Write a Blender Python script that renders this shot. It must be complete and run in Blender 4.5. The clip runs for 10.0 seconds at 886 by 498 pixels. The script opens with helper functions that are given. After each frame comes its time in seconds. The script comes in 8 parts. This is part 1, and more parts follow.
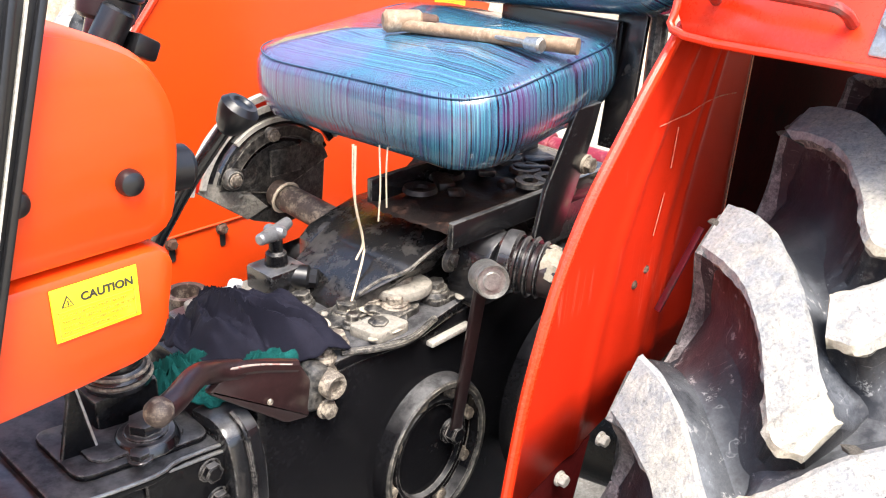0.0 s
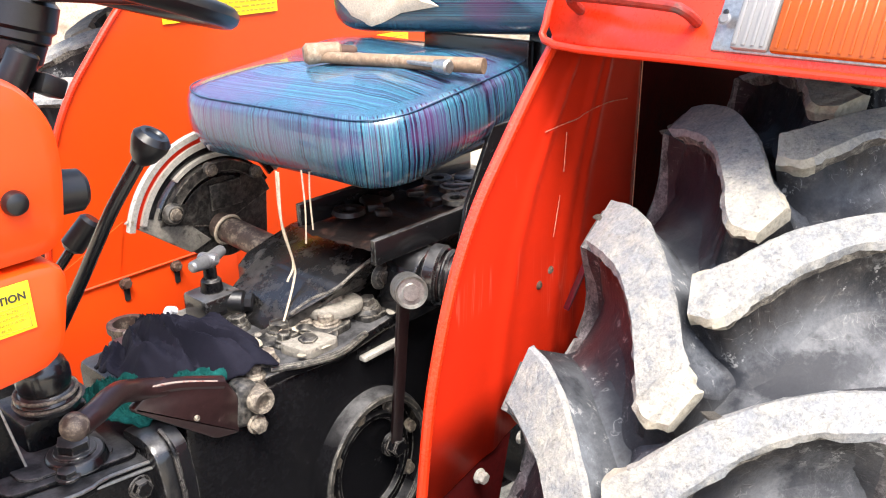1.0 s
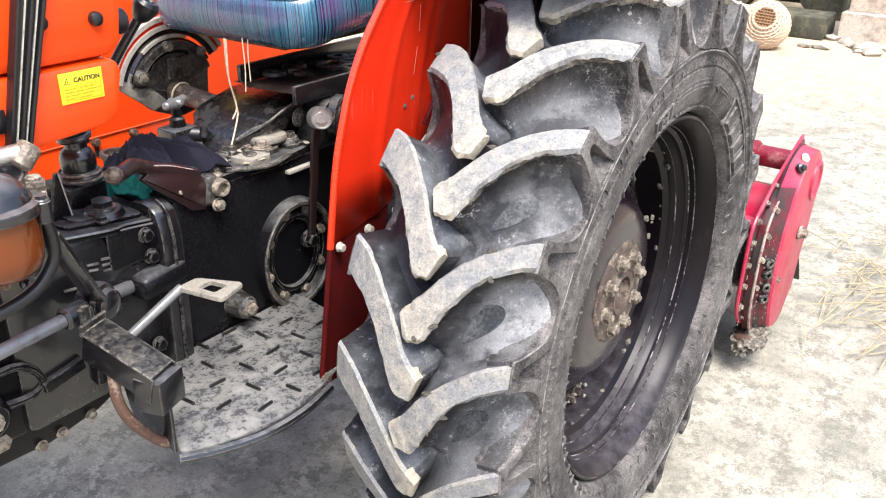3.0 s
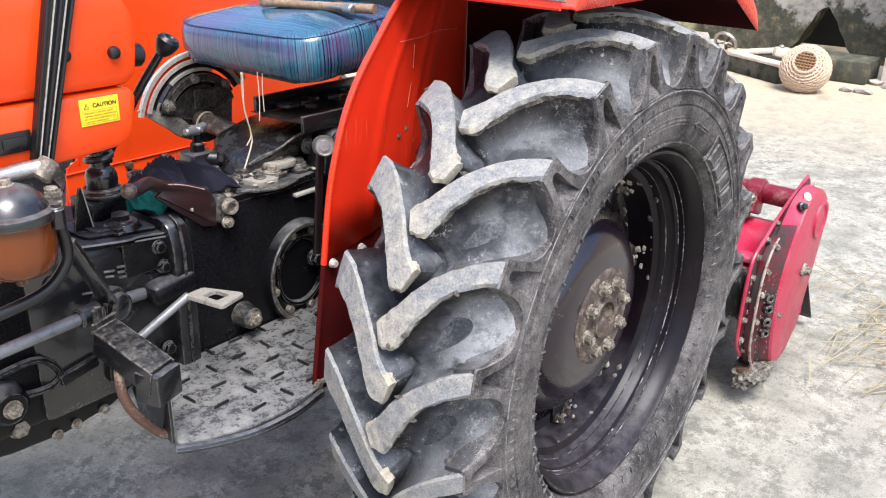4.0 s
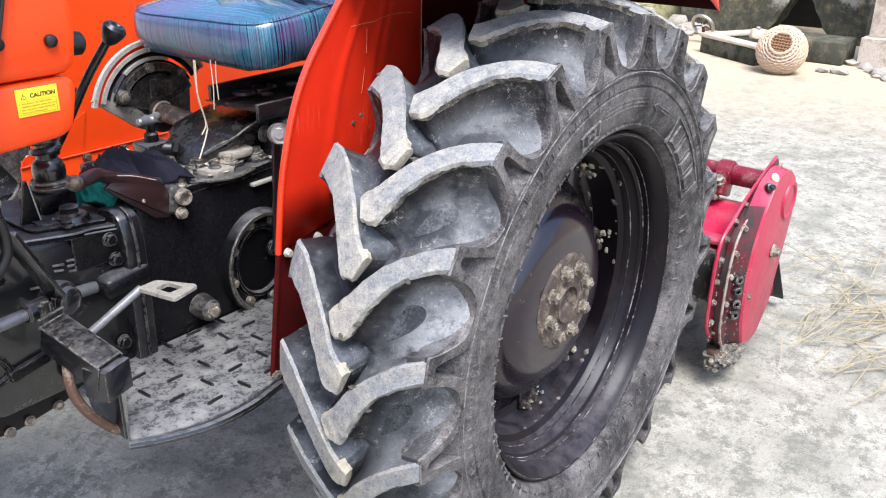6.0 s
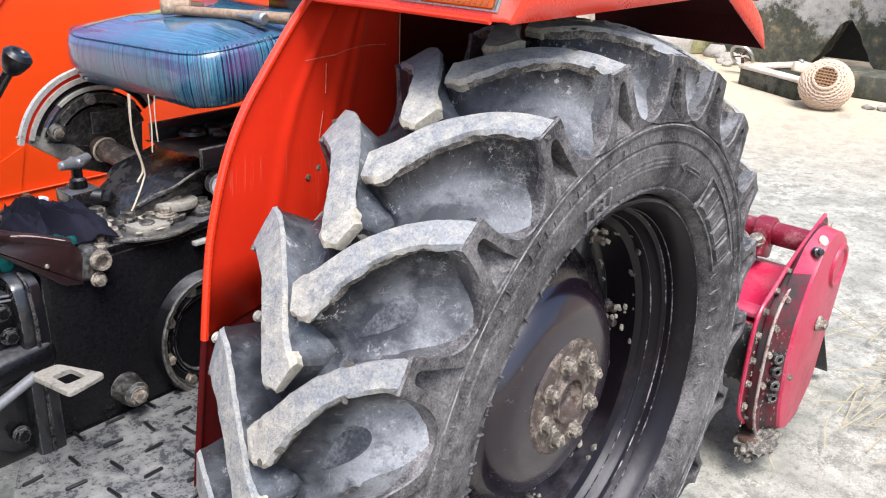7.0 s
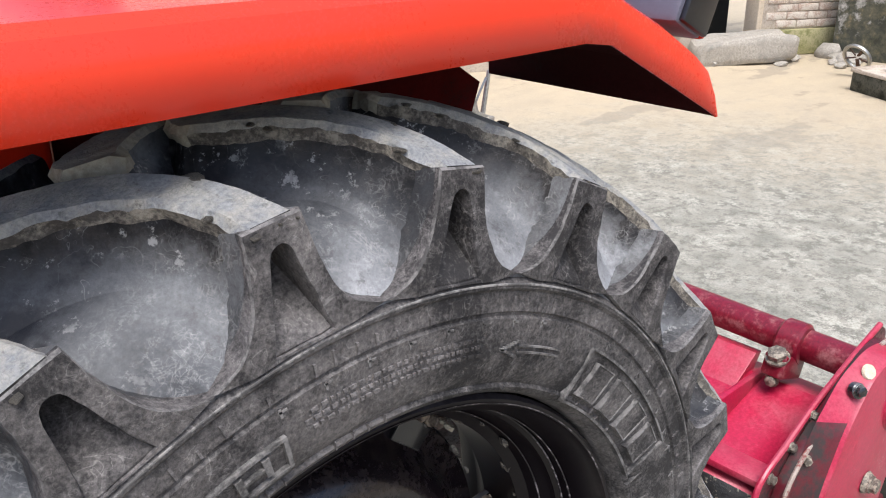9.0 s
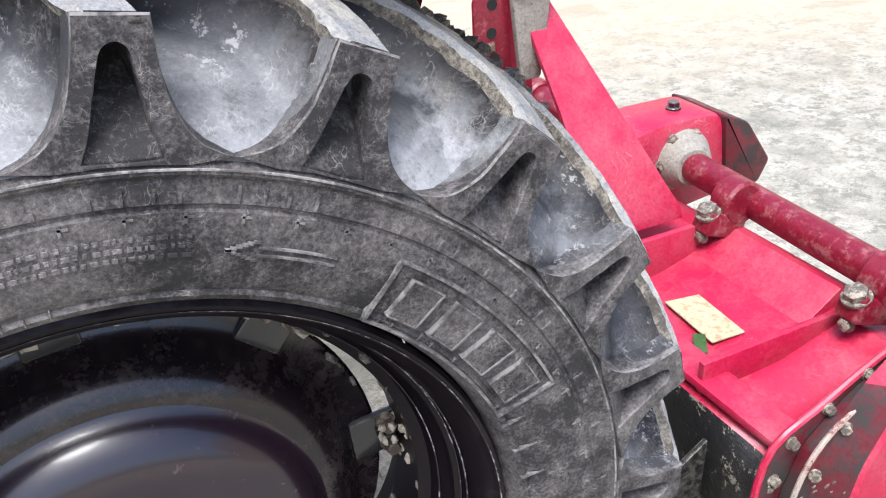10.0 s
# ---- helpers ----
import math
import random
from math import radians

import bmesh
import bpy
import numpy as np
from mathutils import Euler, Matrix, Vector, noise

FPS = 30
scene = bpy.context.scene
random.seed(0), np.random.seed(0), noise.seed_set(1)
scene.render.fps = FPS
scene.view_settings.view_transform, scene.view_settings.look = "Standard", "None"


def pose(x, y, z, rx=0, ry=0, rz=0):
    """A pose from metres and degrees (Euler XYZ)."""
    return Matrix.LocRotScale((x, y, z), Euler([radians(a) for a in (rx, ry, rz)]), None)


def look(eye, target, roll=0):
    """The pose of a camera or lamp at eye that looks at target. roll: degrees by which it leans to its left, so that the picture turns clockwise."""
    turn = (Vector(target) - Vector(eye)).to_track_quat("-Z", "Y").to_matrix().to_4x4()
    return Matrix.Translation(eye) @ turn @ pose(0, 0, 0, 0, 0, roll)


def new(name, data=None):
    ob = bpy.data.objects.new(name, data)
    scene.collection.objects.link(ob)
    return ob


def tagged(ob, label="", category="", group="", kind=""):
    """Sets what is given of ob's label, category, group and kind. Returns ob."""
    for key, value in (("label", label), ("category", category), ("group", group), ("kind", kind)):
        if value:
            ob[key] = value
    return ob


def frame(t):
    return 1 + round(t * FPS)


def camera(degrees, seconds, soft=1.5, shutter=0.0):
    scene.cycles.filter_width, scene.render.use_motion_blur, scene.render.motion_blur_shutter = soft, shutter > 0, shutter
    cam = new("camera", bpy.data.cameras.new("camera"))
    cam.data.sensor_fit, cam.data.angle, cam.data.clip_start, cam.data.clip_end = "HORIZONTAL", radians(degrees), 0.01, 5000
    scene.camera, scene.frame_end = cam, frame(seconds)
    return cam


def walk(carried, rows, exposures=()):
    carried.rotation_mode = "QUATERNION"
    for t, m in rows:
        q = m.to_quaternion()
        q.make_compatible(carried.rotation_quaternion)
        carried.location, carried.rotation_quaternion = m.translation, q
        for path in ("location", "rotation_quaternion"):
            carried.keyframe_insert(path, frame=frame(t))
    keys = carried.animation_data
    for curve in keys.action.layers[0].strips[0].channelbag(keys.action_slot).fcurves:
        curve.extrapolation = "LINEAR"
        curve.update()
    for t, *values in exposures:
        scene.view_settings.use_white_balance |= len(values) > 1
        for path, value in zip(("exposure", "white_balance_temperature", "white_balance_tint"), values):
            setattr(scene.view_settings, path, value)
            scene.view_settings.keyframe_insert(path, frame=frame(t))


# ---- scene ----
cam = camera(54.4, 10.0, soft=1.1)
PATH = [
    (0, (-1.146, -0.864, 1.488), (0.221, 0.336, 0.656), 2.7),
    (0.5, (-1.119, -0.919, 1.5), (0.279, 0.31, 0.767), 0.6),
    (1, (-1.117, -0.986, 1.476), (0.273, 0.243, 0.731), -0.8),
    (1.5, (-1.177, -1.061, 1.471), (0.195, 0.153, 0.667), -0.6),
    (2, (-1.384, -1.126, 1.45), (0.026, 0.049, 0.655), -2.5),
    (2.5, (-1.52, -1.219, 1.468), (-0.023, -0.188, 0.635), 1.0),
    (2.7, (-1.555, -1.293, 1.474), (-0.045, -0.288, 0.63), 1.1),
    (3.8, (-1.612, -1.564, 1.505), (-0.168, -0.428, 0.714), 1.7),
    (4, (-1.618, -1.578, 1.508), (-0.164, -0.437, 0.743), 1.5),
    (4.5, (-1.655, -1.625, 1.5), (-0.2, -0.487, 0.735), 1.2),
    (5, (-1.668, -1.641, 1.493), (-0.196, -0.545, 0.699), -0.1),
    (5.2, (-1.667, -1.646, 1.491), (-0.184, -0.565, 0.697), -0.4),
    (6.3, (-1.478, -1.565, 1.501), (-0.031, -0.425, 0.723), 2.0),
    (6.5, (-1.406, -1.522, 1.496), (0.041, -0.371, 0.734), 3.0),
    (7, (-1.229, -1.474, 1.472), (0.205, -0.298, 0.723), 1.9),
    (7.5, (-0.997, -1.491, 1.474), (0.395, -0.246, 0.761), 2.1),
    (8, (-0.801, -1.493, 1.484), (0.399, -0.059, 0.775), -0.1),
    (8.5, (-0.598, -1.429, 1.481), (0.602, 0.007, 0.776), -1.0),
    (9, (-0.395, -1.387, 1.47), (0.843, -0.012, 0.711), -0.7),
    (9.5, (-0.146, -1.458, 1.435), (0.789, 0.08, 0.564), -3.9),
    (10, (0.05, -1.493, 1.385), (0.761, 0.101, 0.409), -3.7),
]
EXPOSURES = [(0, 1.88, 6350, 10), (0.5, 1.52, 6350, 10), (1.0, 1.70, 6350, 10), (1.5, 1.65, 6300, 10), (2.0, 1.6, 6300, 10), (2.5, 1.6, 6300, 10), (4, 1.15, 5900, 10), (6.5, 1.2, 5750, 10), (7.5, 1.10, 5850, 10), (8.0, 0.95, 5850, 10), (8.5, 0.8, 5900, 10), (9.0, 0.69, 5950, 10), (9.5, 1.18, 5900, 10), (10, 1.22, 5800, 10)]
walk(cam, [(t, look(eye, target, roll)) for t, eye, target, roll in PATH], EXPOSURES)

# ---- world and light ----
world = bpy.data.worlds.new("sky")
scene.world = world
world.use_nodes = True
SUN_EL, SUN_AZ = 64.0, 215.0
_nt = world.node_tree
_sky = _nt.nodes.new("ShaderNodeTexSky")
_sky.sky_type = "NISHITA"
_sky.sun_disc = False
_sky.sun_elevation = radians(SUN_EL)
_sky.sun_rotation = radians(SUN_AZ)
_sky.air_density, _sky.dust_density, _sky.ozone_density = 1.0, 4.0, 1.0
_bg = _nt.nodes["Background"]
_bg.inputs["Strength"].default_value = 0.15
_nt.links.new(_sky.outputs[0], _bg.inputs["Color"])
sun = new("sun", bpy.data.lights.new("sun", "SUN"))
sun.data.energy, sun.data.angle, sun.data.color = 2.3, radians(30), (1.0, 0.95, 0.87)
_el, _az = radians(SUN_EL), radians(SUN_AZ)
sun.matrix_world = look((0, 0, 6), (-math.sin(_az) * math.cos(_el), -math.cos(_az) * math.cos(_el), 6 - math.sin(_el)))


# ---- materials ----
def shader(name):
    m = bpy.data.materials.new(name)
    m.use_nodes = True
    nt = m.node_tree
    return m, nt, nt.nodes["Principled BSDF"]


def noise_node(nt, scale, detail=8, rough=0.66, vec=None, stretch=None):
    n = nt.nodes.new("ShaderNodeTexNoise")
    n.inputs["Scale"].default_value = scale
    n.inputs["Detail"].default_value = detail
    n.inputs["Roughness"].default_value = rough
    if vec is None:
        vec = nt.nodes.new("ShaderNodeTexCoord").outputs["Object"]
        shift = nt.nodes.new("ShaderNodeVectorMath")
        shift.operation = "MULTIPLY_ADD"
        shift.inputs[1].default_value = (1, 1, 1)
        times = nt.nodes.new("ShaderNodeMath")
        times.operation = "MULTIPLY"
        times.inputs[1].default_value = 23.0
        nt.links.new(nt.nodes.new("ShaderNodeObjectInfo").outputs["Random"], times.inputs[0])
        nt.links.new(vec, shift.inputs[0])
        nt.links.new(times.outputs[0], shift.inputs[2])
        vec = shift.outputs[0]
    if stretch:
        mp = nt.nodes.new("ShaderNodeMapping")
        mp.inputs["Scale"].default_value = stretch
        nt.links.new(vec, mp.inputs["Vector"])
        vec = mp.outputs[0]
    nt.links.new(vec, n.inputs["Vector"])
    return n.outputs["Fac"]


def ramp(nt, fac, stops):
    r = nt.nodes.new("ShaderNodeValToRGB")
    e = r.color_ramp.elements
    while len(e) < len(stops):
        e.new(0.5)
    for k, (p, c) in enumerate(stops):
        e[k].position = p
        e[k].color = (*c, 1) if len(c) == 3 else (c[0], c[0], c[0], 1)
    nt.links.new(fac, r.inputs[0])
    return r.outputs[0]


def mix(nt, fac, a, b, how="MIX"):
    n = nt.nodes.new("ShaderNodeMix")
    n.data_type, n.blend_type = "RGBA", how
    for sock, v in (("Factor", fac), ("A", a), ("B", b)):
        ins = [s for s in n.inputs if s.name == sock and s.enabled]
        s = ins[0]
        if isinstance(v, (int, float)):
            s.default_value = v
        elif isinstance(v, tuple):
            s.default_value = (*v, 1)
        else:
            nt.links.new(v, s)
    return [o for o in n.outputs if o.enabled][0]


def bump(nt, bsdf, height, strength=0.3, dist=0.002):
    b = nt.nodes.new("ShaderNodeBump")
    b.inputs["Strength"].default_value = strength
    b.inputs["Distance"].default_value = dist
    nt.links.new(height, b.inputs["Height"])
    nt.links.new(b.outputs[0], bsdf.inputs["Normal"])


def pale_edges(m, colour, radius=0.0035, amount=0.8):
    """Pale edges of castings and plates: rubbed paint, caught dust, and edge highlights put into the colour."""
    nt = m.node_tree
    b = nt.nodes["Principled BSDF"]
    was = b.inputs["Base Color"].links[0].from_socket
    bev = nt.nodes.new("ShaderNodeBevel")
    bev.samples = 4
    bev.inputs["Radius"].default_value = radius
    dot = nt.nodes.new("ShaderNodeVectorMath")
    dot.operation = "DOT_PRODUCT"
    nt.links.new(bev.outputs[0], dot.inputs[0])
    nt.links.new(nt.nodes.new("ShaderNodeNewGeometry").outputs["Normal"], dot.inputs[1])
    edge = ramp(nt, dot.outputs["Value"], [(0.90, (amount,)), (0.985, (0.0,))])
    spots = ramp(nt, noise_node(nt, 60, 5, 0.7), [(0.42, (0.0,)), (0.56, (1.0,))])
    nt.links.new(mix(nt, mix(nt, 1.0, edge, spots, "MULTIPLY"), was, colour), b.inputs["Base Color"])


def dust_and_sheen(m, colour, amount=0.6):
    """Pale film on the faces that look up: dust, and sky sheen put into the colour."""
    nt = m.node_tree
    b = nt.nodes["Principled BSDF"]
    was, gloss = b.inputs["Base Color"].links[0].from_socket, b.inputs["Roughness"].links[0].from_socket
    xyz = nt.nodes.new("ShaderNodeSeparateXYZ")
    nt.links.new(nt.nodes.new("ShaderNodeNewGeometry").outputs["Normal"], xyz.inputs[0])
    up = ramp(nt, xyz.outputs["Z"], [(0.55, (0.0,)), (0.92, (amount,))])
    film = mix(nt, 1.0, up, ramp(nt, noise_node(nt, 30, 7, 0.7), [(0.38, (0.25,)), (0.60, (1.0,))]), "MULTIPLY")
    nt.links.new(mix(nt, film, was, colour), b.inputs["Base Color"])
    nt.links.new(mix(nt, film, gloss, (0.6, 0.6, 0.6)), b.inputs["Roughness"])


def surface(name, base, dirt, rough=0.5, metal=0.0, scale=14.0, cover=(0.5, 0.68), fine=160.0, relief=0.25, dirt_rough=0.85, coat=0.0, depth=0.0015, grain=0.25, crisp=0.5, spec=0.5, rag=0.28):
    """Base colour with a grain, and ragged patches of dirt or wear of a second colour."""
    m, nt, b = shader(name)
    big = noise_node(nt, scale, 10, 0.7)
    small = noise_node(nt, fine, 6, 0.7)
    g = ramp(nt, small, [(0.36, (1 - 1.5 * grain,) * 3), (0.62, (1.0,) * 3)])
    col = mix(nt, 1.0, base, g, "MULTIPLY")
    ragged = mix(nt, rag, big, small)
    mid, half = (cover[0] + cover[1]) / 2, (cover[1] - cover[0]) / 2 * crisp
    mask = ramp(nt, ragged, [(mid - half, (0.0,)), (mid + half, (1.0,))])
    g2 = ramp(nt, small, [(0.34, (1 - 0.9 * grain,) * 3), (0.66, (1.0,) * 3)])
    col = mix(nt, mask, col, mix(nt, 1.0, dirt, g2, "MULTIPLY"))
    nt.links.new(col, b.inputs["Base Color"])
    r = ramp(nt, mask, [(0.0, (rough,)), (1.0, (dirt_rough,))])
    nt.links.new(r, b.inputs["Roughness"])
    b.inputs["Metallic"].default_value = metal
    b.inputs["Specular IOR Level"].default_value = spec
    b.inputs["Coat Weight"].default_value = coat
    b.inputs["Coat Roughness"].default_value = 0.12
    bump(nt, b, ragged, relief, depth)
    return m


M_BONNET = surface("bright_orange_paint", (0.77, 0.062, 0.004), (0.68, 0.050, 0.004), 0.30, 0, 2.2, (0.40, 0.75), 260, 0.04, 0.40, 0.25, grain=0.03, crisp=1.0, spec=0.4)
M_PAINT = surface("orange_paint", (0.72, 0.034, 0.006), (0.62, 0.027, 0.006), 0.25, 0, 2.2, (0.40, 0.75), 260, 0.04, 0.36, 0.15, grain=0.03, crisp=1.0, spec=0.5)
M_DISC = surface("glossy_dark_disc_paint", (0.014, 0.0068, 0.013), (0.10, 0.072, 0.075), 0.26, 0, 48, (0.60, 0.68), 220, 0.15, 0.5, 0.5, crisp=0.8, spec=0.5)
M_LIFT = surface("dusty_lift_cover_paint", (0.010, 0.0095, 0.0095), (0.10, 0.09, 0.08), 0.26, 0, 22, (0.50, 0.72), 120, 0.5, 0.6, 0.3, crisp=1.0, rag=0.2, depth=0.003)
M_DISH = surface("dusty_dark_disc_paint", (0.010, 0.0065, 0.0085), (0.075, 0.058, 0.052), 0.26, 0, 16, (0.52, 0.72), 200, 0.2, 0.5, 0.3, crisp=1.0, spec=0.4)
M_PAINT_RED = surface("orange_red_paint", (0.60, 0.024, 0.006), (0.46, 0.018, 0.006), 0.42, 0, 4.0, (0.45, 0.75), 260, 0.06, 0.5, 0.0, grain=0.05, crisp=1.0, spec=0.10)
# fender paint darkened for the undersides, their shade put into the colour
M_UNDER = surface("shaded_red_underside", (0.045, 0.006, 0.006), (0.03, 0.02, 0.018), 0.8, 0, 9, grain=0.2, spec=0.15)
M_CRIMSON = surface("crimson_paint", (0.43, 0.009, 0.048), (0.40, 0.085, 0.115), 0.36, 0, 7, (0.44, 0.74), 150, 0.25, 0.8, 0.15, grain=0.2, depth=0.002, crisp=1.0)
M_CRIMSON_DULL = surface("greasy_dark_crimson_paint", (0.19, 0.006, 0.020), (0.32, 0.12, 0.12), 0.38, 0, 26, (0.50, 0.66), 150, 0.4, 0.8, 0.1, grain=0.25, depth=0.002, crisp=0.9)
M_MUDBLACK = surface("mud_caked_black_paint", (0.012, 0.011, 0.012), (0.30, 0.27, 0.215), 0.4, 0, 24, (0.53, 0.60), 160, 0.9, 0.9, depth=0.006)
M_TAN = surface("torn_tan_paper", (0.56, 0.45, 0.28), (0.38, 0.26, 0.14), 0.8, 0, 60, (0.48, 0.6), 200, 0.4)
M_CANE_DARK = surface("brown_cane", (0.26, 0.14, 0.06), (0.16, 0.08, 0.04), 0.7, 0, 40, (0.45, 0.7), 300, 0.5)
M_SCUFF = surface("scraped_pale_metal", (0.40, 0.32, 0.27), (0.20, 0.06, 0.05), 0.6, 0, 50, (0.48, 0.62), 200, 0.4)
M_DARKRED = surface("dirty_dark_red", (0.115, 0.008, 0.016), (0.03, 0.022, 0.02), 0.36, 0, 14, (0.42, 0.6), 140, 0.5, 0.7, grain=0.25)
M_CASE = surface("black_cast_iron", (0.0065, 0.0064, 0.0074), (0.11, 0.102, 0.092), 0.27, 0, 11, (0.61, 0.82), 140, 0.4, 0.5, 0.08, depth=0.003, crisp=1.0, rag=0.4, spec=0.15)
M_GREASY = surface("greasy_dusty_iron", (0.014, 0.0135, 0.0135), (0.175, 0.16, 0.135), 0.3, 0, 40, (0.45, 0.74), 120, 0.9, 0.7, depth=0.004, crisp=1.0, rag=0.5)
M_PALE_DUST = surface("dust_caked_iron", (0.30, 0.275, 0.23), (0.09, 0.082, 0.07), 0.75, 0, 60, (0.50, 0.66), 170, 0.9, 0.5, depth=0.005)
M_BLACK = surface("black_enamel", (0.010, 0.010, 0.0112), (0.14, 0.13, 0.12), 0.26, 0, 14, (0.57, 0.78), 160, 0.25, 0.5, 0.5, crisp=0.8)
dust_and_sheen(M_CASE, (0.165, 0.163, 0.165), 0.62)
dust_and_sheen(M_BLACK, (0.15, 0.15, 0.154), 0.6)
pale_edges(M_CASE, (0.24, 0.22, 0.20))
pale_edges(M_BLACK, (0.20, 0.19, 0.175), 0.003, 0.7)
pale_edges(M_GREASY, (0.34, 0.31, 0.255), 0.004, 0.9)
M_PLASTIC = surface("black_plastic", (0.010, 0.010, 0.011), (0.035, 0.035, 0.036), 0.33, 0, 12, (0.55, 0.8), 300, 0.08)
M_ROD = surface("worn_grey_rod", (0.24, 0.24, 0.245), (0.13, 0.128, 0.13), 0.28, 0.4, 30, (0.48, 0.66), 200, 0.2, 0.5, grain=0.15)
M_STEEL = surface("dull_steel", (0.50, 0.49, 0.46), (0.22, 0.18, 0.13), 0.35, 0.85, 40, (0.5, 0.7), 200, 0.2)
M_BOLT = surface("rusty_bolt", (0.15, 0.125, 0.10), (0.38, 0.33, 0.26), 0.5, 0.3, 70, (0.44, 0.60), 240, 0.6)
M_BROWN = surface("brown_painted_iron", (0.026, 0.012, 0.012), (0.11, 0.07, 0.062), 0.32, 0, 20, (0.56, 0.74), 140, 0.3, coat=0.2)
M_SCRAPE = surface("bare_paint_scrape", (0.72, 0.30, 0.20), (0.66, 0.10, 0.05), 0.6, 0, 40, (0.4, 0.6))
M_BROWN_RED = surface("worn_red_handle", (0.30, 0.025, 0.014), (0.12, 0.05, 0.04), 0.4, 0, 30, (0.48, 0.66), 140, 0.3)
M_RUST = surface("dark_rust", (0.085, 0.042, 0.026), (0.21, 0.155, 0.115), 0.75, 0, 26, (0.48, 0.62), 140, 0.7)
M_PALE = surface("pale_worn_steel", (0.56, 0.53, 0.47), (0.30, 0.26, 0.20), 0.4, 0.2, 60, (0.52, 0.66), 240, 0.3)
M_MUD = surface("dried_mud", (0.43, 0.385, 0.295), (0.29, 0.265, 0.22), 0.95, 0, 30, (0.45, 0.7), 190, 1.0, depth=0.004)
M_RIB = surface("scuffed_rib", (0.10, 0.094, 0.09), (0.26, 0.245, 0.23), 0.8, 0, 34, (0.42, 0.60), 200, 0.5)
M_RIBDUST = surface("dusty_moulding", (0.07, 0.065, 0.062), (0.20, 0.188, 0.178), 0.8, 0, 34, (0.40, 0.62), 200, 0.5)
# fender red darkened for dirt and for the shade behind the tyre
M_LOWRED = surface("shaded_dirty_red_paint", (0.075, 0.006, 0.006), (0.03, 0.008, 0.008), 0.9, 0, 10, (0.45, 0.7), 160, 0.2, 0.9, grain=0.2, spec=0.04)
M_RIM = surface("dark_rim_paint", (0.0055, 0.0034, 0.0052), (0.035, 0.024, 0.026), 0.36, 0, 9, (0.56, 0.84), 150, 0.3, 0.5, 0.05, crisp=1.0, spec=0.2)
# rim faces that look up are paler: dust, with their sheen painted in
dust_and_sheen(M_RIM, (0.105, 0.096, 0.108), 0.5)
M_WORNRIM = surface("worn_gloss_rim_ridge", (0.012, 0.008, 0.011), (0.30, 0.27, 0.28), 0.4, 0, 16, (0.47, 0.62), 130, 0.3, 0.5, rag=0.45)
M_HUB = surface("brown_hub", (0.075, 0.052, 0.042), (0.25, 0.20, 0.15), 0.5, 0.1, 30, (0.46, 0.62), 160, 0.5)
M_LABEL = surface("yellow_label", (0.90, 0.70, 0.015), (0.80, 0.62, 0.03), 0.4, 0, 20, grain=0.04, relief=0.02)
M_INK = surface("label_ink", (0.03, 0.028, 0.02), (0.05, 0.05, 0.04), 0.5, grain=0.05, relief=0.02)
M_INK2 = surface("faded_label_ink", (0.45, 0.35, 0.03), (0.4, 0.3, 0.03), 0.5, grain=0.05, relief=0.02)
M_WOOD = surface("worn_wood", (0.27, 0.18, 0.11), (0.46, 0.36, 0.26), 0.6, 0, 20, (0.45, 0.7), 120, 0.4)
M_CLOTH = surface("navy_cloth", (0.0065, 0.0065, 0.0145), (0.012, 0.0115, 0.022), 0.85, 0, 22, (0.42, 0.7), 700, 0.5, spec=0.2, crisp=1.0)
M_TAG = surface("white_cotton", (0.72, 0.72, 0.72), (0.6, 0.6, 0.62), 0.9, 0, 60)
M_TEAL = surface("teal_cloth", (0.008, 0.075, 0.068), (0.012, 0.11, 0.10), 0.95, 0, 30, (0.45, 0.7), 700, 0.5, spec=0.1)
M_STRING = surface("cotton_string", (0.62, 0.52, 0.38), (0.42, 0.34, 0.24), 0.95, 0, 60, (0.45, 0.7), 500, 0.6)
M_FOAM = surface("torn_foam", (0.72, 0.60, 0.45), (0.55, 0.43, 0.30), 0.95, 0, 40, (0.45, 0.7), 400, 0.8)
M_BASKET = surface("cane", (0.62, 0.46, 0.33), (0.50, 0.35, 0.23), 0.8, 0, 40, (0.45, 0.7), 300, 0.5)
M_STRAW = surface("straw", (0.42, 0.355, 0.22), (0.28, 0.23, 0.135), 0.85, 0, 40, (0.45, 0.7), 300, 0.5)
M_STONE = surface("rubble_stone", (0.42, 0.38, 0.32), (0.22, 0.21, 0.18), 0.9, 0, 8, (0.45, 0.7), 60, 0.8, depth=0.01)
M_PLATE = surface("worn_footplate", (0.27, 0.262, 0.245), (0.055, 0.056, 0.06), 0.5, 0.0, 30, (0.40, 0.58), 110, 0.8, 0.22, rag=0.5, depth=0.003, crisp=0.8)
M_TRAY = surface("dark_rusty_tray", (0.017, 0.013, 0.012), (0.13, 0.062, 0.04), 0.4, 0, 30, (0.52, 0.66), 140, 0.8, 0.8, depth=0.004, crisp=1.0)
M_GREEN = surface("green_netting", (0.02, 0.42, 0.16), (0.01, 0.25, 0.1), 0.8, 0, 30)
M_LEAF = surface("leaf", (0.035, 0.09, 0.012), (0.06, 0.13, 0.02), 0.6, 0, 20)


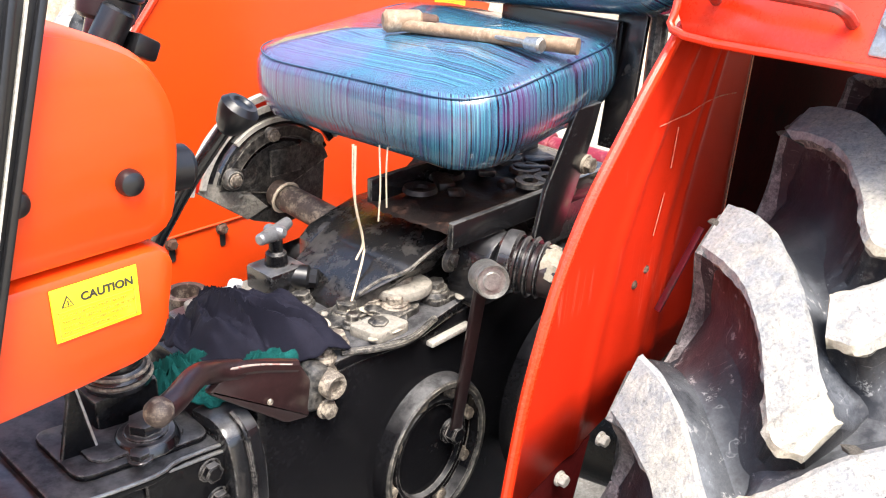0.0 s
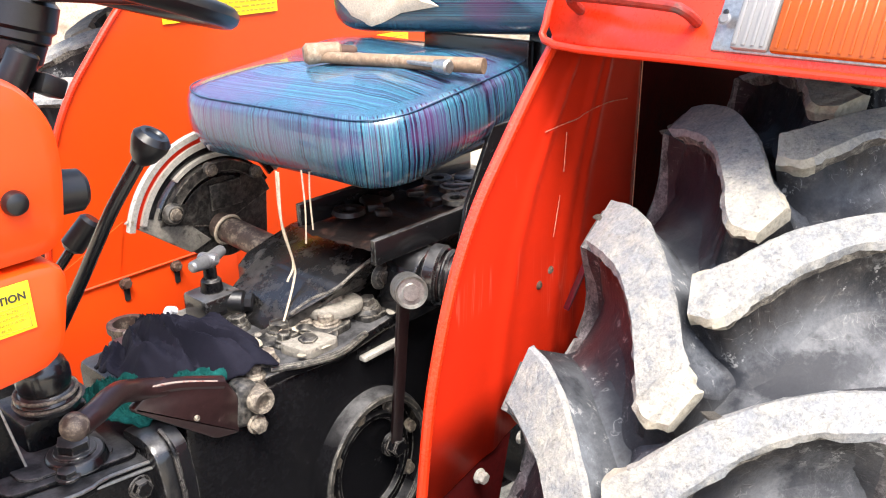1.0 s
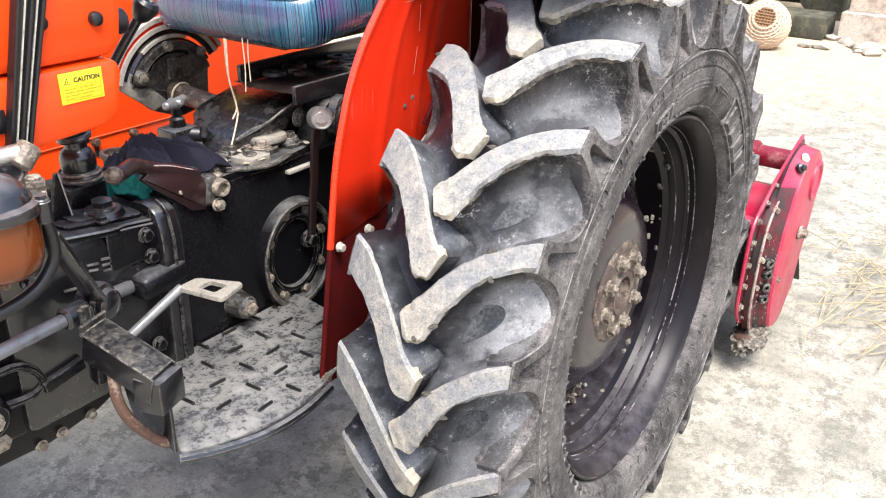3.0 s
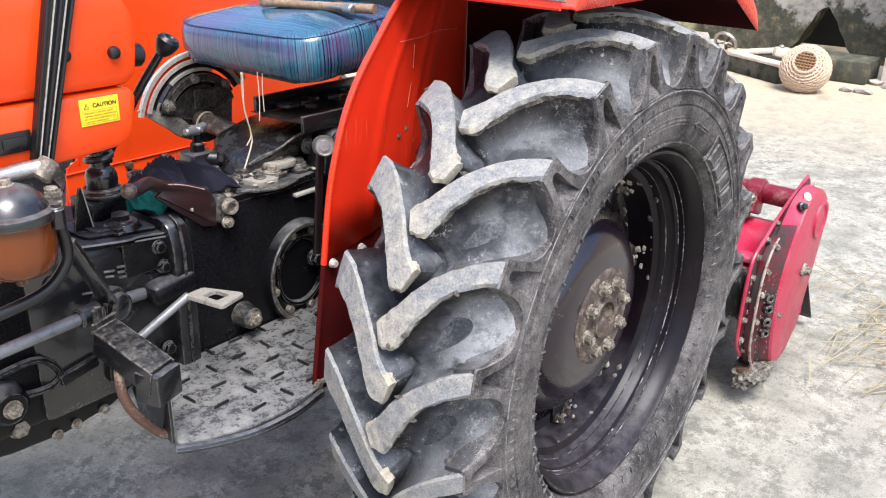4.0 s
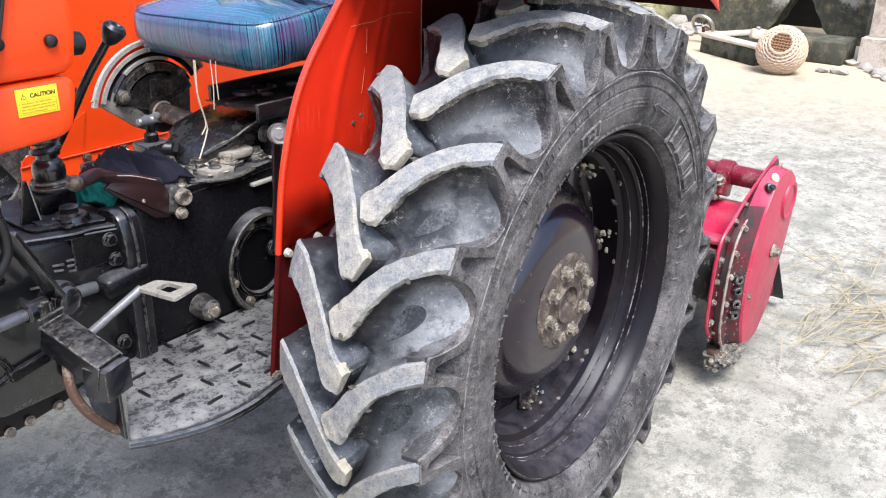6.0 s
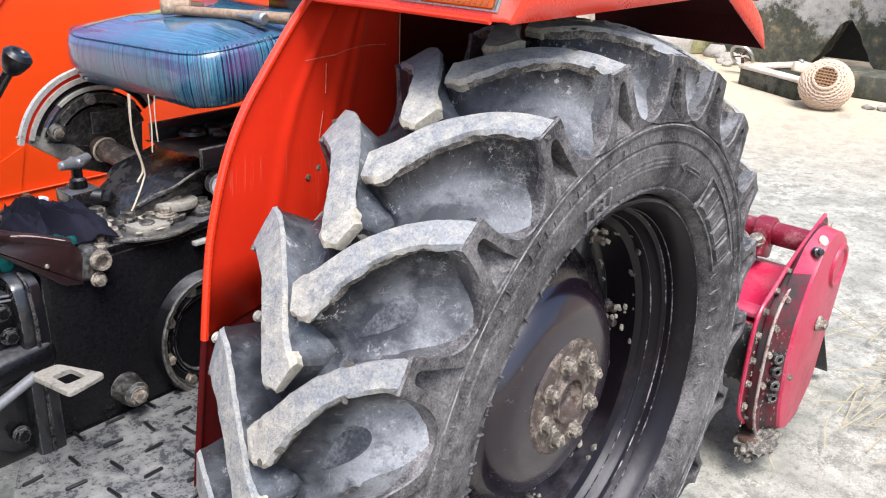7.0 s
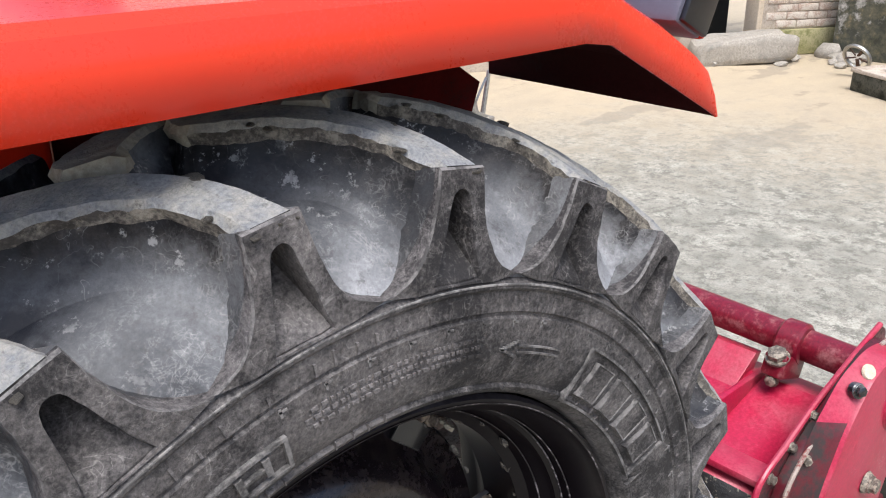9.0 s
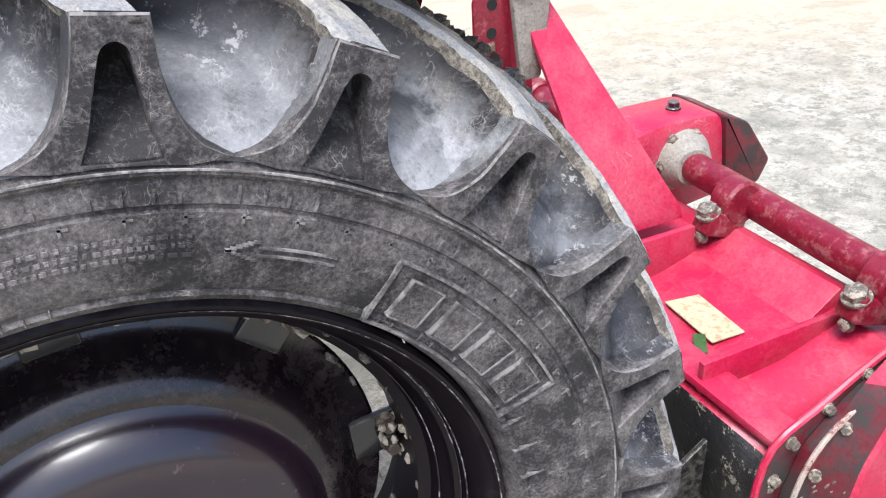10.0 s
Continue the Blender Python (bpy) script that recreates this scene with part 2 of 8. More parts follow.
# tyre rubber: dust, dried mud and scratches that run on from one piece to the next
def hairs(nt, vec, scale, width, seed, stretch=(1, 1, 1)):
    """Thin curling lines."""
    n = nt.nodes.new("ShaderNodeTexNoise")
    n.inputs["Scale"].default_value = scale
    n.inputs["Detail"].default_value = 2.5
    n.inputs["Distortion"].default_value = 1.6
    mp = nt.nodes.new("ShaderNodeMapping")
    mp.inputs["Location"].default_value = (seed, seed * 1.7, seed * 0.6)
    mp.inputs["Scale"].default_value = stretch
    nt.links.new(vec, mp.inputs["Vector"])
    nt.links.new(mp.outputs[0], n.inputs["Vector"])
    return ramp(nt, n.outputs["Fac"], [(0.5 - width, (0.0,)), (0.5, (1.0,)), (0.5 + width, (0.0,))])


def calc(nt, how, a, b):
    n = nt.nodes.new("ShaderNodeMath")
    n.operation, n.use_clamp = how, False
    for k, v in enumerate((a, b)):
        if isinstance(v, (int, float)):
            n.inputs[k].default_value = v
        else:
            nt.links.new(v, n.inputs[k])
    return n.outputs[0]


def tyre_rubber(name, base, dust, flakes, layout, rough=0.6, relief=0.6):
    m, nt, b = shader(name)
    vec = nt.nodes.new("ShaderNodeNewGeometry").outputs["Position"]
    xyz = nt.nodes.new("ShaderNodeSeparateXYZ")
    nt.links.new(vec, xyz.inputs[0])
    out = calc(nt, "ABSOLUTE", calc(nt, "SUBTRACT", xyz.outputs["Y"], 0.03), 0)
    big = noise_node(nt, 7.5, 6, 0.6, vec)
    mid = noise_node(nt, 42.0, 9, 0.72, vec)
    small = noise_node(nt, 260.0, 6, 0.75, vec)
    grain = ramp(nt, small, [(0.34, (0.74,) * 3), (0.66, (1.0,) * 3)])
    col = mix(nt, 1.0, base, grain, "MULTIPLY")
    if layout == "valley":
        # soft dust that has gathered towards the shoulder, a few crisp flakes, brown dirt and painted underside shade
        # on the flanks
        rise = nt.nodes.new("ShaderNodeAttribute")
        rise.attribute_name = "rise"
        up = calc(nt, "ADD", rise.outputs["Fac"], calc(nt, "MULTIPLY", calc(nt, "SUBTRACT", mid, 0.5), 0.9))
        flank = ramp(nt, up, [(0.28, (0.0,)), (0.80, (1.0,))])
        near = ramp(nt, out, [(0.70, (0.08,)), (0.79, (0.26,)), (0.84, (0.66,)), (0.875, (1.0,))])
        cloud = mix(nt, 0.16, noise_node(nt, 5.0, 3, 0.5, vec), mid)
        soft = calc(nt, "MULTIPLY", near, ramp(nt, cloud, [(0.37, (0.06,)), (0.60, (1.0,))]))
        col = mix(nt, soft, col, mix(nt, 1.0, dust, ramp(nt, small, [(0.3, (0.72,) * 3), (0.6, (1.0,) * 3)]), "MULTIPLY"))
        brown = ramp(nt, mix(nt, 0.45, noise_node(nt, 17.0, 8, 0.7, vec), mid), [(0.44, (0.012, 0.0115, 0.012)), (0.56, (0.040, 0.036, 0.034)), (0.66, (0.16, 0.145, 0.125))])
        col = mix(nt, flank, col, mix(nt, 1.0, brown, grain, "MULTIPLY"))
        # bluish dust on the upper flanks, with the light they catch put into the colour
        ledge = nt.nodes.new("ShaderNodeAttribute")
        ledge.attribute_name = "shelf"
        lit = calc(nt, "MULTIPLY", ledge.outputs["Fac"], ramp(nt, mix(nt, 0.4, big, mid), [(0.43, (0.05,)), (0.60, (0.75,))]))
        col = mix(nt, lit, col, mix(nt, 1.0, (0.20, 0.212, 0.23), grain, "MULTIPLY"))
        fl = calc(nt, "MULTIPLY", ramp(nt, mix(nt, 0.35, noise_node(nt, 55.0, 6, 0.6, vec), small), [(0.565, (0.0,)), (0.60, (0.5,))]), ramp(nt, big, [(0.46, (0.0,)), (0.58, (1.0,))]))
        col = mix(nt, fl, col, flakes)
        lines = calc(nt, "MULTIPLY", hairs(nt, vec, 16.0, 0.006, 3.0), ramp(nt, mid, [(0.48, (0.0,)), (0.6, (0.3,))]))
        col = mix(nt, lines, col, flakes)
        shoulder = ramp(nt, out, [(0.80, (0.0,)), (0.87, (1.0,))])
        for sc, w, seed in ((34.0, 0.030, 8.0), (70.0, 0.045, 11.0)):
            fern = calc(nt, "MULTIPLY", calc(nt, "MULTIPLY", hairs(nt, vec, sc, w, seed), shoulder), ramp(nt, mid, [(0.45, (0.0,)), (0.66, (0.34,))]))
            col = mix(nt, fern, col, flakes)
        bare = calc(nt, "MULTIPLY", shoulder, ramp(nt, noise_node(nt, 70.0, 6, 0.75, vec), [(0.53, (0.0,)), (0.64, (0.55,))]))
        col = mix(nt, bare, col, (0.07, 0.064, 0.062))
        dark_mask = calc(nt, "MULTIPLY", ramp(nt, mix(nt, 0.3, noise_node(nt, 9.0, 5, 0.6, vec, (1.0, 1.0, 1.4)), mid), [(0.49, (0.0,)), (0.57, (0.85,))]), ramp(nt, out, [(0.83, (1.0,)), (0.88, (0.25,))]))
        col = mix(nt, dark_mask, col, (0.014, 0.015, 0.019))
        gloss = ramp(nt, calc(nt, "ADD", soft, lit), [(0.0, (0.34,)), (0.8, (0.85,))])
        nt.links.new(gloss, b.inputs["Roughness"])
        height = mix(nt, 0.25, mid, small)
    elif layout == "top":
        # crusts of dried mud with crisp outlines over worn bluish rubber
        tip = nt.nodes.new("ShaderNodeAttribute")
        tip.attribute_name = "nosed"
        crust = calc(nt, "ADD", mix(nt, 0.62, noise_node(nt, 12.0, 5, 0.6, vec), mid), calc(nt, "MULTIPLY", calc(nt, "SUBTRACT", tip.outputs["Fac"], 0.25), 0.16))
        mask = ramp(nt, crust, [(0.44, (0.0,)), (0.64, (1.0,))])
        col = mix(nt, ramp(nt, mix(nt, 0.5, mid, small), [(0.42, (0.0,)), (0.58, (0.8,))]), col, dust)
        crusted = mix(nt, 1.0, flakes, ramp(nt, mix(nt, 0.5, mid, small), [(0.40, (0.72,) * 3), (0.58, (1.0,) * 3)]), "MULTIPLY")
        col = mix(nt, mask, col, crusted)
        for sc, w, seed in ((30.0, 0.02, 4.0), (64.0, 0.035, 7.0)):
            scrib = calc(nt, "MULTIPLY", hairs(nt, vec, sc, w, seed), ramp(nt, mid, [(0.48, (0.0,)), (0.62, (0.5,))]))
            col = mix(nt, scrib, col, (0.12, 0.115, 0.105))
        pits = ramp(nt, noise_node(nt, 120.0, 4, 0.7, vec), [(0.60, (0.0,)), (0.70, (0.6,))])
        col = mix(nt, pits, col, (0.07, 0.066, 0.058))
        height = mix(nt, 0.45, mask, mix(nt, 0.5, mid, small))
    else:
        # brownish dust with hair scratches
        soft = ramp(nt, mix(nt, 0.6, big, mix(nt, 0.5, mid, small)), [(0.44, (0.0,)), (0.60, (1.0,))])
        col = mix(nt, soft, col, mix(nt, 1.0, dust, grain, "MULTIPLY"))
        dark = ramp(nt, noise_node(nt, 30.0, 8, 0.7, vec), [(0.56, (0.0,)), (0.66, (0.7,))])
        col = mix(nt, dark, col, base)
        for sc, w, seed in ((22.0, 0.008, 1.0), (38.0, 0.010, 5.0)):
            ln = calc(nt, "MULTIPLY", hairs(nt, vec, sc, w, seed), ramp(nt, mid, [(0.46, (0.0,)), (0.60, (0.36,))]))
            col = mix(nt, ln, col, flakes)
        height = mix(nt, 0.4, mid, small)
    nt.links.new(col, b.inputs["Base Color"])
    if layout != "valley":
        b.inputs["Roughness"].default_value = rough
    b.inputs["Specular IOR Level"].default_value = 0.2 if layout == "valley" else 0.35
    bump(nt, b, height, relief, 0.0035)
    return m


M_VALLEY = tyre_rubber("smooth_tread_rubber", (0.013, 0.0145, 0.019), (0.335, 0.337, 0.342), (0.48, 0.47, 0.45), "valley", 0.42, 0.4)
M_LUGTOP = tyre_rubber("worn_lug_face", (0.20, 0.206, 0.213), (0.31, 0.307, 0.295), (0.42, 0.39, 0.325), "top", 0.8, 0.9)
M_SIDE = tyre_rubber("brown_dusted_sidewall", (0.024, 0.022, 0.022), (0.188, 0.171, 0.162), (0.42, 0.395, 0.37), "side", 0.7, 0.9)
M_RUBBER = tyre_rubber("dusty_tyre_rubber", (0.034, 0.031, 0.031), (0.235, 0.215, 0.207), (0.40, 0.375, 0.355), "side", 0.7, 0.9)
M_PAD = surface("smooth_dark_rubber", (0.036, 0.039, 0.045), (0.17, 0.172, 0.178), 0.55, 0, 26, (0.44, 0.70), 200, 0.4, 0.8, crisp=1.0, spec=0.2)
M_CRUST = surface("crumbly_brown_mud", (0.085, 0.074, 0.062), (0.27, 0.24, 0.19), 0.9, 0, 50, (0.46, 0.60), 260, 1.0, depth=0.005, crisp=0.9)


def glassy(name, colour, rough, trans, ior=1.45):
    m, nt, b = shader(name)
    b.inputs["Base Color"].default_value = (*colour, 1)
    b.inputs["Roughness"].default_value = rough
    b.inputs["Transmission Weight"].default_value = trans
    b.inputs["IOR"].default_value = ior
    n = noise_node(nt, 60, 3)
    bump(nt, b, n, 0.08, 0.002)
    return m


M_BOWL = glassy("amber_glass_bowl", (0.165, 0.044, 0.011), 0.06, 0.2)
M_AMBER = glassy("amber_lens", (0.45, 0.085, 0.005), 0.16, 0.3)
M_CLEAR = glassy("clear_ribbed_lens", (0.33, 0.32, 0.31), 0.15, 0.35)
M_REDLENS = glassy("red_lens", (0.5, 0.03, 0.01), 0.2, 0.2)
M_GREYEDGE = surface("weathered_grey_plastic", (0.17, 0.165, 0.17), (0.10, 0.095, 0.10), 0.5, 0, 60, grain=0.2)
M_GREYBOX = surface("grey_plastic", (0.10, 0.10, 0.13), (0.16, 0.16, 0.18), 0.4, 0, 10, grain=0.08)


def seat_vinyl(name="striped_blue_vinyl", tone=1.0):
    """Glossy blue vinyl with fine vertical stripes of teal, navy and violet and a magenta sheen mixed into the colour.
    """
    m, nt, b = shader(name)
    co = nt.nodes.new("ShaderNodeTexCoord").outputs["Object"]
    ang = nt.nodes.new("ShaderNodeAttribute")
    ang.attribute_name = "along"
    st = nt.nodes.new("ShaderNodeTexNoise")
    st.noise_dimensions = "1D"
    st.inputs["Scale"].default_value = 118.0
    st.inputs["Detail"].default_value = 6.0
    st.inputs["Roughness"].default_value = 0.75
    nt.links.new(ang.outputs["Fac"], st.inputs["W"])
    stripes = ramp(nt, st.outputs["Fac"], [(0.36, (0.006, 0.007, 0.022)), (0.42, (0.007, 0.018, 0.055)), (0.455, (0.022, 0.115, 0.185)), (0.495, (0.085, 0.27, 0.34)), (0.52, (0.010, 0.017, 0.058)), (0.56, (0.018, 0.105, 0.175)), (0.595, (0.075, 0.065, 0.165)), (0.63, (0.008, 0.012, 0.042))])
    big = noise_node(nt, 7, 3, 0.5, co)
    col = mix(nt, ramp(nt, big, [(0.51, (0.0,)), (0.66, (0.40,))]), stripes, (0.16, 0.05, 0.17))
    col = mix(nt, 1.0, col, (tone, tone, tone), "MULTIPLY")
    nt.links.new(col, b.inputs["Base Color"])
    b.inputs["Roughness"].default_value = 0.22
    b.inputs["Coat Weight"].default_value = 0.75
    bump(nt, b, mix(nt, 0.5, noise_node(nt, 25, 4, 0.6, co), st.outputs["Fac"]), 0.2, 0.003)
    return m


M_SEAT = seat_vinyl()
# same vinyl darkened for the backrest, its shade put into the colour
M_SEAT_SHADED = seat_vinyl("shaded_striped_vinyl", 0.45)
M_WELT = surface("dark_blue_vinyl", (0.02, 0.055, 0.115), (0.05, 0.13, 0.21), 0.3, 0, 30, grain=0.1)


def scratched(m, scale, width, seed, colour, stretch=(1, 1, 1)):
    """Adds a few long pale scratches to a paint."""
    nt = m.node_tree
    b = nt.nodes["Principled BSDF"]
    was = b.inputs["Base Color"].links[0].from_socket
    vec = nt.nodes.new("ShaderNodeNewGeometry").outputs["Position"]
    few = ramp(nt, noise_node(nt, 5.0, 3, 0.5, vec), [(0.55, (0.0,)), (0.60, (0.4,))])
    nt.links.new(mix(nt, calc(nt, "MULTIPLY", few, hairs(nt, vec, scale, width, seed, stretch)), was, colour), b.inputs["Base Color"])


scratched(M_CRIMSON, 9.0, 0.0035, 6.0, (0.52, 0.30, 0.30))
scratched(M_PAINT_RED, 16.0, 0.006, 2.0, (0.68, 0.13, 0.08), (1.0, 1.0, 0.05))


def concrete(name, pale, grey, dark, s=1.0, shade_patch=None, spots=0.8):
    """Weathered courtyard concrete: pale worn skin, soft grey patches, dark specks and pits; optionally a greyer patch
    round a place, with shade put into its colour.
    """
    m, nt, b = shader(name)
    big = noise_node(nt, 0.55 * s, 10, 0.62)
    mid = noise_node(nt, 5.0 * s, 10, 0.74)
    small = noise_node(nt, 48 * s, 8, 0.74)
    streak = noise_node(nt, 1.5 * s, 8, 0.7, None, (0.5, 1.6, 1.0))
    c = mix(nt, ramp(nt, mix(nt, 0.5, big, streak), [(0.42, (0.0,)), (0.60, (1.0,))]), pale, grey)
    worn = spots
    if shade_patch:
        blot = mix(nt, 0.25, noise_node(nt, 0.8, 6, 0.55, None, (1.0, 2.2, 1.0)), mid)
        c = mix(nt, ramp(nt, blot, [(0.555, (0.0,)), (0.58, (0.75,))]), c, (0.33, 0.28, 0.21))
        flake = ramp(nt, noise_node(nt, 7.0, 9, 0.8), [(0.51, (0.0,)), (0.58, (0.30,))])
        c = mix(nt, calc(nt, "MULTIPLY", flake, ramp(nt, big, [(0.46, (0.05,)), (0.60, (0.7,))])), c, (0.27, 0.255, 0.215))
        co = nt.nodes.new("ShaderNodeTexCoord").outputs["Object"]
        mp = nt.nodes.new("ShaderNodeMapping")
        mp.inputs["Location"].default_value = shade_patch[0]
        mp.inputs["Scale"].default_value = shade_patch[1]
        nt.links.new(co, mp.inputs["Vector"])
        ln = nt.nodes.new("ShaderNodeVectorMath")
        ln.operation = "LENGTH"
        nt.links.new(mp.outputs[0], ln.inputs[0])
        # darker round the tractor: greyer concrete with shade painted into it
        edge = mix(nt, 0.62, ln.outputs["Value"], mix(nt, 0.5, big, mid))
        dark_mask = ramp(nt, edge, [(0.54, (1.0,)), (0.80, (0.0,))])
        c = mix(nt, dark_mask, c, shade_patch[2])
        worn = calc(nt, "ADD", calc(nt, "MULTIPLY", dark_mask, 0.6), 0.07)
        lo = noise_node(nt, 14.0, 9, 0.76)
        c = mix(nt, calc(nt, "MULTIPLY", dark_mask, ramp(nt, lo, [(0.47, (0.0,)), (0.58, (0.85,))])), c, shade_patch[3])
        c = mix(nt, calc(nt, "MULTIPLY", dark_mask, ramp(nt, noise_node(nt, 20.0, 9, 0.8), [(0.50, (0.0,)), (0.56, (0.7,))])), c, (0.50, 0.475, 0.40))
    c = mix(nt, calc(nt, "MULTIPLY", worn, ramp(nt, mid, [(0.48, (0.0,)), (0.62, (1.0,))])), c, dark)
    c = mix(nt, calc(nt, "MULTIPLY", worn, ramp(nt, small, [(0.52, (0.0,)), (0.64, (0.9,))])), c, dark)
    c = mix(nt, 1.0, c, ramp(nt, noise_node(nt, 160 * s, 4, 0.7), [(0.35, (0.82,) * 3), (0.6, (1.0,) * 3)]), "MULTIPLY")
    nt.links.new(c, b.inputs["Base Color"])
    b.inputs["Roughness"].default_value = 0.9
    b.inputs["Specular IOR Level"].default_value = 0.2
    bump(nt, b, mix(nt, 0.4, mid, small), 0.7, 0.010)
    return m


M_GROUND = concrete("courtyard_concrete", (0.50, 0.412, 0.286), (0.445, 0.372, 0.268), (0.16, 0.158, 0.13), shade_patch=((-0.16, 0.19, 0), (0.22, 0.26, 0.0), (0.335, 0.315, 0.262), (0.175, 0.168, 0.14)))
M_WALL = concrete("mossy_plaster", (0.50, 0.47, 0.43), (0.36, 0.34, 0.30), (0.16, 0.155, 0.12), 1.2, None, 0.6)


def mossy(m, top):
    """Damp black-green moss and ochre stains that have crept up a wall from the ground."""
    nt = m.node_tree
    b = nt.nodes["Principled BSDF"]
    was = b.inputs["Base Color"].links[0].from_socket
    vec = nt.nodes.new("ShaderNodeNewGeometry").outputs["Position"]
    xyz = nt.nodes.new("ShaderNodeSeparateXYZ")
    nt.links.new(vec, xyz.inputs[0])
    rag = mix(nt, 0.4, noise_node(nt, 1.6, 8, 0.65, vec), noise_node(nt, 7.0, 6, 0.7, vec))
    line = calc(nt, "ADD", calc(nt, "MULTIPLY", xyz.outputs["Z"], -1.0), calc(nt, "ADD", calc(nt, "MULTIPLY", calc(nt, "SUBTRACT", rag, 0.5), 2.6), top))
    moss = ramp(nt, noise_node(nt, 9.0, 8, 0.7, vec), [(0.44, (0.028, 0.030, 0.018)), (0.58, (0.085, 0.08, 0.045)), (0.70, (0.25, 0.18, 0.09))])
    nt.links.new(mix(nt, ramp(nt, line, [(0.0, (0.0,)), (0.14, (0.9,))]), was, moss), b.inputs["Base Color"])


mossy(M_WALL, 0.62)
M_WALL2 = concrete("limewashed_plaster", (0.62, 0.54, 0.45), (0.52, 0.44, 0.36), (0.30, 0.24, 0.18), 1.4)
M_TROUGH = concrete("dark_stained_trough", (0.12, 0.115, 0.09), (0.05, 0.05, 0.036), (0.018, 0.02, 0.012), 1.6, None, 1.0)
M_PLINTH = concrete("green_stained_plinth", (0.40, 0.36, 0.20), (0.28, 0.28, 0.10), (0.14, 0.15, 0.05), 2.0)
M_BRICK = surface("limewashed_brick", (0.50, 0.37, 0.29), (0.62, 0.55, 0.46), 0.9, 0, 12, (0.38, 0.6), 90, 0.6)
# near-black colour that stands in for the shade inside openings
M_DARK = surface("opening_shade", (0.012, 0.012, 0.010), (0.02, 0.02, 0.016), 0.95)


# ---- mesh helpers ----
ORIGIN = {}


def thing(name, at, label, category, group="", kind=""):
    ob = new(name)
    ob.location = at
    ORIGIN[ob.name] = Vector(at)
    return tagged(ob, label, category, group, kind)


def finish(bm, name, mats, smooth=True, angle=35.0):
    me = bpy.data.meshes.new(name)
    bmesh.ops.recalc_face_normals(bm, faces=bm.faces)
    if smooth:
        lim = radians(angle)
        for f in bm.faces:
            f.smooth = True
        for e in bm.edges:
            if len(e.link_faces) == 2 and e.calc_face_angle(0.0) > lim:
                e.smooth = False
    bm.to_mesh(me)
    bm.free()
    for mt in (mats if isinstance(mats, (list, tuple)) else [mats]):
        me.materials.append(mt)
    return me


def part(name, bm, material, parent, label="", smooth=True, angle=35.0):
    """Links a bmesh in world coordinates as one mesh under a thing or a part."""
    org = ORIGIN[parent.name]
    bmesh.ops.translate(bm, verts=bm.verts, vec=-org)
    ob = new(name, finish(bm, name, material, smooth, angle))
    ob.parent = parent
    ORIGIN[ob.name] = org
    if label:
        ob["label"] = label
    return ob


def solo(name, bm, material, label, category, at=(0, 0, 0), group="", kind="", smooth=True):
    """A thing that is one mesh."""
    bmesh.ops.translate(bm, verts=bm.verts, vec=-Vector(at))
    ob = new(name, finish(bm, name, material, smooth))
    ob.location = at
    ORIGIN[ob.name] = Vector(at)
    return tagged(ob, label, category, group, kind)


def axis_m(p, q):
    p, q = Vector(p), Vector(q)
    return Matrix.Translation((p + q) / 2) @ (q - p).to_track_quat("Z", "Y").to_matrix().to_4x4(), (q - p).length


def add_box(bm, size, m=None, bevel=0.004, seg=2):
    r = bmesh.ops.create_cube(bm, size=1.0)
    vs = r["verts"]
    bmesh.ops.scale(bm, vec=size, verts=vs)
    if bevel:
        es = list({e for v in vs for e in v.link_edges})
        out = bmesh.ops.bevel(bm, geom=es, offset=min(bevel, min(size) * 0.45), segments=seg, affect="EDGES", profile=0.5)
        vs = list(set(out["verts"]) | {v for v in vs if v.is_valid})
    if m is not None:
        bmesh.ops.transform(bm, matrix=m, verts=vs)
    return vs


def box(lo, hi, bevel=0.004, bm=None, seg=2):
    bm = bm or bmesh.new()
    lo, hi = Vector(lo), Vector(hi)
    add_box(bm, tuple(abs(v) for v in (hi - lo)), Matrix.Translation((lo + hi) / 2), bevel, seg)
    return bm


def bar(p, q, w, t, bevel=0.003, bm=None, twist=0.0):
    """A flat bar from p to q, w wide and t thick."""
    bm = bm or bmesh.new()
    m, length = axis_m(p, q)
    add_box(bm, (w, t, length), m @ pose(0, 0, 0, 0, 0, twist), bevel)
    return bm


def cyl(p, q, r, r2=None, seg=24, bevel=0.002, bm=None, caps=True):
    """A bevelled cylinder or cone from p to q."""
    bm = bm or bmesh.new()
    m, length = axis_m(p, q)
    r2 = r if r2 is None else r2
    b = min(bevel, r * 0.4, r2 * 0.4, length * 0.4)
    prof = [(0, -length / 2), (r - b, -length / 2), (r, -length / 2 + b), (r2, length / 2 - b), (r2 - b, length / 2), (0, length / 2)]
    if not caps:
        prof = prof[1:5]
    turn(prof, m, seg, bm)
    return bm


def turn(prof, m=None, seg=48, bm=None, mats=None):
    """Turns a profile of (radius, height) round the local z axis."""
    bm = bm or bmesh.new()
    m = m or Matrix.Identity(4)
    rings = []
    for r, z in prof:
        if r < 1e-6:
            rings.append([bm.verts.new(m @ Vector((0, 0, z)))])
        else:
            rings.append([bm.verts.new(m @ Vector((r * math.cos(a), r * math.sin(a), z))) for a in [2 * math.pi * k / seg for k in range(seg)]])
    for n, (a, b) in enumerate(zip(rings, rings[1:])):
        for k in range(seg):
            q = [a[k % len(a)], a[(k + 1) % len(a)], b[(k + 1) % len(b)], b[k % len(b)]]
            q = list(dict.fromkeys(q))
            if len(q) > 2:
                f = bm.faces.new(q)
                if mats:
                    f.material_index = mats[n]
    return bm


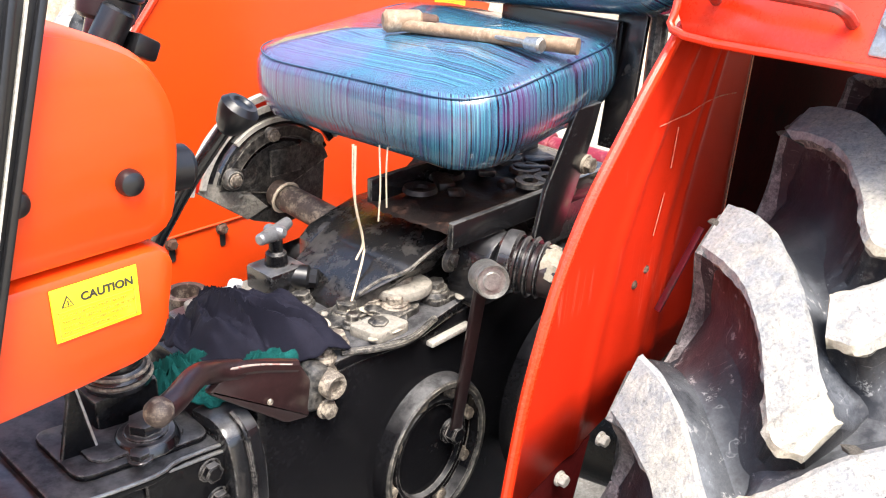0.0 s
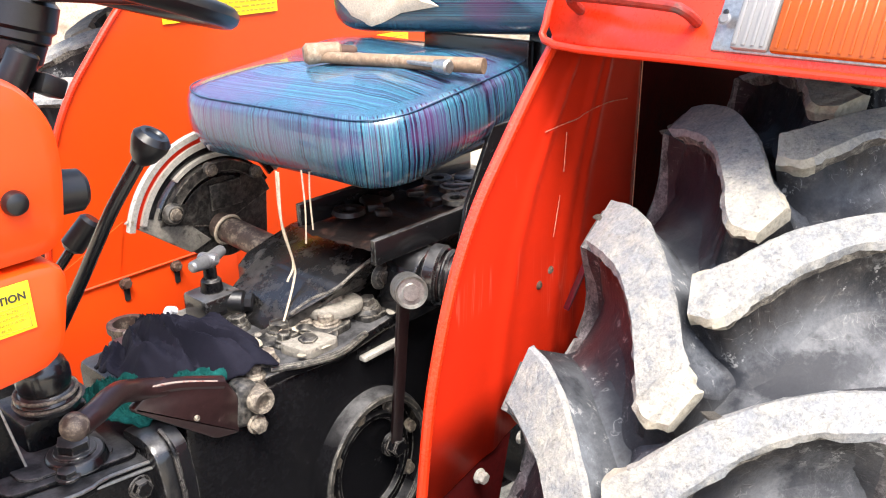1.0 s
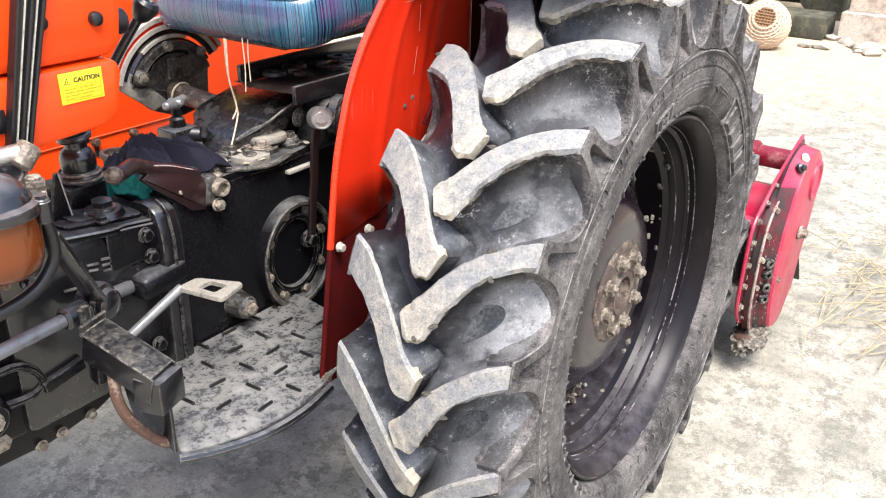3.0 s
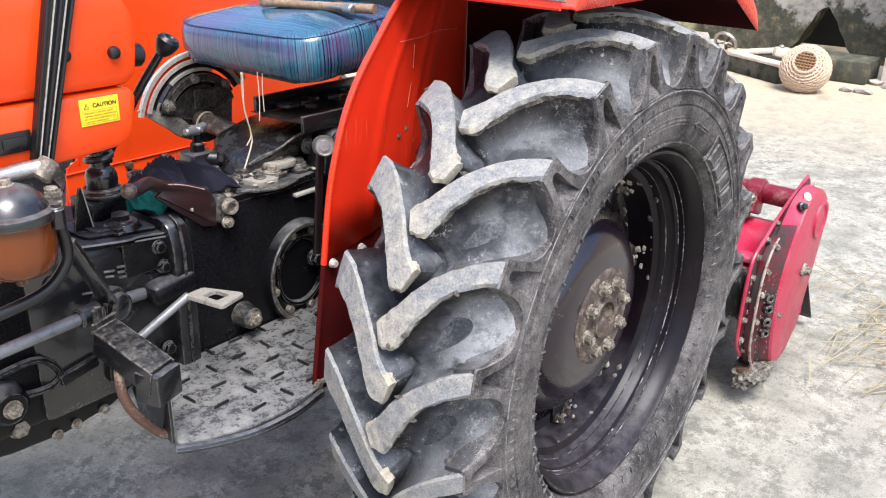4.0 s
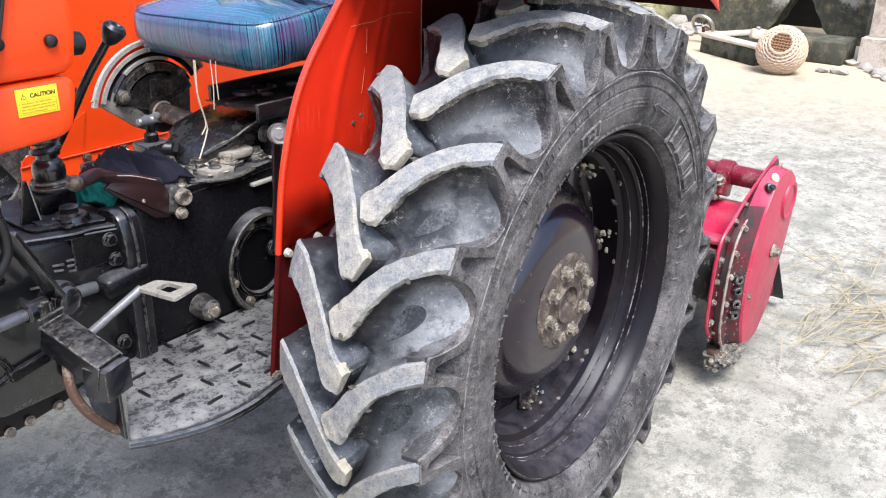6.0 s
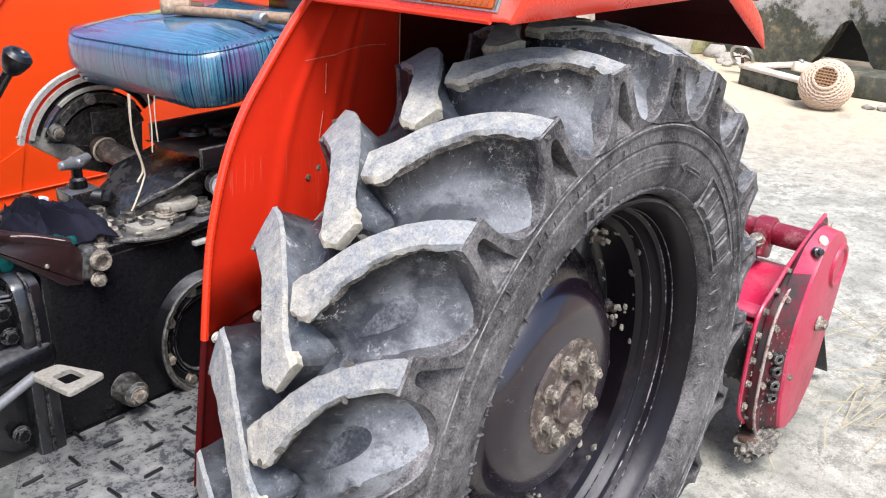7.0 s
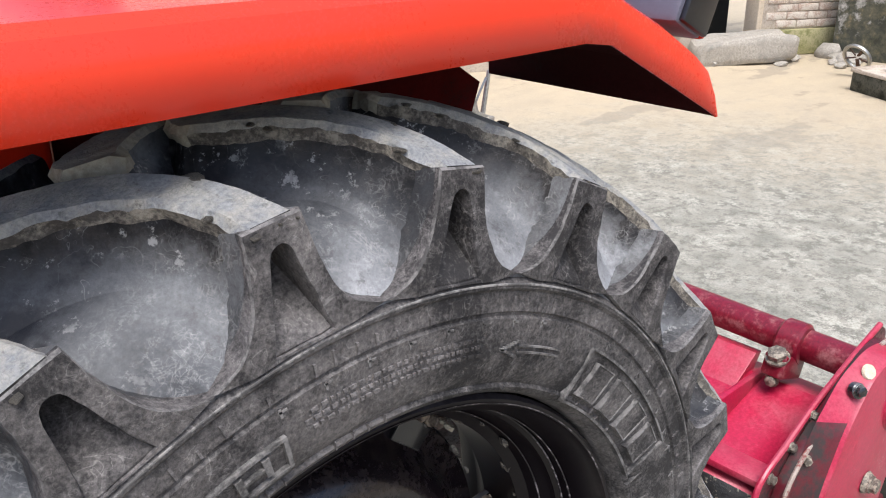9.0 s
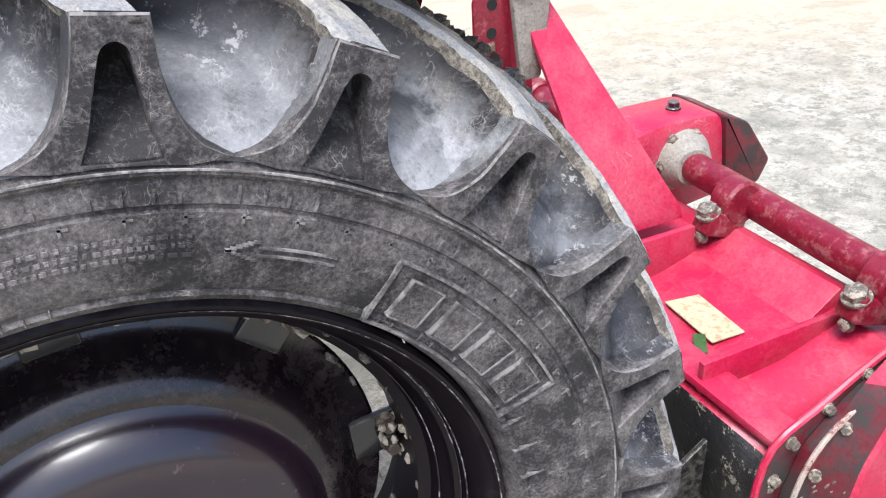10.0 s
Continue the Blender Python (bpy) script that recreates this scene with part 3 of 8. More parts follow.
def smooth_path(pts, n=8):
    """A Catmull-Rom curve through the points."""
    pts = [Vector(p) for p in pts]
    out = []
    ext = [2 * pts[0] - pts[1]] + pts + [2 * pts[-1] - pts[-2]]
    for k in range(1, len(ext) - 2):
        a, b, c, d = ext[k - 1:k + 3]
        for j in range(n):
            t = j / n
            out.append(0.5 * (2 * b + (c - a) * t + (2 * a - 5 * b + 4 * c - d) * t * t + (3 * b - a - 3 * c + d) * t ** 3))
    return out + [pts[-1]]


def tube(pts, r, seg=10, bm=None, n=8, taper=None):
    """A round tube along a smooth curve."""
    bm = bm or bmesh.new()
    path = smooth_path(pts, n) if n > 1 else [Vector(p) for p in pts]
    rings, side = [], None
    for k, p in enumerate(path):
        d = (path[min(k + 1, len(path) - 1)] - path[max(k - 1, 0)]).normalized()
        if side is None:
            side = d.orthogonal().normalized()
        side = (side - d * side.dot(d)).normalized()
        up = d.cross(side)
        rr = r if taper is None else r + (taper - r) * k / (len(path) - 1)
        rings.append([bm.verts.new(p + rr * (math.cos(a) * side + math.sin(a) * up)) for a in [2 * math.pi * j / seg for j in range(seg)]])
    for a, b in zip(rings, rings[1:]):
        for j in range(seg):
            bm.faces.new((a[j], a[(j + 1) % seg], b[(j + 1) % seg], b[j]))
    bm.faces.new(rings[0][::-1])
    bm.faces.new(rings[-1])
    return bm


def prism(outline, axis, lo, hi, bevel=0.003, bm=None):
    """A polygon in the plane across an axis, given thickness from lo to hi, its rims bevelled."""
    bm = bm or bmesh.new()
    def at(u, v, w):
        return {"x": (w, u, v), "y": (u, w, v), "z": (u, v, w)}[axis]
    lows = [bm.verts.new(at(u, v, lo)) for u, v in outline]
    highs = [bm.verts.new(at(u, v, hi)) for u, v in outline]
    n = len(outline)
    faces = [bm.faces.new(lows[::-1]), bm.faces.new(highs)]
    for k in range(n):
        faces.append(bm.faces.new((lows[k], lows[(k + 1) % n], highs[(k + 1) % n], highs[k])))
    bmesh.ops.recalc_face_normals(bm, faces=faces)
    if bevel:
        es = list(faces[0].edges) + list(faces[1].edges)
        bmesh.ops.bevel(bm, geom=es, offset=bevel, segments=2, affect="EDGES", profile=0.5)
    return bm


def arc(cx, cy, r, a0, a1, n):
    return [(cx + r * math.cos(radians(a0 + (a1 - a0) * k / n)), cy + r * math.sin(radians(a0 + (a1 - a0) * k / n))) for k in range(n + 1)]


def rounded(poly, r, n=4):
    """A polygon with its corners rounded."""
    out = []
    for k, p in enumerate(poly):
        a, p, b = Vector(poly[k - 1]), Vector(p), Vector(poly[(k + 1) % len(poly)])
        rr = min(r, (a - p).length * 0.45, (b - p).length * 0.45)
        s, e = p + (a - p).normalized() * rr, p + (b - p).normalized() * rr
        for j in range(n + 1):
            t = j / n
            q = s * (1 - t) ** 2 + 2 * p * t * (1 - t) + e * t * t
            out.append((q.x, q.y))
    return out


def hexbolt(p, d, r, h, bm=None):
    """A hexagon bolt head on a washer at p, pointing along d."""
    bm = bm or bmesh.new()
    p, d = Vector(p), Vector(d).normalized()
    cyl(p - d * 0.002, p + d * h * 0.25, r * 1.25, seg=16, bevel=0.001, bm=bm)
    m = Matrix.Translation(p) @ d.to_track_quat("Z", "Y").to_matrix().to_4x4()
    turn([(r, h * 0.2), (r, h * 0.9), (r * 0.82, h), (0, h)], m, 6, bm)
    return bm


def rough_up(bm, amount, scale, seed=0.0):
    for v in bm.verts:
        n = noise.noise_vector(v.co * scale + Vector((seed, seed, seed)))
        v.co += n * amount


# ---- ground ----
def ground():
    bm = bmesh.new()
    xs = sorted({-400, -60, -15, 60, 400} | {round(-6 + 0.5 * k, 2) for k in range(41)})
    ys = sorted({-400, -60, -12, 60, 400} | {round(-5 + 0.5 * k, 2) for k in range(31)})
    grid = [[bm.verts.new((x, y, 0.008 * noise.noise(Vector((x, y, 0)) * 0.7))) for y in ys] for x in xs]
    for a, b in zip(grid, grid[1:]):
        for k in range(len(ys) - 1):
            bm.faces.new((a[k], b[k], b[k + 1], a[k + 1]))
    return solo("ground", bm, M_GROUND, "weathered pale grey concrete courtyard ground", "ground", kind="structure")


ground()

# ---- the tractor ----
YC = 0.03
AXLE_Z, WHEEL_Y = 0.62, 0.73
tractor = thing("tractor", (0, YC, 0), "orange farm tractor with big dusty ribbed rear tyres", "tractor")

PITCH = 360 / 21


def lug_top(o):
    return 0.679 - 0.039 * (abs(o) / 0.17) ** 2


CARCASS = [(0.0, 0.619), (0.05, 0.616), (0.09, 0.606), (0.12, 0.59), (0.142, 0.57), (0.157, 0.552), (0.166, 0.542), (0.1735, 0.536), (0.178, 0.531), (0.178, 0.526),
           (0.1745, 0.522), (0.176, 0.502), (0.1735, 0.5), (0.1735, 0.497), (0.1765, 0.495), (0.1755, 0.46), (0.169, 0.432), (0.163, 0.422), (0.166, 0.418), (0.162, 0.412), (0.15, 0.406), (0.134, 0.402)]


def base_r(o):
    o = abs(o)
    for (o0, r0), (o1, r1) in zip(CARCASS[:8], CARCASS[1:9]):
        if o <= o1:
            return r0 + (r1 - r0) * (o - o0) / (o1 - o0)
    return 0.536


def spline(pts, n):
    path = smooth_path([(a, b, 0) for a, b in pts], 24)
    return [path[round(k * (len(path) - 1) / (n - 1))] for k in range(n)]


def lug_mesh(side, mirror, seed):
    """One tread lug with its shoulder buttress; angles grow from the shoulder to the nose."""
    wide = 1.0 if mirror else 0.0
    upper = spline([(-2.2 * wide, 0.167), (1.7 - 2.4 * wide, 0.128), (4.0 - 2.0 * wide, 0.088), (7.9 - 0.9 * wide, 0.038), (11.6, 0.004), (13.4, -0.017), (14.3, -0.026)], 49)
    lower = spline([(4.0, 0.167), (6.5, 0.113), (9.2, 0.080), (13.0, 0.051), (16.2, 0.032), (18.1, 0.016), (18.2, -0.010)], 49)
    bm = bmesh.new()

    def at(a, o, r):
        t = radians(a)
        oo = -o if mirror else o
        return Vector((r * math.cos(t), side * oo, r * math.sin(t)))

    def wob(v, amt):
        off = Vector((seed, seed * 2, 0))
        return v + (noise.noise_vector(v * 38 + off) + 0.7 * noise.noise_vector(v * 130 + off)) * amt

    rise = bm.verts.layers.float.new("rise")
    shelf = bm.verts.layers.float.new("shelf")
    nosed = bm.verts.layers.float.new("nosed")
    rings = []
    for level in range(7):
        ring = []
        for step, (u, l) in enumerate(zip(upper, lower)):
            mid = (u + l) / 2
            row = []
            for e in (u, l):
                d = Vector(((e.x - mid.x) * 0.0114, e.y - mid.y, 0))
                dl = d.normalized() if d.length > 1e-6 else Vector((0, 0, 0))
                inward = min(1.0, step / 16)
                grow = (0.060, 0.046, 0.032, 0.019, -0.001 if e is u else -0.004, 0.0, -0.006)[level]
                tip = min(1.0, (len(upper) - 1 - step) / 12)
                if level < 4:
                    grow *= (1.0 if mirror else 0.30 + 0.70 * inward) * (0.30 + 0.70 * tip)
                a, o = e.x + dl.x * grow / 0.0114, e.y + dl.y * grow
                lt, br = lug_top(o), base_r(min(abs(o), 0.172 if level < 3 else 0.16)) - 0.004
                r = (br + 0.0030, br + 0.0047, br + 0.0080, br + 0.0130, lt - 0.018, lt - 0.006, lt + 0.0005)[level]
                vert = bm.verts.new(wob(at(a, o, r), (0.0, 0.0002, 0.0008, 0.002, 0.0034, 0.0036, 0.0014)[level] * (1.3 if step > len(upper) - 13 else 0.45 if e is u else 1.0)))
                vert[rise] = (0.0, 0.0, 0.12, 0.4, 0.9, 1.0, 1.0)[level] * (1.0 if e is l else max(0.7 * (1 - inward), 0.8 * (1 - tip)))
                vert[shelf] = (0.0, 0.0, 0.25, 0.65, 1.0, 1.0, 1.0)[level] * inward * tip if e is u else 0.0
                vert[nosed] = (step / (len(upper) - 1)) ** 2
                row.append(vert)
            ring.append(row)
        rings.append(ring)
    n = len(upper)
    for lo, hi in zip(rings, rings[1:]):
        for k in range(n - 1):
            for s in (0, 1):
                nose = k > n - 13
                kind = 4 if lo is rings[4] and s == 1 else 2
                if lo is rings[5]:
                    kind = 6 if nose else 1
                elif lo is rings[4] and nose:
                    kind = 6
                bm.faces.new((lo[k][s], lo[k + 1][s], hi[k + 1][s], hi[k][s])).material_index = kind
        for k in ((0, n - 1) if mirror or lo in (rings[4], rings[5]) else (n - 1,)):
            bm.faces.new((lo[k][0], lo[k][1], hi[k][1], hi[k][0])).material_index = 6 if k and lo in (rings[4], rings[5]) else 2
    for k in range(n - 1):
        f = bm.faces.new((rings[6][k][0], rings[6][k + 1][0], rings[6][k + 1][1], rings[6][k][1]))
        f.material_index = 1
    # the buttress on the sidewall, with its hollow
    def outline(top, flank, foot):
        right = spline(flank, 13)
        pts = [(2.05 - top, flank[0][1]), (2.05, flank[0][1])]
        pts += [(2.05 + v.x, v.y) for v in right]
        pts += [(2.05 + flank[-1][0] * f, foot) for f in (0.6, 0.2, -0.2, -0.6)]
        pts += [(2.05 - v.x, v.y) for v in reversed(right)]
        return pts[1:]
    outer = outline(2.35, [(2.35, 0.641), (2.65, 0.616), (3.3, 0.588), (4.15, 0.568), (5.35, 0.5535), (6.8, 0.5455), (8.6, 0.5405)], 0.5335)
    inner = outline(0.3, [(0.25, 0.621), (0.85, 0.616), (1.25, 0.600), (1.75, 0.578), (2.35, 0.556), (3.0, 0.5375)], 0.5360)

    def face_o(r):
        return 0.1775 if r < 0.545 else 0.1775 - 0.0085 * (r - 0.545) / 0.095
    loops = []
    for pts, dip, wide in ((outer, -0.075, 1.22), (outer, -0.02, 1.05), (outer, -0.002, 1.0), (outer, 0.0012, 0.975), (inner, 0.0008, 1.03), (inner, -0.002, 0.99), (inner, -0.064, 0.93))[:4 if mirror else 7]:
        cx, cr = 2.05, 0.57
        ring = []
        for a, r in pts:
            scale = wide
            deep = dip * (0.02 + 0.98 * min(1.0, max(0.0, (r - 0.5365) / 0.07)) ** 1.15) if dip == -0.064 else dip
            low = min(1.0, max(0.0, (0.612 - r) / 0.06))
            lean = 0.0
            if dip == -0.075:
                deep = -0.05 - 0.025 * low
                scale = 0.86 + 0.12 * low
                lean = max(0.0, 0.165 - face_o(r) - deep) * 26 * (1 - low)
            elif dip == -0.02:
                deep = -0.007 - 0.013 * low
                scale = 0.99 + 0.06 * low
            ring.append(bm.verts.new(wob(at(cx + lean + (a - cx) * scale, face_o(r) + deep, cr + (r - cr) * min(scale, 1.0)), 0.0012)))
            ring[-1][rise] = 0.6 if dip < -0.01 and dip != -0.064 else 0.0
        loops.append(ring)
    for n, (lo, hi) in enumerate(zip(loops, loops[1:])):
        for k in range(len(lo)):
            f = bm.faces.new((lo[k], lo[(k + 1) % len(lo)], hi[(k + 1) % len(lo)], hi[k]))
            f.material_index = 2 if n == 0 else 7 if n == 2 else (3 if n in (1, 4) else 0)
    cap = bm.faces.new(loops[-1])
    bmesh.ops.triangulate(bm, faces=[cap])
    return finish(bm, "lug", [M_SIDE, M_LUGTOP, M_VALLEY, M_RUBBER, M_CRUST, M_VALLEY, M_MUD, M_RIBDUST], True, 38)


def tread_pad(side):
    """A low smooth tongue moulded in the valley between two lugs."""
    bm = bmesh.new()
    along = Vector((0.039, -0.035)).normalized()
    across = Vector((-along.y, along.x))
    rings = []
    for scale, h in ((1.02, -0.0008), (0.95, 0.0008), (0.90, 0.0012), (0.83, 0.0012), (0.45, 0.0010)):
        ring = []
        for k in range(28):
            t = 2 * math.pi * k / 28
            fat = 0.021 - 0.005 * math.cos(t)
            p = along * (0.053 * scale * math.cos(t)) + across * ((fat - 0.010 * (1 - scale)) * math.sin(t) * scale)
            o = 0.077 + p.y
            a = radians(14.5 + math.degrees(p.x / 0.61))
            r = base_r(o) + h
            ring.append(bm.verts.new((r * math.cos(a), side * o, r * math.sin(a))))
        rings.append(ring)
    for n, (lo, hi) in enumerate(zip(rings, rings[1:])):
        for k in range(28):
            bm.faces.new((lo[k], lo[(k + 1) % 28], hi[(k + 1) % 28], hi[k])).material_index = 2 if n == 0 else 1 if n == 2 and 16 < k < 23 else 0
    bm.faces.new(rings[-1])
    return finish(bm, "tread_pad", [M_PAD, M_RIBDUST, M_VALLEY], True, 50)


def mud_chunk(seed):
    bm = bmesh.new()
    bmesh.ops.create_icosphere(bm, subdivisions=2, radius=1.0)
    rough_up(bm, 0.45, 1.3, seed)
    return finish(bm, "mud_clod", M_CRUST)


def rear_wheel(cy, side, marked):
    """side: -1 for the wheel whose outside faces negative y."""
    centre = Vector((0, cy, AXLE_Z))
    m = Matrix.Translation(centre) @ Matrix.Rotation(radians(90 if side < 0 else -90), 4, "X")
    # rim: flanges, bead seats, ridges and well
    half = [(0.132, 0.398), (0.140, 0.401), (0.147, 0.397), (0.147, 0.391), (0.138, 0.386), (0.128, 0.377), (0.10, 0.371), (0.088, 0.369), (0.082, 0.362), (0.07, 0.359), (0.062, 0.352), (0.045, 0.347), (0.035, 0.334)]
    prof = [(r, o) for o, r in half] + [(r, -o) for o, r in reversed(half)]
    rim = part("rear_wheel", turn(prof, m, 96), M_RIM, tractor, "dark painted steel rear wheel with brown hub")
    rim.modifiers.new("thick", "SOLIDIFY").thickness = 0.004
    # tyre carcass
    prof = [(r, o) for o, r in reversed(CARCASS)] + [(r, -o) for o, r in CARCASS[1:]]
    mats = [1 if min(a[0], b[0]) > 0.5355 else 0 for a, b in zip(prof, prof[1:])]
    part("tyre", turn(prof, m, 168, mats=mats), [M_SIDE, M_VALLEY], rim, "dusty black ribbed tractor tyre")
    part("scuff_rib", turn([(0.5316, 0.1770), (0.5306, 0.1789), (0.5292, 0.1790), (0.5282, 0.1770)], m, 168), M_RIB, rim, "pale scuffed rib round the sidewall")
    kinds = [[lug_mesh(side, mirror, s) for s in (1.3, 5.7, 9.1)] for mirror in (False, True)]
    for row in (0, 1):
        for k in range(21):
            lug = new("lug", kinds[row][(k * 2 + row) % 3])
            lug.parent = rim
            lug.location = centre - ORIGIN[rim.name]
            lug.rotation_euler = (0, -radians(96.5 + PITCH * k + row * PITCH / 2), 0)
    if marked:
        pad = tread_pad(side)
        for k in range(2, 8):
            ob = new("tread_pad", pad)
            ob.parent = rim
            ob.location = centre - ORIGIN[rim.name]
            ob.rotation_euler = (0, -radians(96.5 + PITCH * k), 0)
    # disc, hub and nuts
    disc = [(0.112, 0.074), (0.148, 0.072), (0.175, 0.066), (0.194, 0.055), (0.206, 0.041), (0.213, 0.031), (0.218, 0.0285)]
    rind = [(0.2175, 0.0285), (0.232, 0.0255), (0.246, 0.016), (0.258, 0.0), (0.268, -0.02), (0.280, -0.032), (0.308, -0.037), (0.312, -0.042), (0.29, -0.046), (0.27, -0.036), (0.24, 0.008), (0.21, 0.024), (0.13, 0.06)]
    part("outer_dish", turn(rind, m, 72), M_DISH, rim, "dusty dark outer dish of the wheel disc")
    part("wheel_disc", turn(disc, m, 72), M_DISC, rim, "glossy dark domed wheel disc")
    hub = [(0, 0.062), (0.03, 0.062), (0.036, 0.068), (0.038, 0.086), (0.048, 0.088), (0.052, 0.080), (0.09, 0.080), (0.110, 0.079), (0.118, 0.072), (0.120, 0.055)]
    part("hub", turn(hub, m, 48), M_HUB, rim, "brown dusty wheel hub")
    for k in range(8):
        a = 2 * math.pi * (k + 0.35) / 8
        p = m @ Vector((0.081 * math.cos(a), 0.081 * math.sin(a), 0.080))
        bm = hexbolt(p, (0, side, 0), 0.0145, 0.018)
        cyl(p, p + Vector((0, side * 0.023, 0)), 0.0075, seg=10, bm=bm)
        part("wheel_nut", bm, M_BOLT, rim, "muddy rusty wheel nut")
    for k in range(8):
        a = 2 * math.pi * (k + 0.1) / 8
        ca, sa = math.cos(a), math.sin(a)
        q = m @ Matrix.Rotation(a, 4, "Z")
        bm = bmesh.new()
        add_box(bm, (0.085, 0.06, 0.012), q @ Matrix.Translation((0.315, 0, -0.03)), 0.004)
        add_box(bm, (0.012, 0.06, 0.05), q @ Matrix.Translation((0.352, 0, -0.012)), 0.004)
        part("rim_clamp", bm, M_BLACK, rim)
        for dy in (-0.018, 0.018):
            p = q @ Vector((0.32, dy, -0.024))
            part("clamp_bolt", hexbolt(p, (0, side, 0), 0.010, 0.02), M_HUB, rim, "brown mud-crusted bolt")
    if marked:
        sidewall_marks(rim, cy, side)
        rng = random.Random(31)
        bm = bmesh.new()
        for k in range(170):
            a = rng.choice((rng.gauss(255, 26), rng.gauss(262, 14), rng.uniform(0, 360)))
            o, r = rng.choice(((-0.01, 0.334), (-0.02, 0.33), (0.03, 0.338), (0.05, 0.348), (-0.024, 0.31), (-0.03, 0.295)))
            s = rng.uniform(0.002, 0.0085)
            q = m @ Matrix.Rotation(radians(-a if side < 0 else a), 4, "Z") @ Matrix.Translation((r - 0.003, rng.uniform(-0.01, 0.01), o))
            vs = bmesh.ops.create_icosphere(bm, subdivisions=1, radius=s)["verts"]
            for v in vs:
                v.co = Vector((v.co.x * 0.6, v.co.y * 1.5, v.co.z)) + noise.noise_vector(v.co * 200 + Vector((k, 0, 0))) * s * 0.5
            bmesh.ops.transform(bm, matrix=q, verts=vs)
        crumbs = part("dried_mud", bm, M_CRUST, rim, "dried mud caked in the rim")
        crumbs["kind"] = "stuff"
        bm = bmesh.new()
        for k in range(190):
            a = 2 * math.pi * (rng.randrange(8) + 0.1) / 8 + rng.gauss(0, 0.075) if k % 3 else radians(-rng.gauss(262, 26) if side < 0 else rng.gauss(262, 26))
            r = rng.choice((0.344, 0.334, 0.322, 0.31))
            v = rng.uniform(0.002, 0.0075)
            q = m @ Matrix.Rotation(a, 4, "Z") @ Matrix.Translation((r, rng.uniform(-0.012, 0.012), rng.uniform(-0.03, 0.012)))
            vs = bmesh.ops.create_icosphere(bm, subdivisions=1, radius=v)["verts"]
            for w in vs:
                w.co = Vector((w.co.x * 0.8, w.co.y * 1.4, w.co.z)) + noise.noise_vector(w.co * 190 + Vector((k, 3, 0))) * v * 0.6
            bmesh.ops.transform(bm, matrix=q, verts=vs)
        pale = part("pale_mud", bm, M_MUD, rim, "pale mud clods on the rim clamps")
        pale["kind"] = "stuff"
        # pale rings: worn dusty ridges, with the gloss they catch painted in
        for o, r in ((0.1465, 0.3935), (0.0875, 0.3685), (0.0615, 0.3515), (0.1015, 0.3705)):
            part("worn_line", turn([(r - 0.0004, o + 0.0016), (r - 0.0016, o + 0.0008), (r - 0.0016, o - 0.0008), (r - 0.0004, o - 0.0016)], m, 120), M_WORNRIM, rim, "worn dusty ridge of the rim with its gloss painted pale")
    if marked:
        rng = random.Random(19)
        bm = bmesh.new()
        for k in range(70):
            a, o = radians(rng.uniform(34, 59)), rng.gauss(0.030, 0.010)
            v = rng.uniform(0.003, 0.0085)
            r = lug_top(o) + rng.uniform(0.001, 0.008)
            vs = bmesh.ops.create_icosphere(bm, subdivisions=1, radius=v)["verts"]
            for w in vs:
                w.co = Vector((w.co.x * 1.5, w.co.y * 1.3, w.co.z * 1.1)) + noise.noise_vector(w.co * 160 + Vector((k, 9, 0))) * v * 0.7
            bmesh.ops.translate(bm, verts=vs, vec=centre + Vector((r * math.cos(a), -side * o, r * math.sin(a))))
        ridge = part("mud_ridge", bm, M_CRUST, rim, "dark crumbly mud along the tread edge")
        ridge["kind"] = "stuff"
    rng = random.Random(4)
    clod = [mud_chunk(v) for v in (1.0, 4.0, 7.0)]
    edges = [[(0, 0.165), (1.7, 0.128), (4.0, 0.088), (7.9, 0.038)], [(4.0, 0.165), (6.5, 0.113), (9.2, 0.080), (13.0, 0.051), (16.2, 0.031), (17.6, 0.0)], [(0.2, 0.166), (3.8, 0.166)]]
    for k in range(60 if marked else 0):
        line = edges[rng.choice((0, 1, 1, 2, 2))]
        j = rng.randrange(len(line) - 1)
        f = rng.random()
        row = rng.choice((0, 0, 1))
        a = line[j][0] + (line[j + 1][0] - line[j][0]) * f + 96.5 + PITCH * (rng.randrange(8) - 2) + row * PITCH / 2
        o = line[j][1] + (line[j + 1][1] - line[j][1]) * f
        r = lug_top(o) - rng.uniform(0.002, 0.008)
        ob = new("mud_clod", clod[k % 3])
        ob.parent = rim
        ob.location = centre - ORIGIN[rim.name] + Vector((r * math.cos(radians(a)), side * (o if row == 0 else -o), r * math.sin(radians(a))))
        v = rng.uniform(0.0018, 0.0042)
        ob.scale = (v * 0.8, v * rng.uniform(1.2, 3.4), v * rng.uniform(0.8, 1.6))
        ob.rotation_euler = (rng.uniform(-0.5, 0.5), -radians(a), rng.uniform(-0.6, 0.6))
    return rim


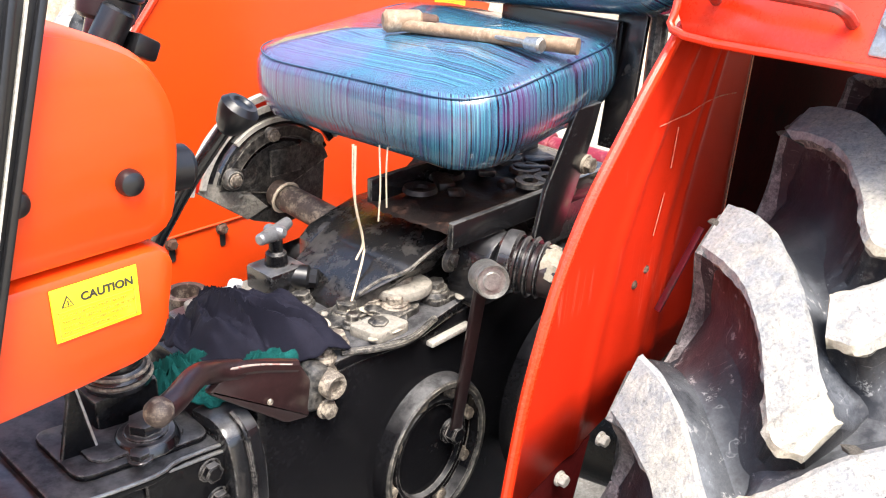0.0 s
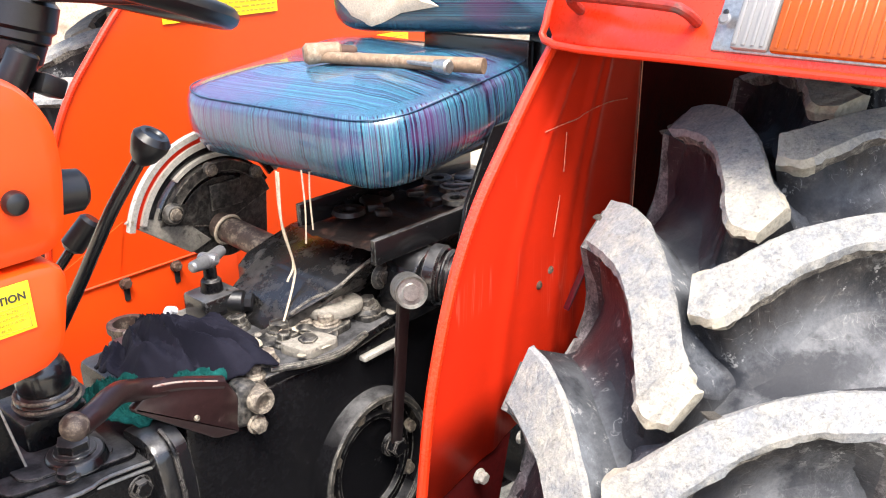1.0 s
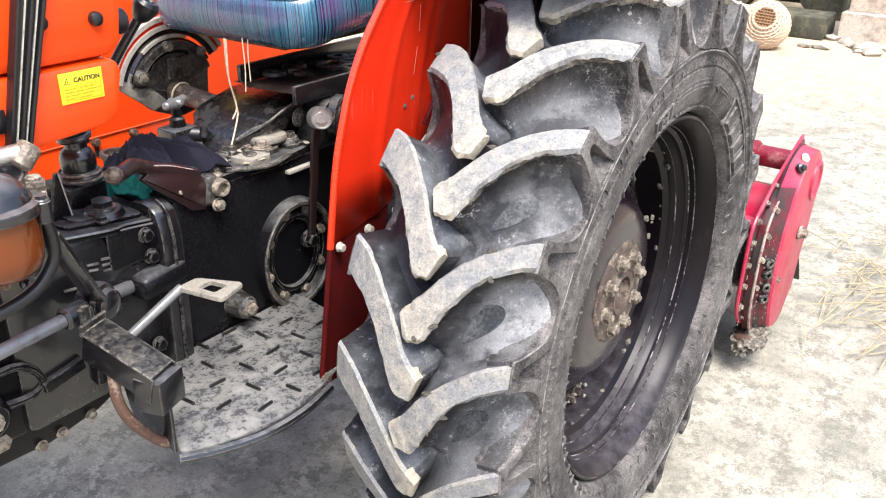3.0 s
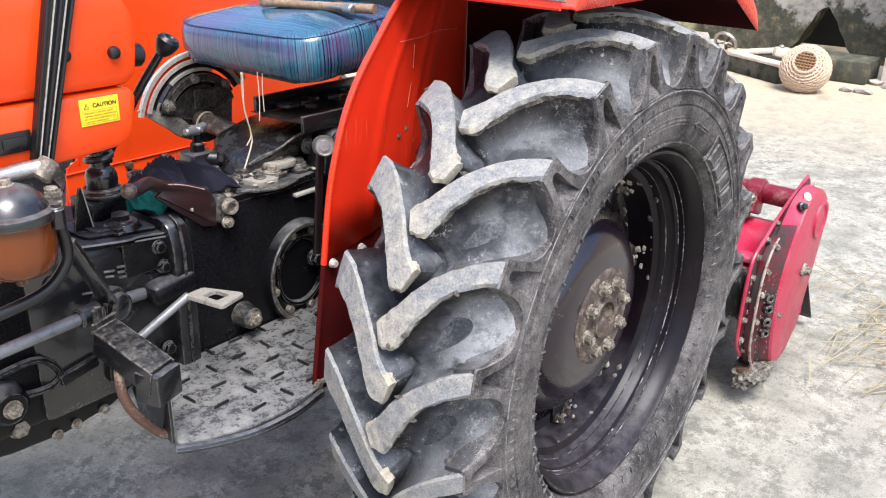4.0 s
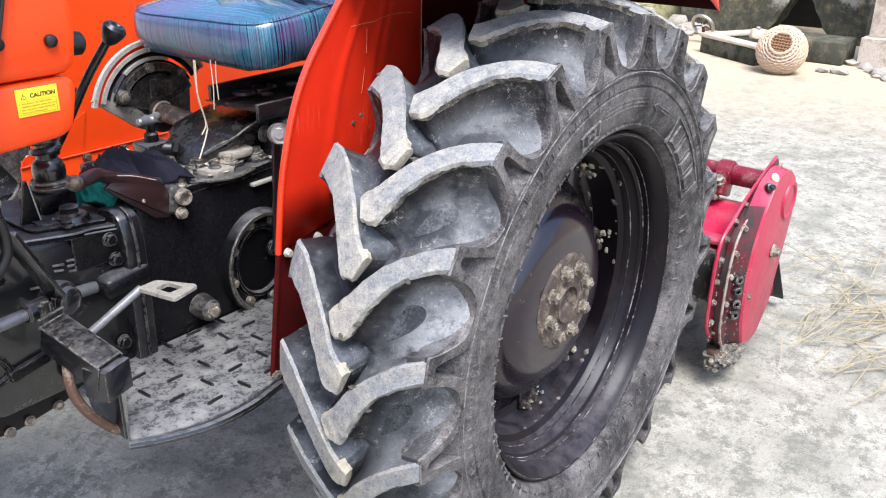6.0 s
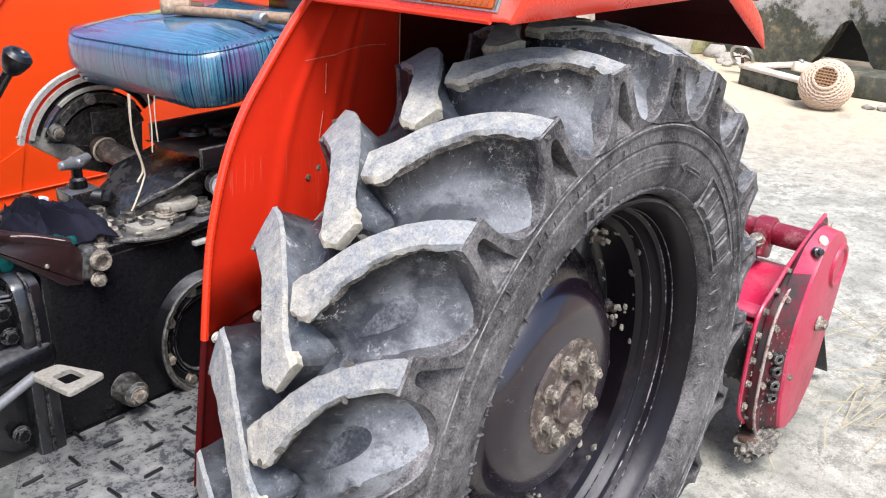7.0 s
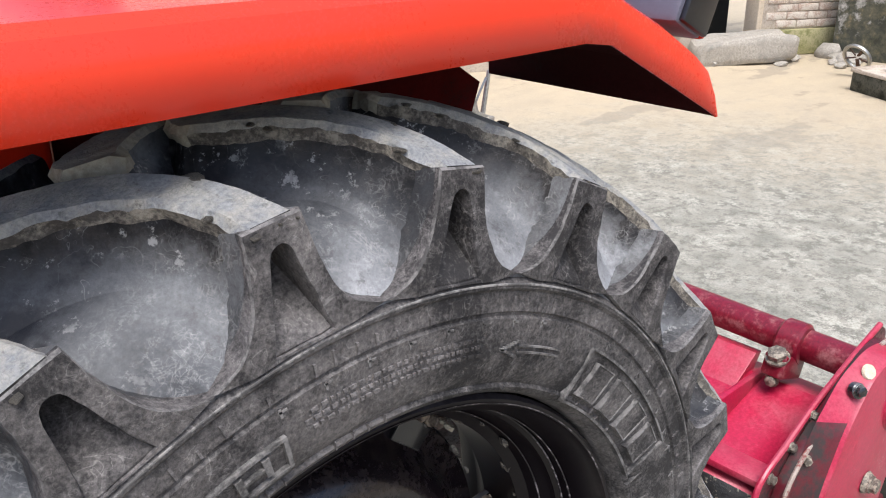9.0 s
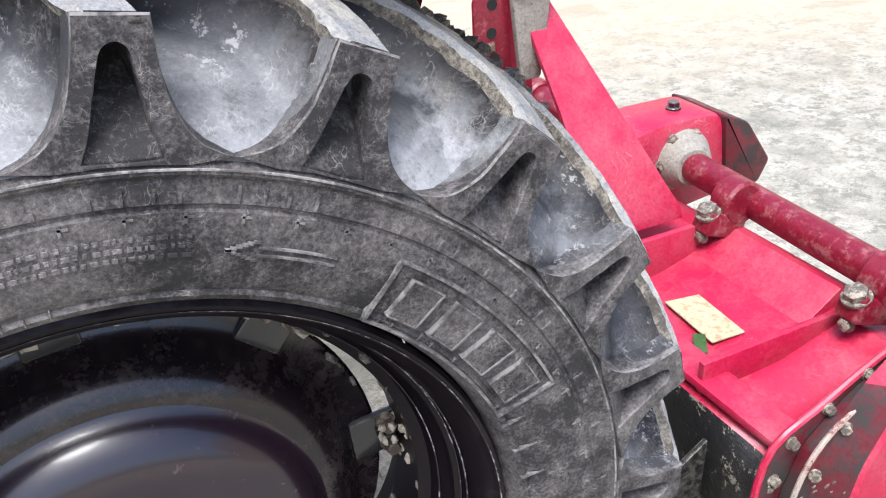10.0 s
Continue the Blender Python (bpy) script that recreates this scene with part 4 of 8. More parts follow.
def sidewall_marks(rim, cy, side):
    """Raised moulding on the sidewall: ticks, a framed maker's mark as plain blocks, an arrow, rows of small bars."""
    def slab(bm, a0, a1, r0, r1, h=0.005, skew=0.0, n=6):
        lo, hi = [], []
        for k in range(n + 1):
            a = a0 + (a1 - a0) * k / n
            for r, sk in ((r0, 0), (r1, skew)):
                t = radians(a + sk)
                o = 0.1755 if r > 0.46 else 0.1755 - (0.46 - r) * 0.21
                x, z = r * math.cos(t), AXLE_Z + r * math.sin(t)
                lo.append(bm.verts.new((x, cy + side * (o - 0.004), z)))
                hi.append(bm.verts.new((x, cy + side * (o + h), z)))
        for k in range(n):
            i = 2 * k
            bm.faces.new((hi[i], hi[i + 1], hi[i + 3], hi[i + 2]))
            bm.faces.new((lo[i], hi[i], hi[i + 2], lo[i + 2]))
            bm.faces.new((lo[i + 1], hi[i + 1], hi[i + 3], lo[i + 3]))
        for i in (0, 2 * n):
            bm.faces.new((lo[i], lo[i + 1], hi[i + 1], hi[i]))
    bm = bmesh.new()
    for a0, a1, r0, r1 in ((23.5, 54, 0.4795, 0.4825), (23.5, 54, 0.413, 0.416)):
        slab(bm, a0, a1, r0, r1, n=20)
    slab(bm, 23.5, 24.0, 0.413, 0.4825)
    slab(bm, 53.5, 54.0, 0.413, 0.4825)
    part("raised_frame", bm, M_RIBDUST, rim)
    for a in (28.0, 35.0, 42.0, 49.0):
        bm = bmesh.new()
        slab(bm, a - 2.2, a + 2.2, 0.428, 0.468, 0.005)
        block = part("raised_block", bm, M_SIDE, rim)
        bm = bmesh.new()
        for a0, a1, r0, r1 in ((a - 2.4, a + 2.4, 0.468, 0.4695), (a - 2.4, a + 2.4, 0.4265, 0.428), (a - 2.4, a - 2.15, 0.428, 0.468), (a + 2.15, a + 2.4, 0.428, 0.468)):
            slab(bm, a0, a1, r0, r1, 0.0062)
        part("worn_outline", bm, M_RIBDUST, rim, "pale worn outline")
    bm = bmesh.new()
    slab(bm, 61.0, 69.5, 0.4585, 0.4605, 0.003)
    slab(bm, 61.0, 69.5, 0.4655, 0.4675, 0.003)
    for k in range(6):
        slab(bm, 69.5 + k * 0.55, 70.1 + k * 0.55, 0.4630 - 0.0095 + k * 0.0016, 0.4655 - 0.0095 + k * 0.0016, 0.003, n=1)
        slab(bm, 69.5 + k * 0.55, 70.1 + k * 0.55, 0.4605 + 0.0095 - k * 0.0016, 0.4630 + 0.0095 - k * 0.0016, 0.003, n=1)
    part("raised_arrow", bm, M_RIBDUST, rim)
    bm = bmesh.new()
    for a0, a1, r0, r1 in ((103, 112, 0.468, 0.471), (103, 112, 0.436, 0.439), (103, 103.5, 0.439, 0.468), (111.5, 112, 0.439, 0.468), (105.4, 106.2, 0.444, 0.464), (108.6, 109.4, 0.444, 0.464), (106, 109, 0.453, 0.456)):
        slab(bm, a0, a1, r0, r1)
    part("raised_badge", bm, M_RIBDUST, rim)
    rng = random.Random(8)
    bm = bmesh.new()
    for r in (0.474, 0.466, 0.458):
        a = 76.0
        while a < 100:
            w = rng.uniform(0.25, 0.9)
            slab(bm, a, a + w, r, r + 0.0035, 0.0022, n=1)
            a += w + rng.uniform(0.2, 0.5)
    for k in range(150):
        a = 360 * k / 150 + rng.uniform(-0.3, 0.3)
        if rng.random() < 0.75:
            slab(bm, a, a + 0.26, 0.503, rng.uniform(0.508, 0.518), 0.0026, n=1)
        if rng.random() < 0.5:
            slab(bm, a + 1.1, a + 1.25, 0.416, rng.uniform(0.419, 0.425), 0.0012, n=1)
    moulding = part("fine_moulding", bm, M_RUBBER, rim)
    moulding["kind"] = "stuff"
    for k in range(46):
        a = 20.5 - 6.0 * k
        if -242 < a:
            bm = bmesh.new()
            slab(bm, a, a + 0.32, 0.412, 0.4945, 0.0020, n=1)
            slab(bm, a - 0.9, a + 0.5, 0.4905, 0.4930, 0.0020, n=1)
            part("radial_rib", bm, M_RIBDUST, rim, "thin pale moulded rib")
    for k in range(16):
        a = 24.5 + 5.2 * k
        bm = bmesh.new()
        slab(bm, a, a + 0.3, 0.486, 0.4945, 0.0020, n=1)
        slab(bm, a - 0.6, a + 0.4, 0.4905, 0.4925, 0.0020, n=1)
        part("tick", bm, M_RIBDUST, rim, "small pale moulded tick")


rear_wheel(YC - WHEEL_Y, -1, True)
rear_wheel(YC + WHEEL_Y, 1, False)


# ---- fenders ----
def fender(side):
    """side -1: towards negative y. The inner plate, the corrugated front, the tray on top and its skirt."""
    def Y(o):
        return YC + side * o
    pane = [(-0.302, 1.338), (-0.352, 1.286), (-0.400, 1.230), (-0.445, 1.174), (-0.483, 1.105), (-0.512, 1.02), (-0.528, 0.95), (-0.545, 0.828)]
    # front plate with upright folds
    bm = bmesh.new()
    folds = [(k / 48, 0.0035 * sum(math.exp(-((k / 48 - f) / w) ** 2) for f, w in ((0.30, 0.03), (0.55, 0.035), (0.64, 0.03))) - 0.006 * max(0.0, k / 48 - 0.72)) for k in range(49)]
    rows = []
    for x, z in pane:
        back = -0.106
        rows.append([bm.verts.new((x + (back - x) * f, Y(0.470 + d), z + (0.0 if z > 0.9 else 0.09 * f))) for f, d in folds])
    for a, b in zip(rows, rows[1:]):
        for k in range(len(folds) - 1):
            bm.faces.new((a[k], a[k + 1], b[k + 1], b[k]))
    if side > 0:
        bm.free()
        sheet = [(x + 0.027, z) for x, z in pane] + [(-0.56, 0.70), (0.0, 0.72), (0.25, 0.80), (0.45, 0.93), (0.55, 1.2), (0.35, 1.338)]
        bm = prism(sheet, "y", Y(0.4685), Y(0.4715), 0.0)
    tray = part("fender", bm, M_BONNET if side > 0 else M_PAINT_RED, tractor, "orange-red painted steel rear fender", smooth=side < 0)
    if side < 0:
        tray.modifiers.new("thick", "SOLIDIFY").thickness = 0.003
    # rolled front edge
    part("rolled_edge", tube([(x + (0.027 if side > 0 else 0), Y(0.470), z) for x, z in pane], 0.0065, 10, n=4), M_PAINT, tray)
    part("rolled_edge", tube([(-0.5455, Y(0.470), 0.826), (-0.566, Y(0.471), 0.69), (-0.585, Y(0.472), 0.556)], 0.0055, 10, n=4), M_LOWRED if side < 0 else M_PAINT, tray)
    # lower plate and the plate behind; the near side's shade is put into the paint colour
    low = [(-0.545, 0.832), (-0.586, 0.556), (-0.50, 0.545), (-0.42, 0.66), (-0.36, 0.92), (-0.40, 0.90)]
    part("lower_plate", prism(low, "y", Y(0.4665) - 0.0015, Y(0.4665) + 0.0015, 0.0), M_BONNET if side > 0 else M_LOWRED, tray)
    back = [(-0.14, 1.345), (-0.14, 0.90), (0.0, 1.0), (0.25, 0.95), (0.45, 0.93), (0.55, 1.2), (0.35, 1.335)]
    if side < 0:
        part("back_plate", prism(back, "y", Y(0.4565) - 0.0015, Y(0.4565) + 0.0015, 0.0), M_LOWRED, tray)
    # top tray
    stations = [(-0.343, 1.334), (-0.341, 1.340), (-0.330, 1.358), (-0.312, 1.391), (-0.296, 1.399), (-0.27, 1.401), (-0.1, 1.401), (0.15, 1.398), (0.30, 1.396), (0.345, 1.384), (0.40, 1.358), (0.46, 1.330), (0.515, 1.299), (0.546, 1.276), (0.559, 1.252), (0.565, 1.230), (0.566, 1.2125)]
    bm = bmesh.new()
    rows = []
    for n, (x, z) in enumerate(stations):
        foot = 1.331 if x < 0.341 else 1.326 - (x - 0.341) / 0.225 * 0.1145
        foot = min(foot, z - 0.001)
        inner = (0.496, 0.490, 0.474, 0.474, 0.478, 0.468)[n] if n < 6 else 0.466
        row = []
        for o, t in ((inner, 0.0), (0.66, -0.10 if 4 < n < 11 else 0.0), (0.842, 0.0), (0.856, 0.13), (0.861, 0.36), (0.864, 1.0)):
            zz = z + (foot - z) * t
            back = 0.016 * max(0.0, (o - 0.842) / 0.022) * (1.0, 1.0, 1.0, 1.0, 0.5)[n] if n < 5 else 0.0
            row.append(bm.verts.new((x + back, Y(o), zz)))
        rows.append(row)
    for a, b in zip(rows, rows[1:]):
        for k in range(5):
            bm.faces.new((a[k], a[k + 1], b[k + 1], b[k]))
    for f in bm.faces:
        f.normal_update()
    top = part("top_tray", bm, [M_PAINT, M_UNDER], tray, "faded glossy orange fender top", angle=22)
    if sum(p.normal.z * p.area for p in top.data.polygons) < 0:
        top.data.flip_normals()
    # the inner skin takes the copy of the paint with shade in its colour
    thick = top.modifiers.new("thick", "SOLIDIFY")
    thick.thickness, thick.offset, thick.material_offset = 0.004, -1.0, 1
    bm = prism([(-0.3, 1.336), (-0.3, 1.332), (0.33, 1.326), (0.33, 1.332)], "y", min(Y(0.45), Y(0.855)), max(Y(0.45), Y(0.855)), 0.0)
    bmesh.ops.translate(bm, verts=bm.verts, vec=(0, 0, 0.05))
    part("underside", bm, M_UNDER, tray, "dark red underside with shade put into its colour")
    rim = [(0.15, 0.466, 1.400), (-0.1, 0.466, 1.403), (-0.27, 0.468, 1.403), (-0.296, 0.477, 1.401), (-0.312, 0.474, 1.393), (-0.331, 0.474, 1.358), (-0.343, 0.494, 1.335), (-0.3435, 0.66, 1.334), (-0.3435, 0.842, 1.334)]
    part("rolled_edge", tube([(x, Y(o), z) for x, o, z in rim], 0.0042, 10, n=4), M_PAINT, tray)
    # grab handle
    part("grab_handle", tube([(-0.325, Y(0.512), 1.370), (-0.350, Y(0.516), 1.383), (-0.352, Y(0.53), 1.387), (-0.352, Y(0.62), 1.384), (-0.350, Y(0.64), 1.380), (-0.325, Y(0.643), 1.367)], 0.0055, 10), M_BROWN_RED, tray, "worn dull red grab handle")
    # lamp on the front lip
    lean = Matrix.Rotation(radians(27), 4, "Y")
    def lamp_box(y0, y1, d0, d1, h, bev):
        bm = bmesh.new()
        add_box(bm, (d1 - d0, abs(y1 - y0), h), Matrix.Translation((-0.322, (Y(y0) + Y(y1)) / 2, 1.370)) @ lean @ Matrix.Translation((-(d0 + d1) / 2, 0, 0)), bev)
        return bm
    lamp = part("turn_lamp", lamp_box(0.664, 0.848, -0.002, 0.006, 0.062, 0.005), M_STEEL, tray, "turn lamp with amber and clear lenses")
    part("amber_lens", lamp_box(0.7205, 0.8445, 0.003, 0.012, 0.057, 0.004), M_AMBER, tray, "amber ribbed lens")
    part("clear_lens", lamp_box(0.684, 0.7195, 0.003, 0.012, 0.057, 0.004), M_CLEAR, tray, "clear ribbed lens")
    for k in range(13):
        y = 0.726 + k * 0.009
        part("lens_rib", lamp_box(y, y + 0.003, 0.0115, 0.0132, 0.050, 0.0008), M_AMBER, tray)
    for k in range(4):
        y = 0.687 + k * 0.0085
        part("lens_rib", lamp_box(y, y + 0.004, 0.0115, 0.0132, 0.050, 0.0008), M_CLEAR, tray)
    part("lens_edge", lamp_box(0.8446, 0.8462, 0.005, 0.0095, 0.0575, 0.0007), M_GREYEDGE, tray, "pale grey worn edge")
    for y in (0.826, 0.6735):
        p = Vector((-0.322, Y(y), 1.370)) + lean @ Vector((-0.0122, 0, -0.002))
        part("lens_washer", cyl(p, p + lean @ Vector((-0.0022, 0, 0)), 0.0062, 0.005, seg=16), M_GREYEDGE, tray)
    for y in (0.826, 0.6735):
        p = Vector((-0.322, Y(y), 1.370)) + lean @ Vector((-0.012, 0, 0.004))
        part("lens_screw", cyl(p, p + lean @ Vector((-0.003, 0, 0)), 0.0028, seg=12), M_PLASTIC, tray)
    # tail lamp box on the rear slope
    slope = pose(0.518, Y(0.80), 1.322, 0, 26, 0)
    bm = bmesh.new()
    add_box(bm, (0.065, 0.085, 0.08), slope @ Matrix.Translation((0, 0, 0.035)), 0.008)
    tail = part("tail_lamp", bm, M_GREYBOX, tray, "grey plastic tail lamp box with a black end")
    bm = bmesh.new()
    add_box(bm, (0.058, 0.010, 0.072), slope @ Matrix.Translation((0.002, side * 0.045, 0.035)), 0.004)
    part("end_cap", bm, M_PLASTIC, tail, "black end cap")
    bm = bmesh.new()
    add_box(bm, (0.012, 0.082, 0.074), slope @ Matrix.Translation((0.037, 0, 0.036)), 0.005)
    part("tail_lens", bm, M_REDLENS, tail, "red and amber tail lens")
    for x, z in ((-0.526, 0.827), (-0.445, 0.835), (-0.361, 0.847)):
        part("bolt", hexbolt((x, Y(0.475), z), (0, side, 0), 0.0075, 0.011), M_PALE, tray, "pale dusty bolt")
    part("bolt", hexbolt((-0.578, Y(0.476), 0.575), (0, side, 0), 0.008, 0.01), M_BOLT, tray, "dusty bolt")
    part("stay", bar((-0.285, Y(0.485), 1.0), (-0.235, Y(0.50), 1.10), 0.010, 0.004), M_DARKRED, tray)
    if side < 0:
        # scrapes through the paint
        for pts, r in (([(-0.325, 1.234), (-0.29, 1.236), (-0.26, 1.237), (-0.234, 1.242), (-0.19, 1.245), (-0.144, 1.242)], 0.0007), ([(-0.281, 1.225), (-0.284, 1.178)], 0.0007), ([(-0.290, 1.15), (-0.301, 1.10)], 0.0006)):
            part("paint_scrape", tube([(x, Y(0.4728), z) for x, z in pts], r, 5, n=5), M_SCRAPE, tray, "pale scrape through the paint")
        part("bare_edge", tube([(-0.105, Y(0.4695), 1.325), (-0.105, Y(0.4695), 0.96)], 0.0009, 5, n=2), M_SCRAPE, tray, "pale worn edge of the plate")
        for x, z in ((-0.324, 1.043), (-0.301, 1.056)):
            part("mud_spot", cyl((x, Y(0.4690), z), (x, Y(0.4725), z), 0.006, 0.0045, 9, 0.001), M_RUST, tray, "small rusty spot")
    return tray


fender(-1)
right_fender = fender(1)


def label_plate(parent, y, x0, x1, z0, z1, side, lines):
    """A yellow label with a heading bar and rows of unreadable print as bars."""
    lab = part("label", box((x0, y - 0.0008, z0), (x1, y + 0.0008, z1), 0.0), M_LABEL, parent, "yellow caution label with small dark print")
    rng = random.Random(lines)
    bm = bmesh.new()
    rows = lines + 3
    for r in range(rows):
        z = z1 - 0.010 - (z1 - z0 - 0.018) * r / (rows - 1)
        x = x0 + 0.008
        while x < x1 - 0.012:
            w = rng.uniform(0.006, 0.022)
            box((x, y - 0.0014, z - 0.0017), (min(x + w, x1 - 0.006), y - 0.0009, z + 0.0017), 0.0, bm)
            x += w + 0.003
    part("small_print", bm, M_INK2, parent, "rows of dark small print")["kind"] = "stuff"
    return lab


label_plate(right_fender, YC + 0.4655, -0.222, 0.048, 1.272, 1.345, 1, 4)
label_plate(right_fender, YC + 0.4655, 0.335, 0.44, 1.13, 1.19, 1, 3)


# ---- bonnet and console ----
def console():
    up = [(-0.812, 1.199), (-0.801, 1.27), (-0.801, 1.308), (-0.822, 1.345), (-0.862, 1.366), (-0.95, 1.385), (-2.2, 1.43), (-2.2, 1.199)]
    bonnet = part("bonnet", prism(rounded(up, 0.03, 4), "y", YC - 0.322, YC + 0.322, 0.018), M_BONNET, tractor, "bright orange sheet-steel bonnet side")
    low = [(-0.834, 1.102), (-0.813, 1.1975), (-2.2, 1.1975), (-2.2, 1.105), (-0.975, 1.094)]
    part("lower_panel", prism(rounded(low, 0.03, 4), "y", YC - 0.3215, YC + 0.3215, 0.009), M_BONNET, bonnet)
    face = [(-0.949, 1.405), (-0.894, 1.405), (-0.910, 1.352), (-0.984, 1.094), (-1.016, 1.104), (-0.957, 1.352)]
    strip = part("rubber_strip", prism(face, "y", -0.3035, -0.290, 0.003), M_PLASTIC, bonnet, "black rubber trim strip")
    for f, w in ((0.08, 0.007), (0.52, 0.008), (0.92, 0.006)):
        top, low = Vector((-0.957 + 0.047 * f, -0.305, 1.352)), Vector((-1.016 + 0.032 * f, -0.305, 1.104))
        part("strip_ridge", bar(top + (top - low) * 0.19, low, w, 0.006, 0.002), M_PLASTIC, bonnet)
    # two pale lines paint the highlights on the rubber
    for f, w in ((0.32, 0.0026), (0.72, 0.0032)):
        top, low = Vector((-0.957 + 0.047 * f, -0.3042, 1.352)), Vector((-1.016 + 0.032 * f, -0.3042, 1.104))
        part("strip_line", bar(top + (top - low) * 0.19, low, w, 0.002, 0.0), M_PALE, bonnet, "pale line painted as a highlight on the strip")
    for x, z in ((-0.936, 1.262), (-0.852, 1.257)):
        m = Matrix.Translation((x, -0.292, z)) @ Matrix.Rotation(radians(90), 4, "X")
        part("push_button", turn([(0.0105, 0), (0.0105, 0.004), (0.009, 0.008), (0.005, 0.0105), (0, 0.011)], m, 20), M_PLASTIC, bonnet, "small black plug")
    part("rear_knob", cyl((-0.806, -0.236, 1.240), (-0.768, -0.240, 1.237), 0.0215, 0.0195, 24, 0.005), M_PLASTIC, bonnet, "round black knob")
    bm = box((-1.06, -0.2955, 1.128), (-1.006, -0.2915, 1.160), 0.003)
    box((-1.052, -0.299, 1.136), (-1.014, -0.2955, 1.152), 0.001, bm)
    part("vent", bm, M_PLASTIC, bonnet, "black framed slot")
    lab = part("caution_label", box((-0.9225, -0.2935, 1.1465), (-0.854, -0.2918, 1.190), 0.0006), M_LABEL, bonnet, "yellow caution label with dark print")

    def print_line(words, x, z, size, mat, bold=0.0):
        cu = bpy.data.curves.new("word", "FONT")
        cu.body, cu.size, cu.extrude, cu.offset, cu.align_x = words, size, 0.0003, bold, "LEFT"
        tmp = new("word", cu)
        me = bpy.data.meshes.new_from_object(tmp)
        bpy.data.objects.remove(tmp)
        word = new("printed_word", me)
        me.materials.append(mat)
        word.parent = lab
        word.matrix_basis = Matrix.Translation(Vector((x, -0.294, z)) - ORIGIN[lab.name]) @ Matrix.Rotation(radians(90), 4, "X")

    print_line("CAUTION", -0.9005, 1.1755, 0.0093, M_INK, 0.00025)
    for k, words in enumerate(("DISCONNECT BATTERY EARTH", "TERMINAL BEFORE CARRYING OUT", "ANY WELDING OPERATIONS ON", "TRACTOR COMPONENTS")):
        print_line(words, -0.9165, 1.1660 - 0.0047 * k, 0.0036, M_INK2)
    bm = prism([(-0.9155, 1.1745), (-0.906, 1.1745), (-0.9107, 1.1835)], "y", -0.2945, -0.2936, 0.0)
    part("warning_triangle", bm, M_INK, lab)
    part("triangle_face", prism([(-0.9142, 1.1752), (-0.9073, 1.1752), (-0.9107, 1.1818)], "y", -0.2948, -0.2946, 0.0), M_LABEL, lab)
    part("mark_stroke", box((-0.9112, -0.2951, 1.1758), (-0.9102, -0.2949, 1.1798), 0.0), M_INK, lab)
    bm = bmesh.new()
    for x0, x1, z0, z1 in ((-0.919, -0.858, 1.1705, 1.1712), (-0.919, -0.858, 1.1495, 1.1502), (-0.9192, -0.9184, 1.1495, 1.1712), (-0.8588, -0.858, 1.1495, 1.1712)):
        box((x0, -0.2941, z0), (x1, -0.2937, z1), 0.0, bm)
    part("print_frame", bm, M_INK2, lab)
    return bonnet


console()


def steering():
    col = part("steering_column", cyl((-0.79, -0.02, 1.10), (-0.695, -0.03, 1.395), 0.021, bevel=0.004), M_BLACK, tractor, "black steering column")
    d = (Vector((-0.695, -0.03, 1.395)) - Vector((-0.79, -0.02, 1.10))).normalized()
    c0 = Vector((-0.706, -0.030, 1.372))
    bm = cyl(c0 - d * 0.052, c0 - d * 0.024, 0.0285, 0.031, 32, 0.004)
    cyl(c0 - d * 0.026, c0 - d * 0.014, 0.0335, 0.0335, 32, 0.002, bm)
    cyl(c0 - d * 0.016, c0 + d * 0.018, 0.0375, 0.0375, 32, 0.004, bm)
    part("column_boot", bm, M_PLASTIC, col, "black plastic column collar")
    part("stalk", cyl((-0.742, -0.055, 1.302), (-0.722, -0.062, 1.340), 0.0165, 0.0165, 20, 0.003), M_PLASTIC, col, "black switch body")
    bm = bmesh.new()
    add_box(bm, (0.030, 0.028, 0.022), pose(-0.703, -0.058, 1.300, 0, 28, 8), 0.004)
    part("key_switch", bm, M_PLASTIC, col, "short black switch knob")
    hub = c0 + d * 0.022
    q = d.to_track_quat("Z", "Y").to_matrix().to_4x4()
    wheel = part("steering_wheel", turn([(0.20 + 0.0125 * math.cos(a), 0.0125 * math.sin(a)) for a in [2 * math.pi * k / 12 for k in range(13)]], Matrix.Translation(hub + d * 0.02 + Vector((0.012, 0, 0))) @ q, 72), M_PLASTIC, tractor, "black plastic steering wheel")
    for k in range(3):
        a = radians(75 + 120 * k)
        v = q.to_3x3() @ Vector((math.cos(a), math.sin(a), 0))
        part("spoke", bar(hub + v * 0.02, hub + v * 0.195 + d * 0.018, 0.026, 0.008, 0.003), M_PLASTIC, wheel)
    part("wheel_hub", cyl(hub - d * 0.02, hub + d * 0.012, 0.035, 0.03, 24, 0.005), M_PLASTIC, wheel)


steering()


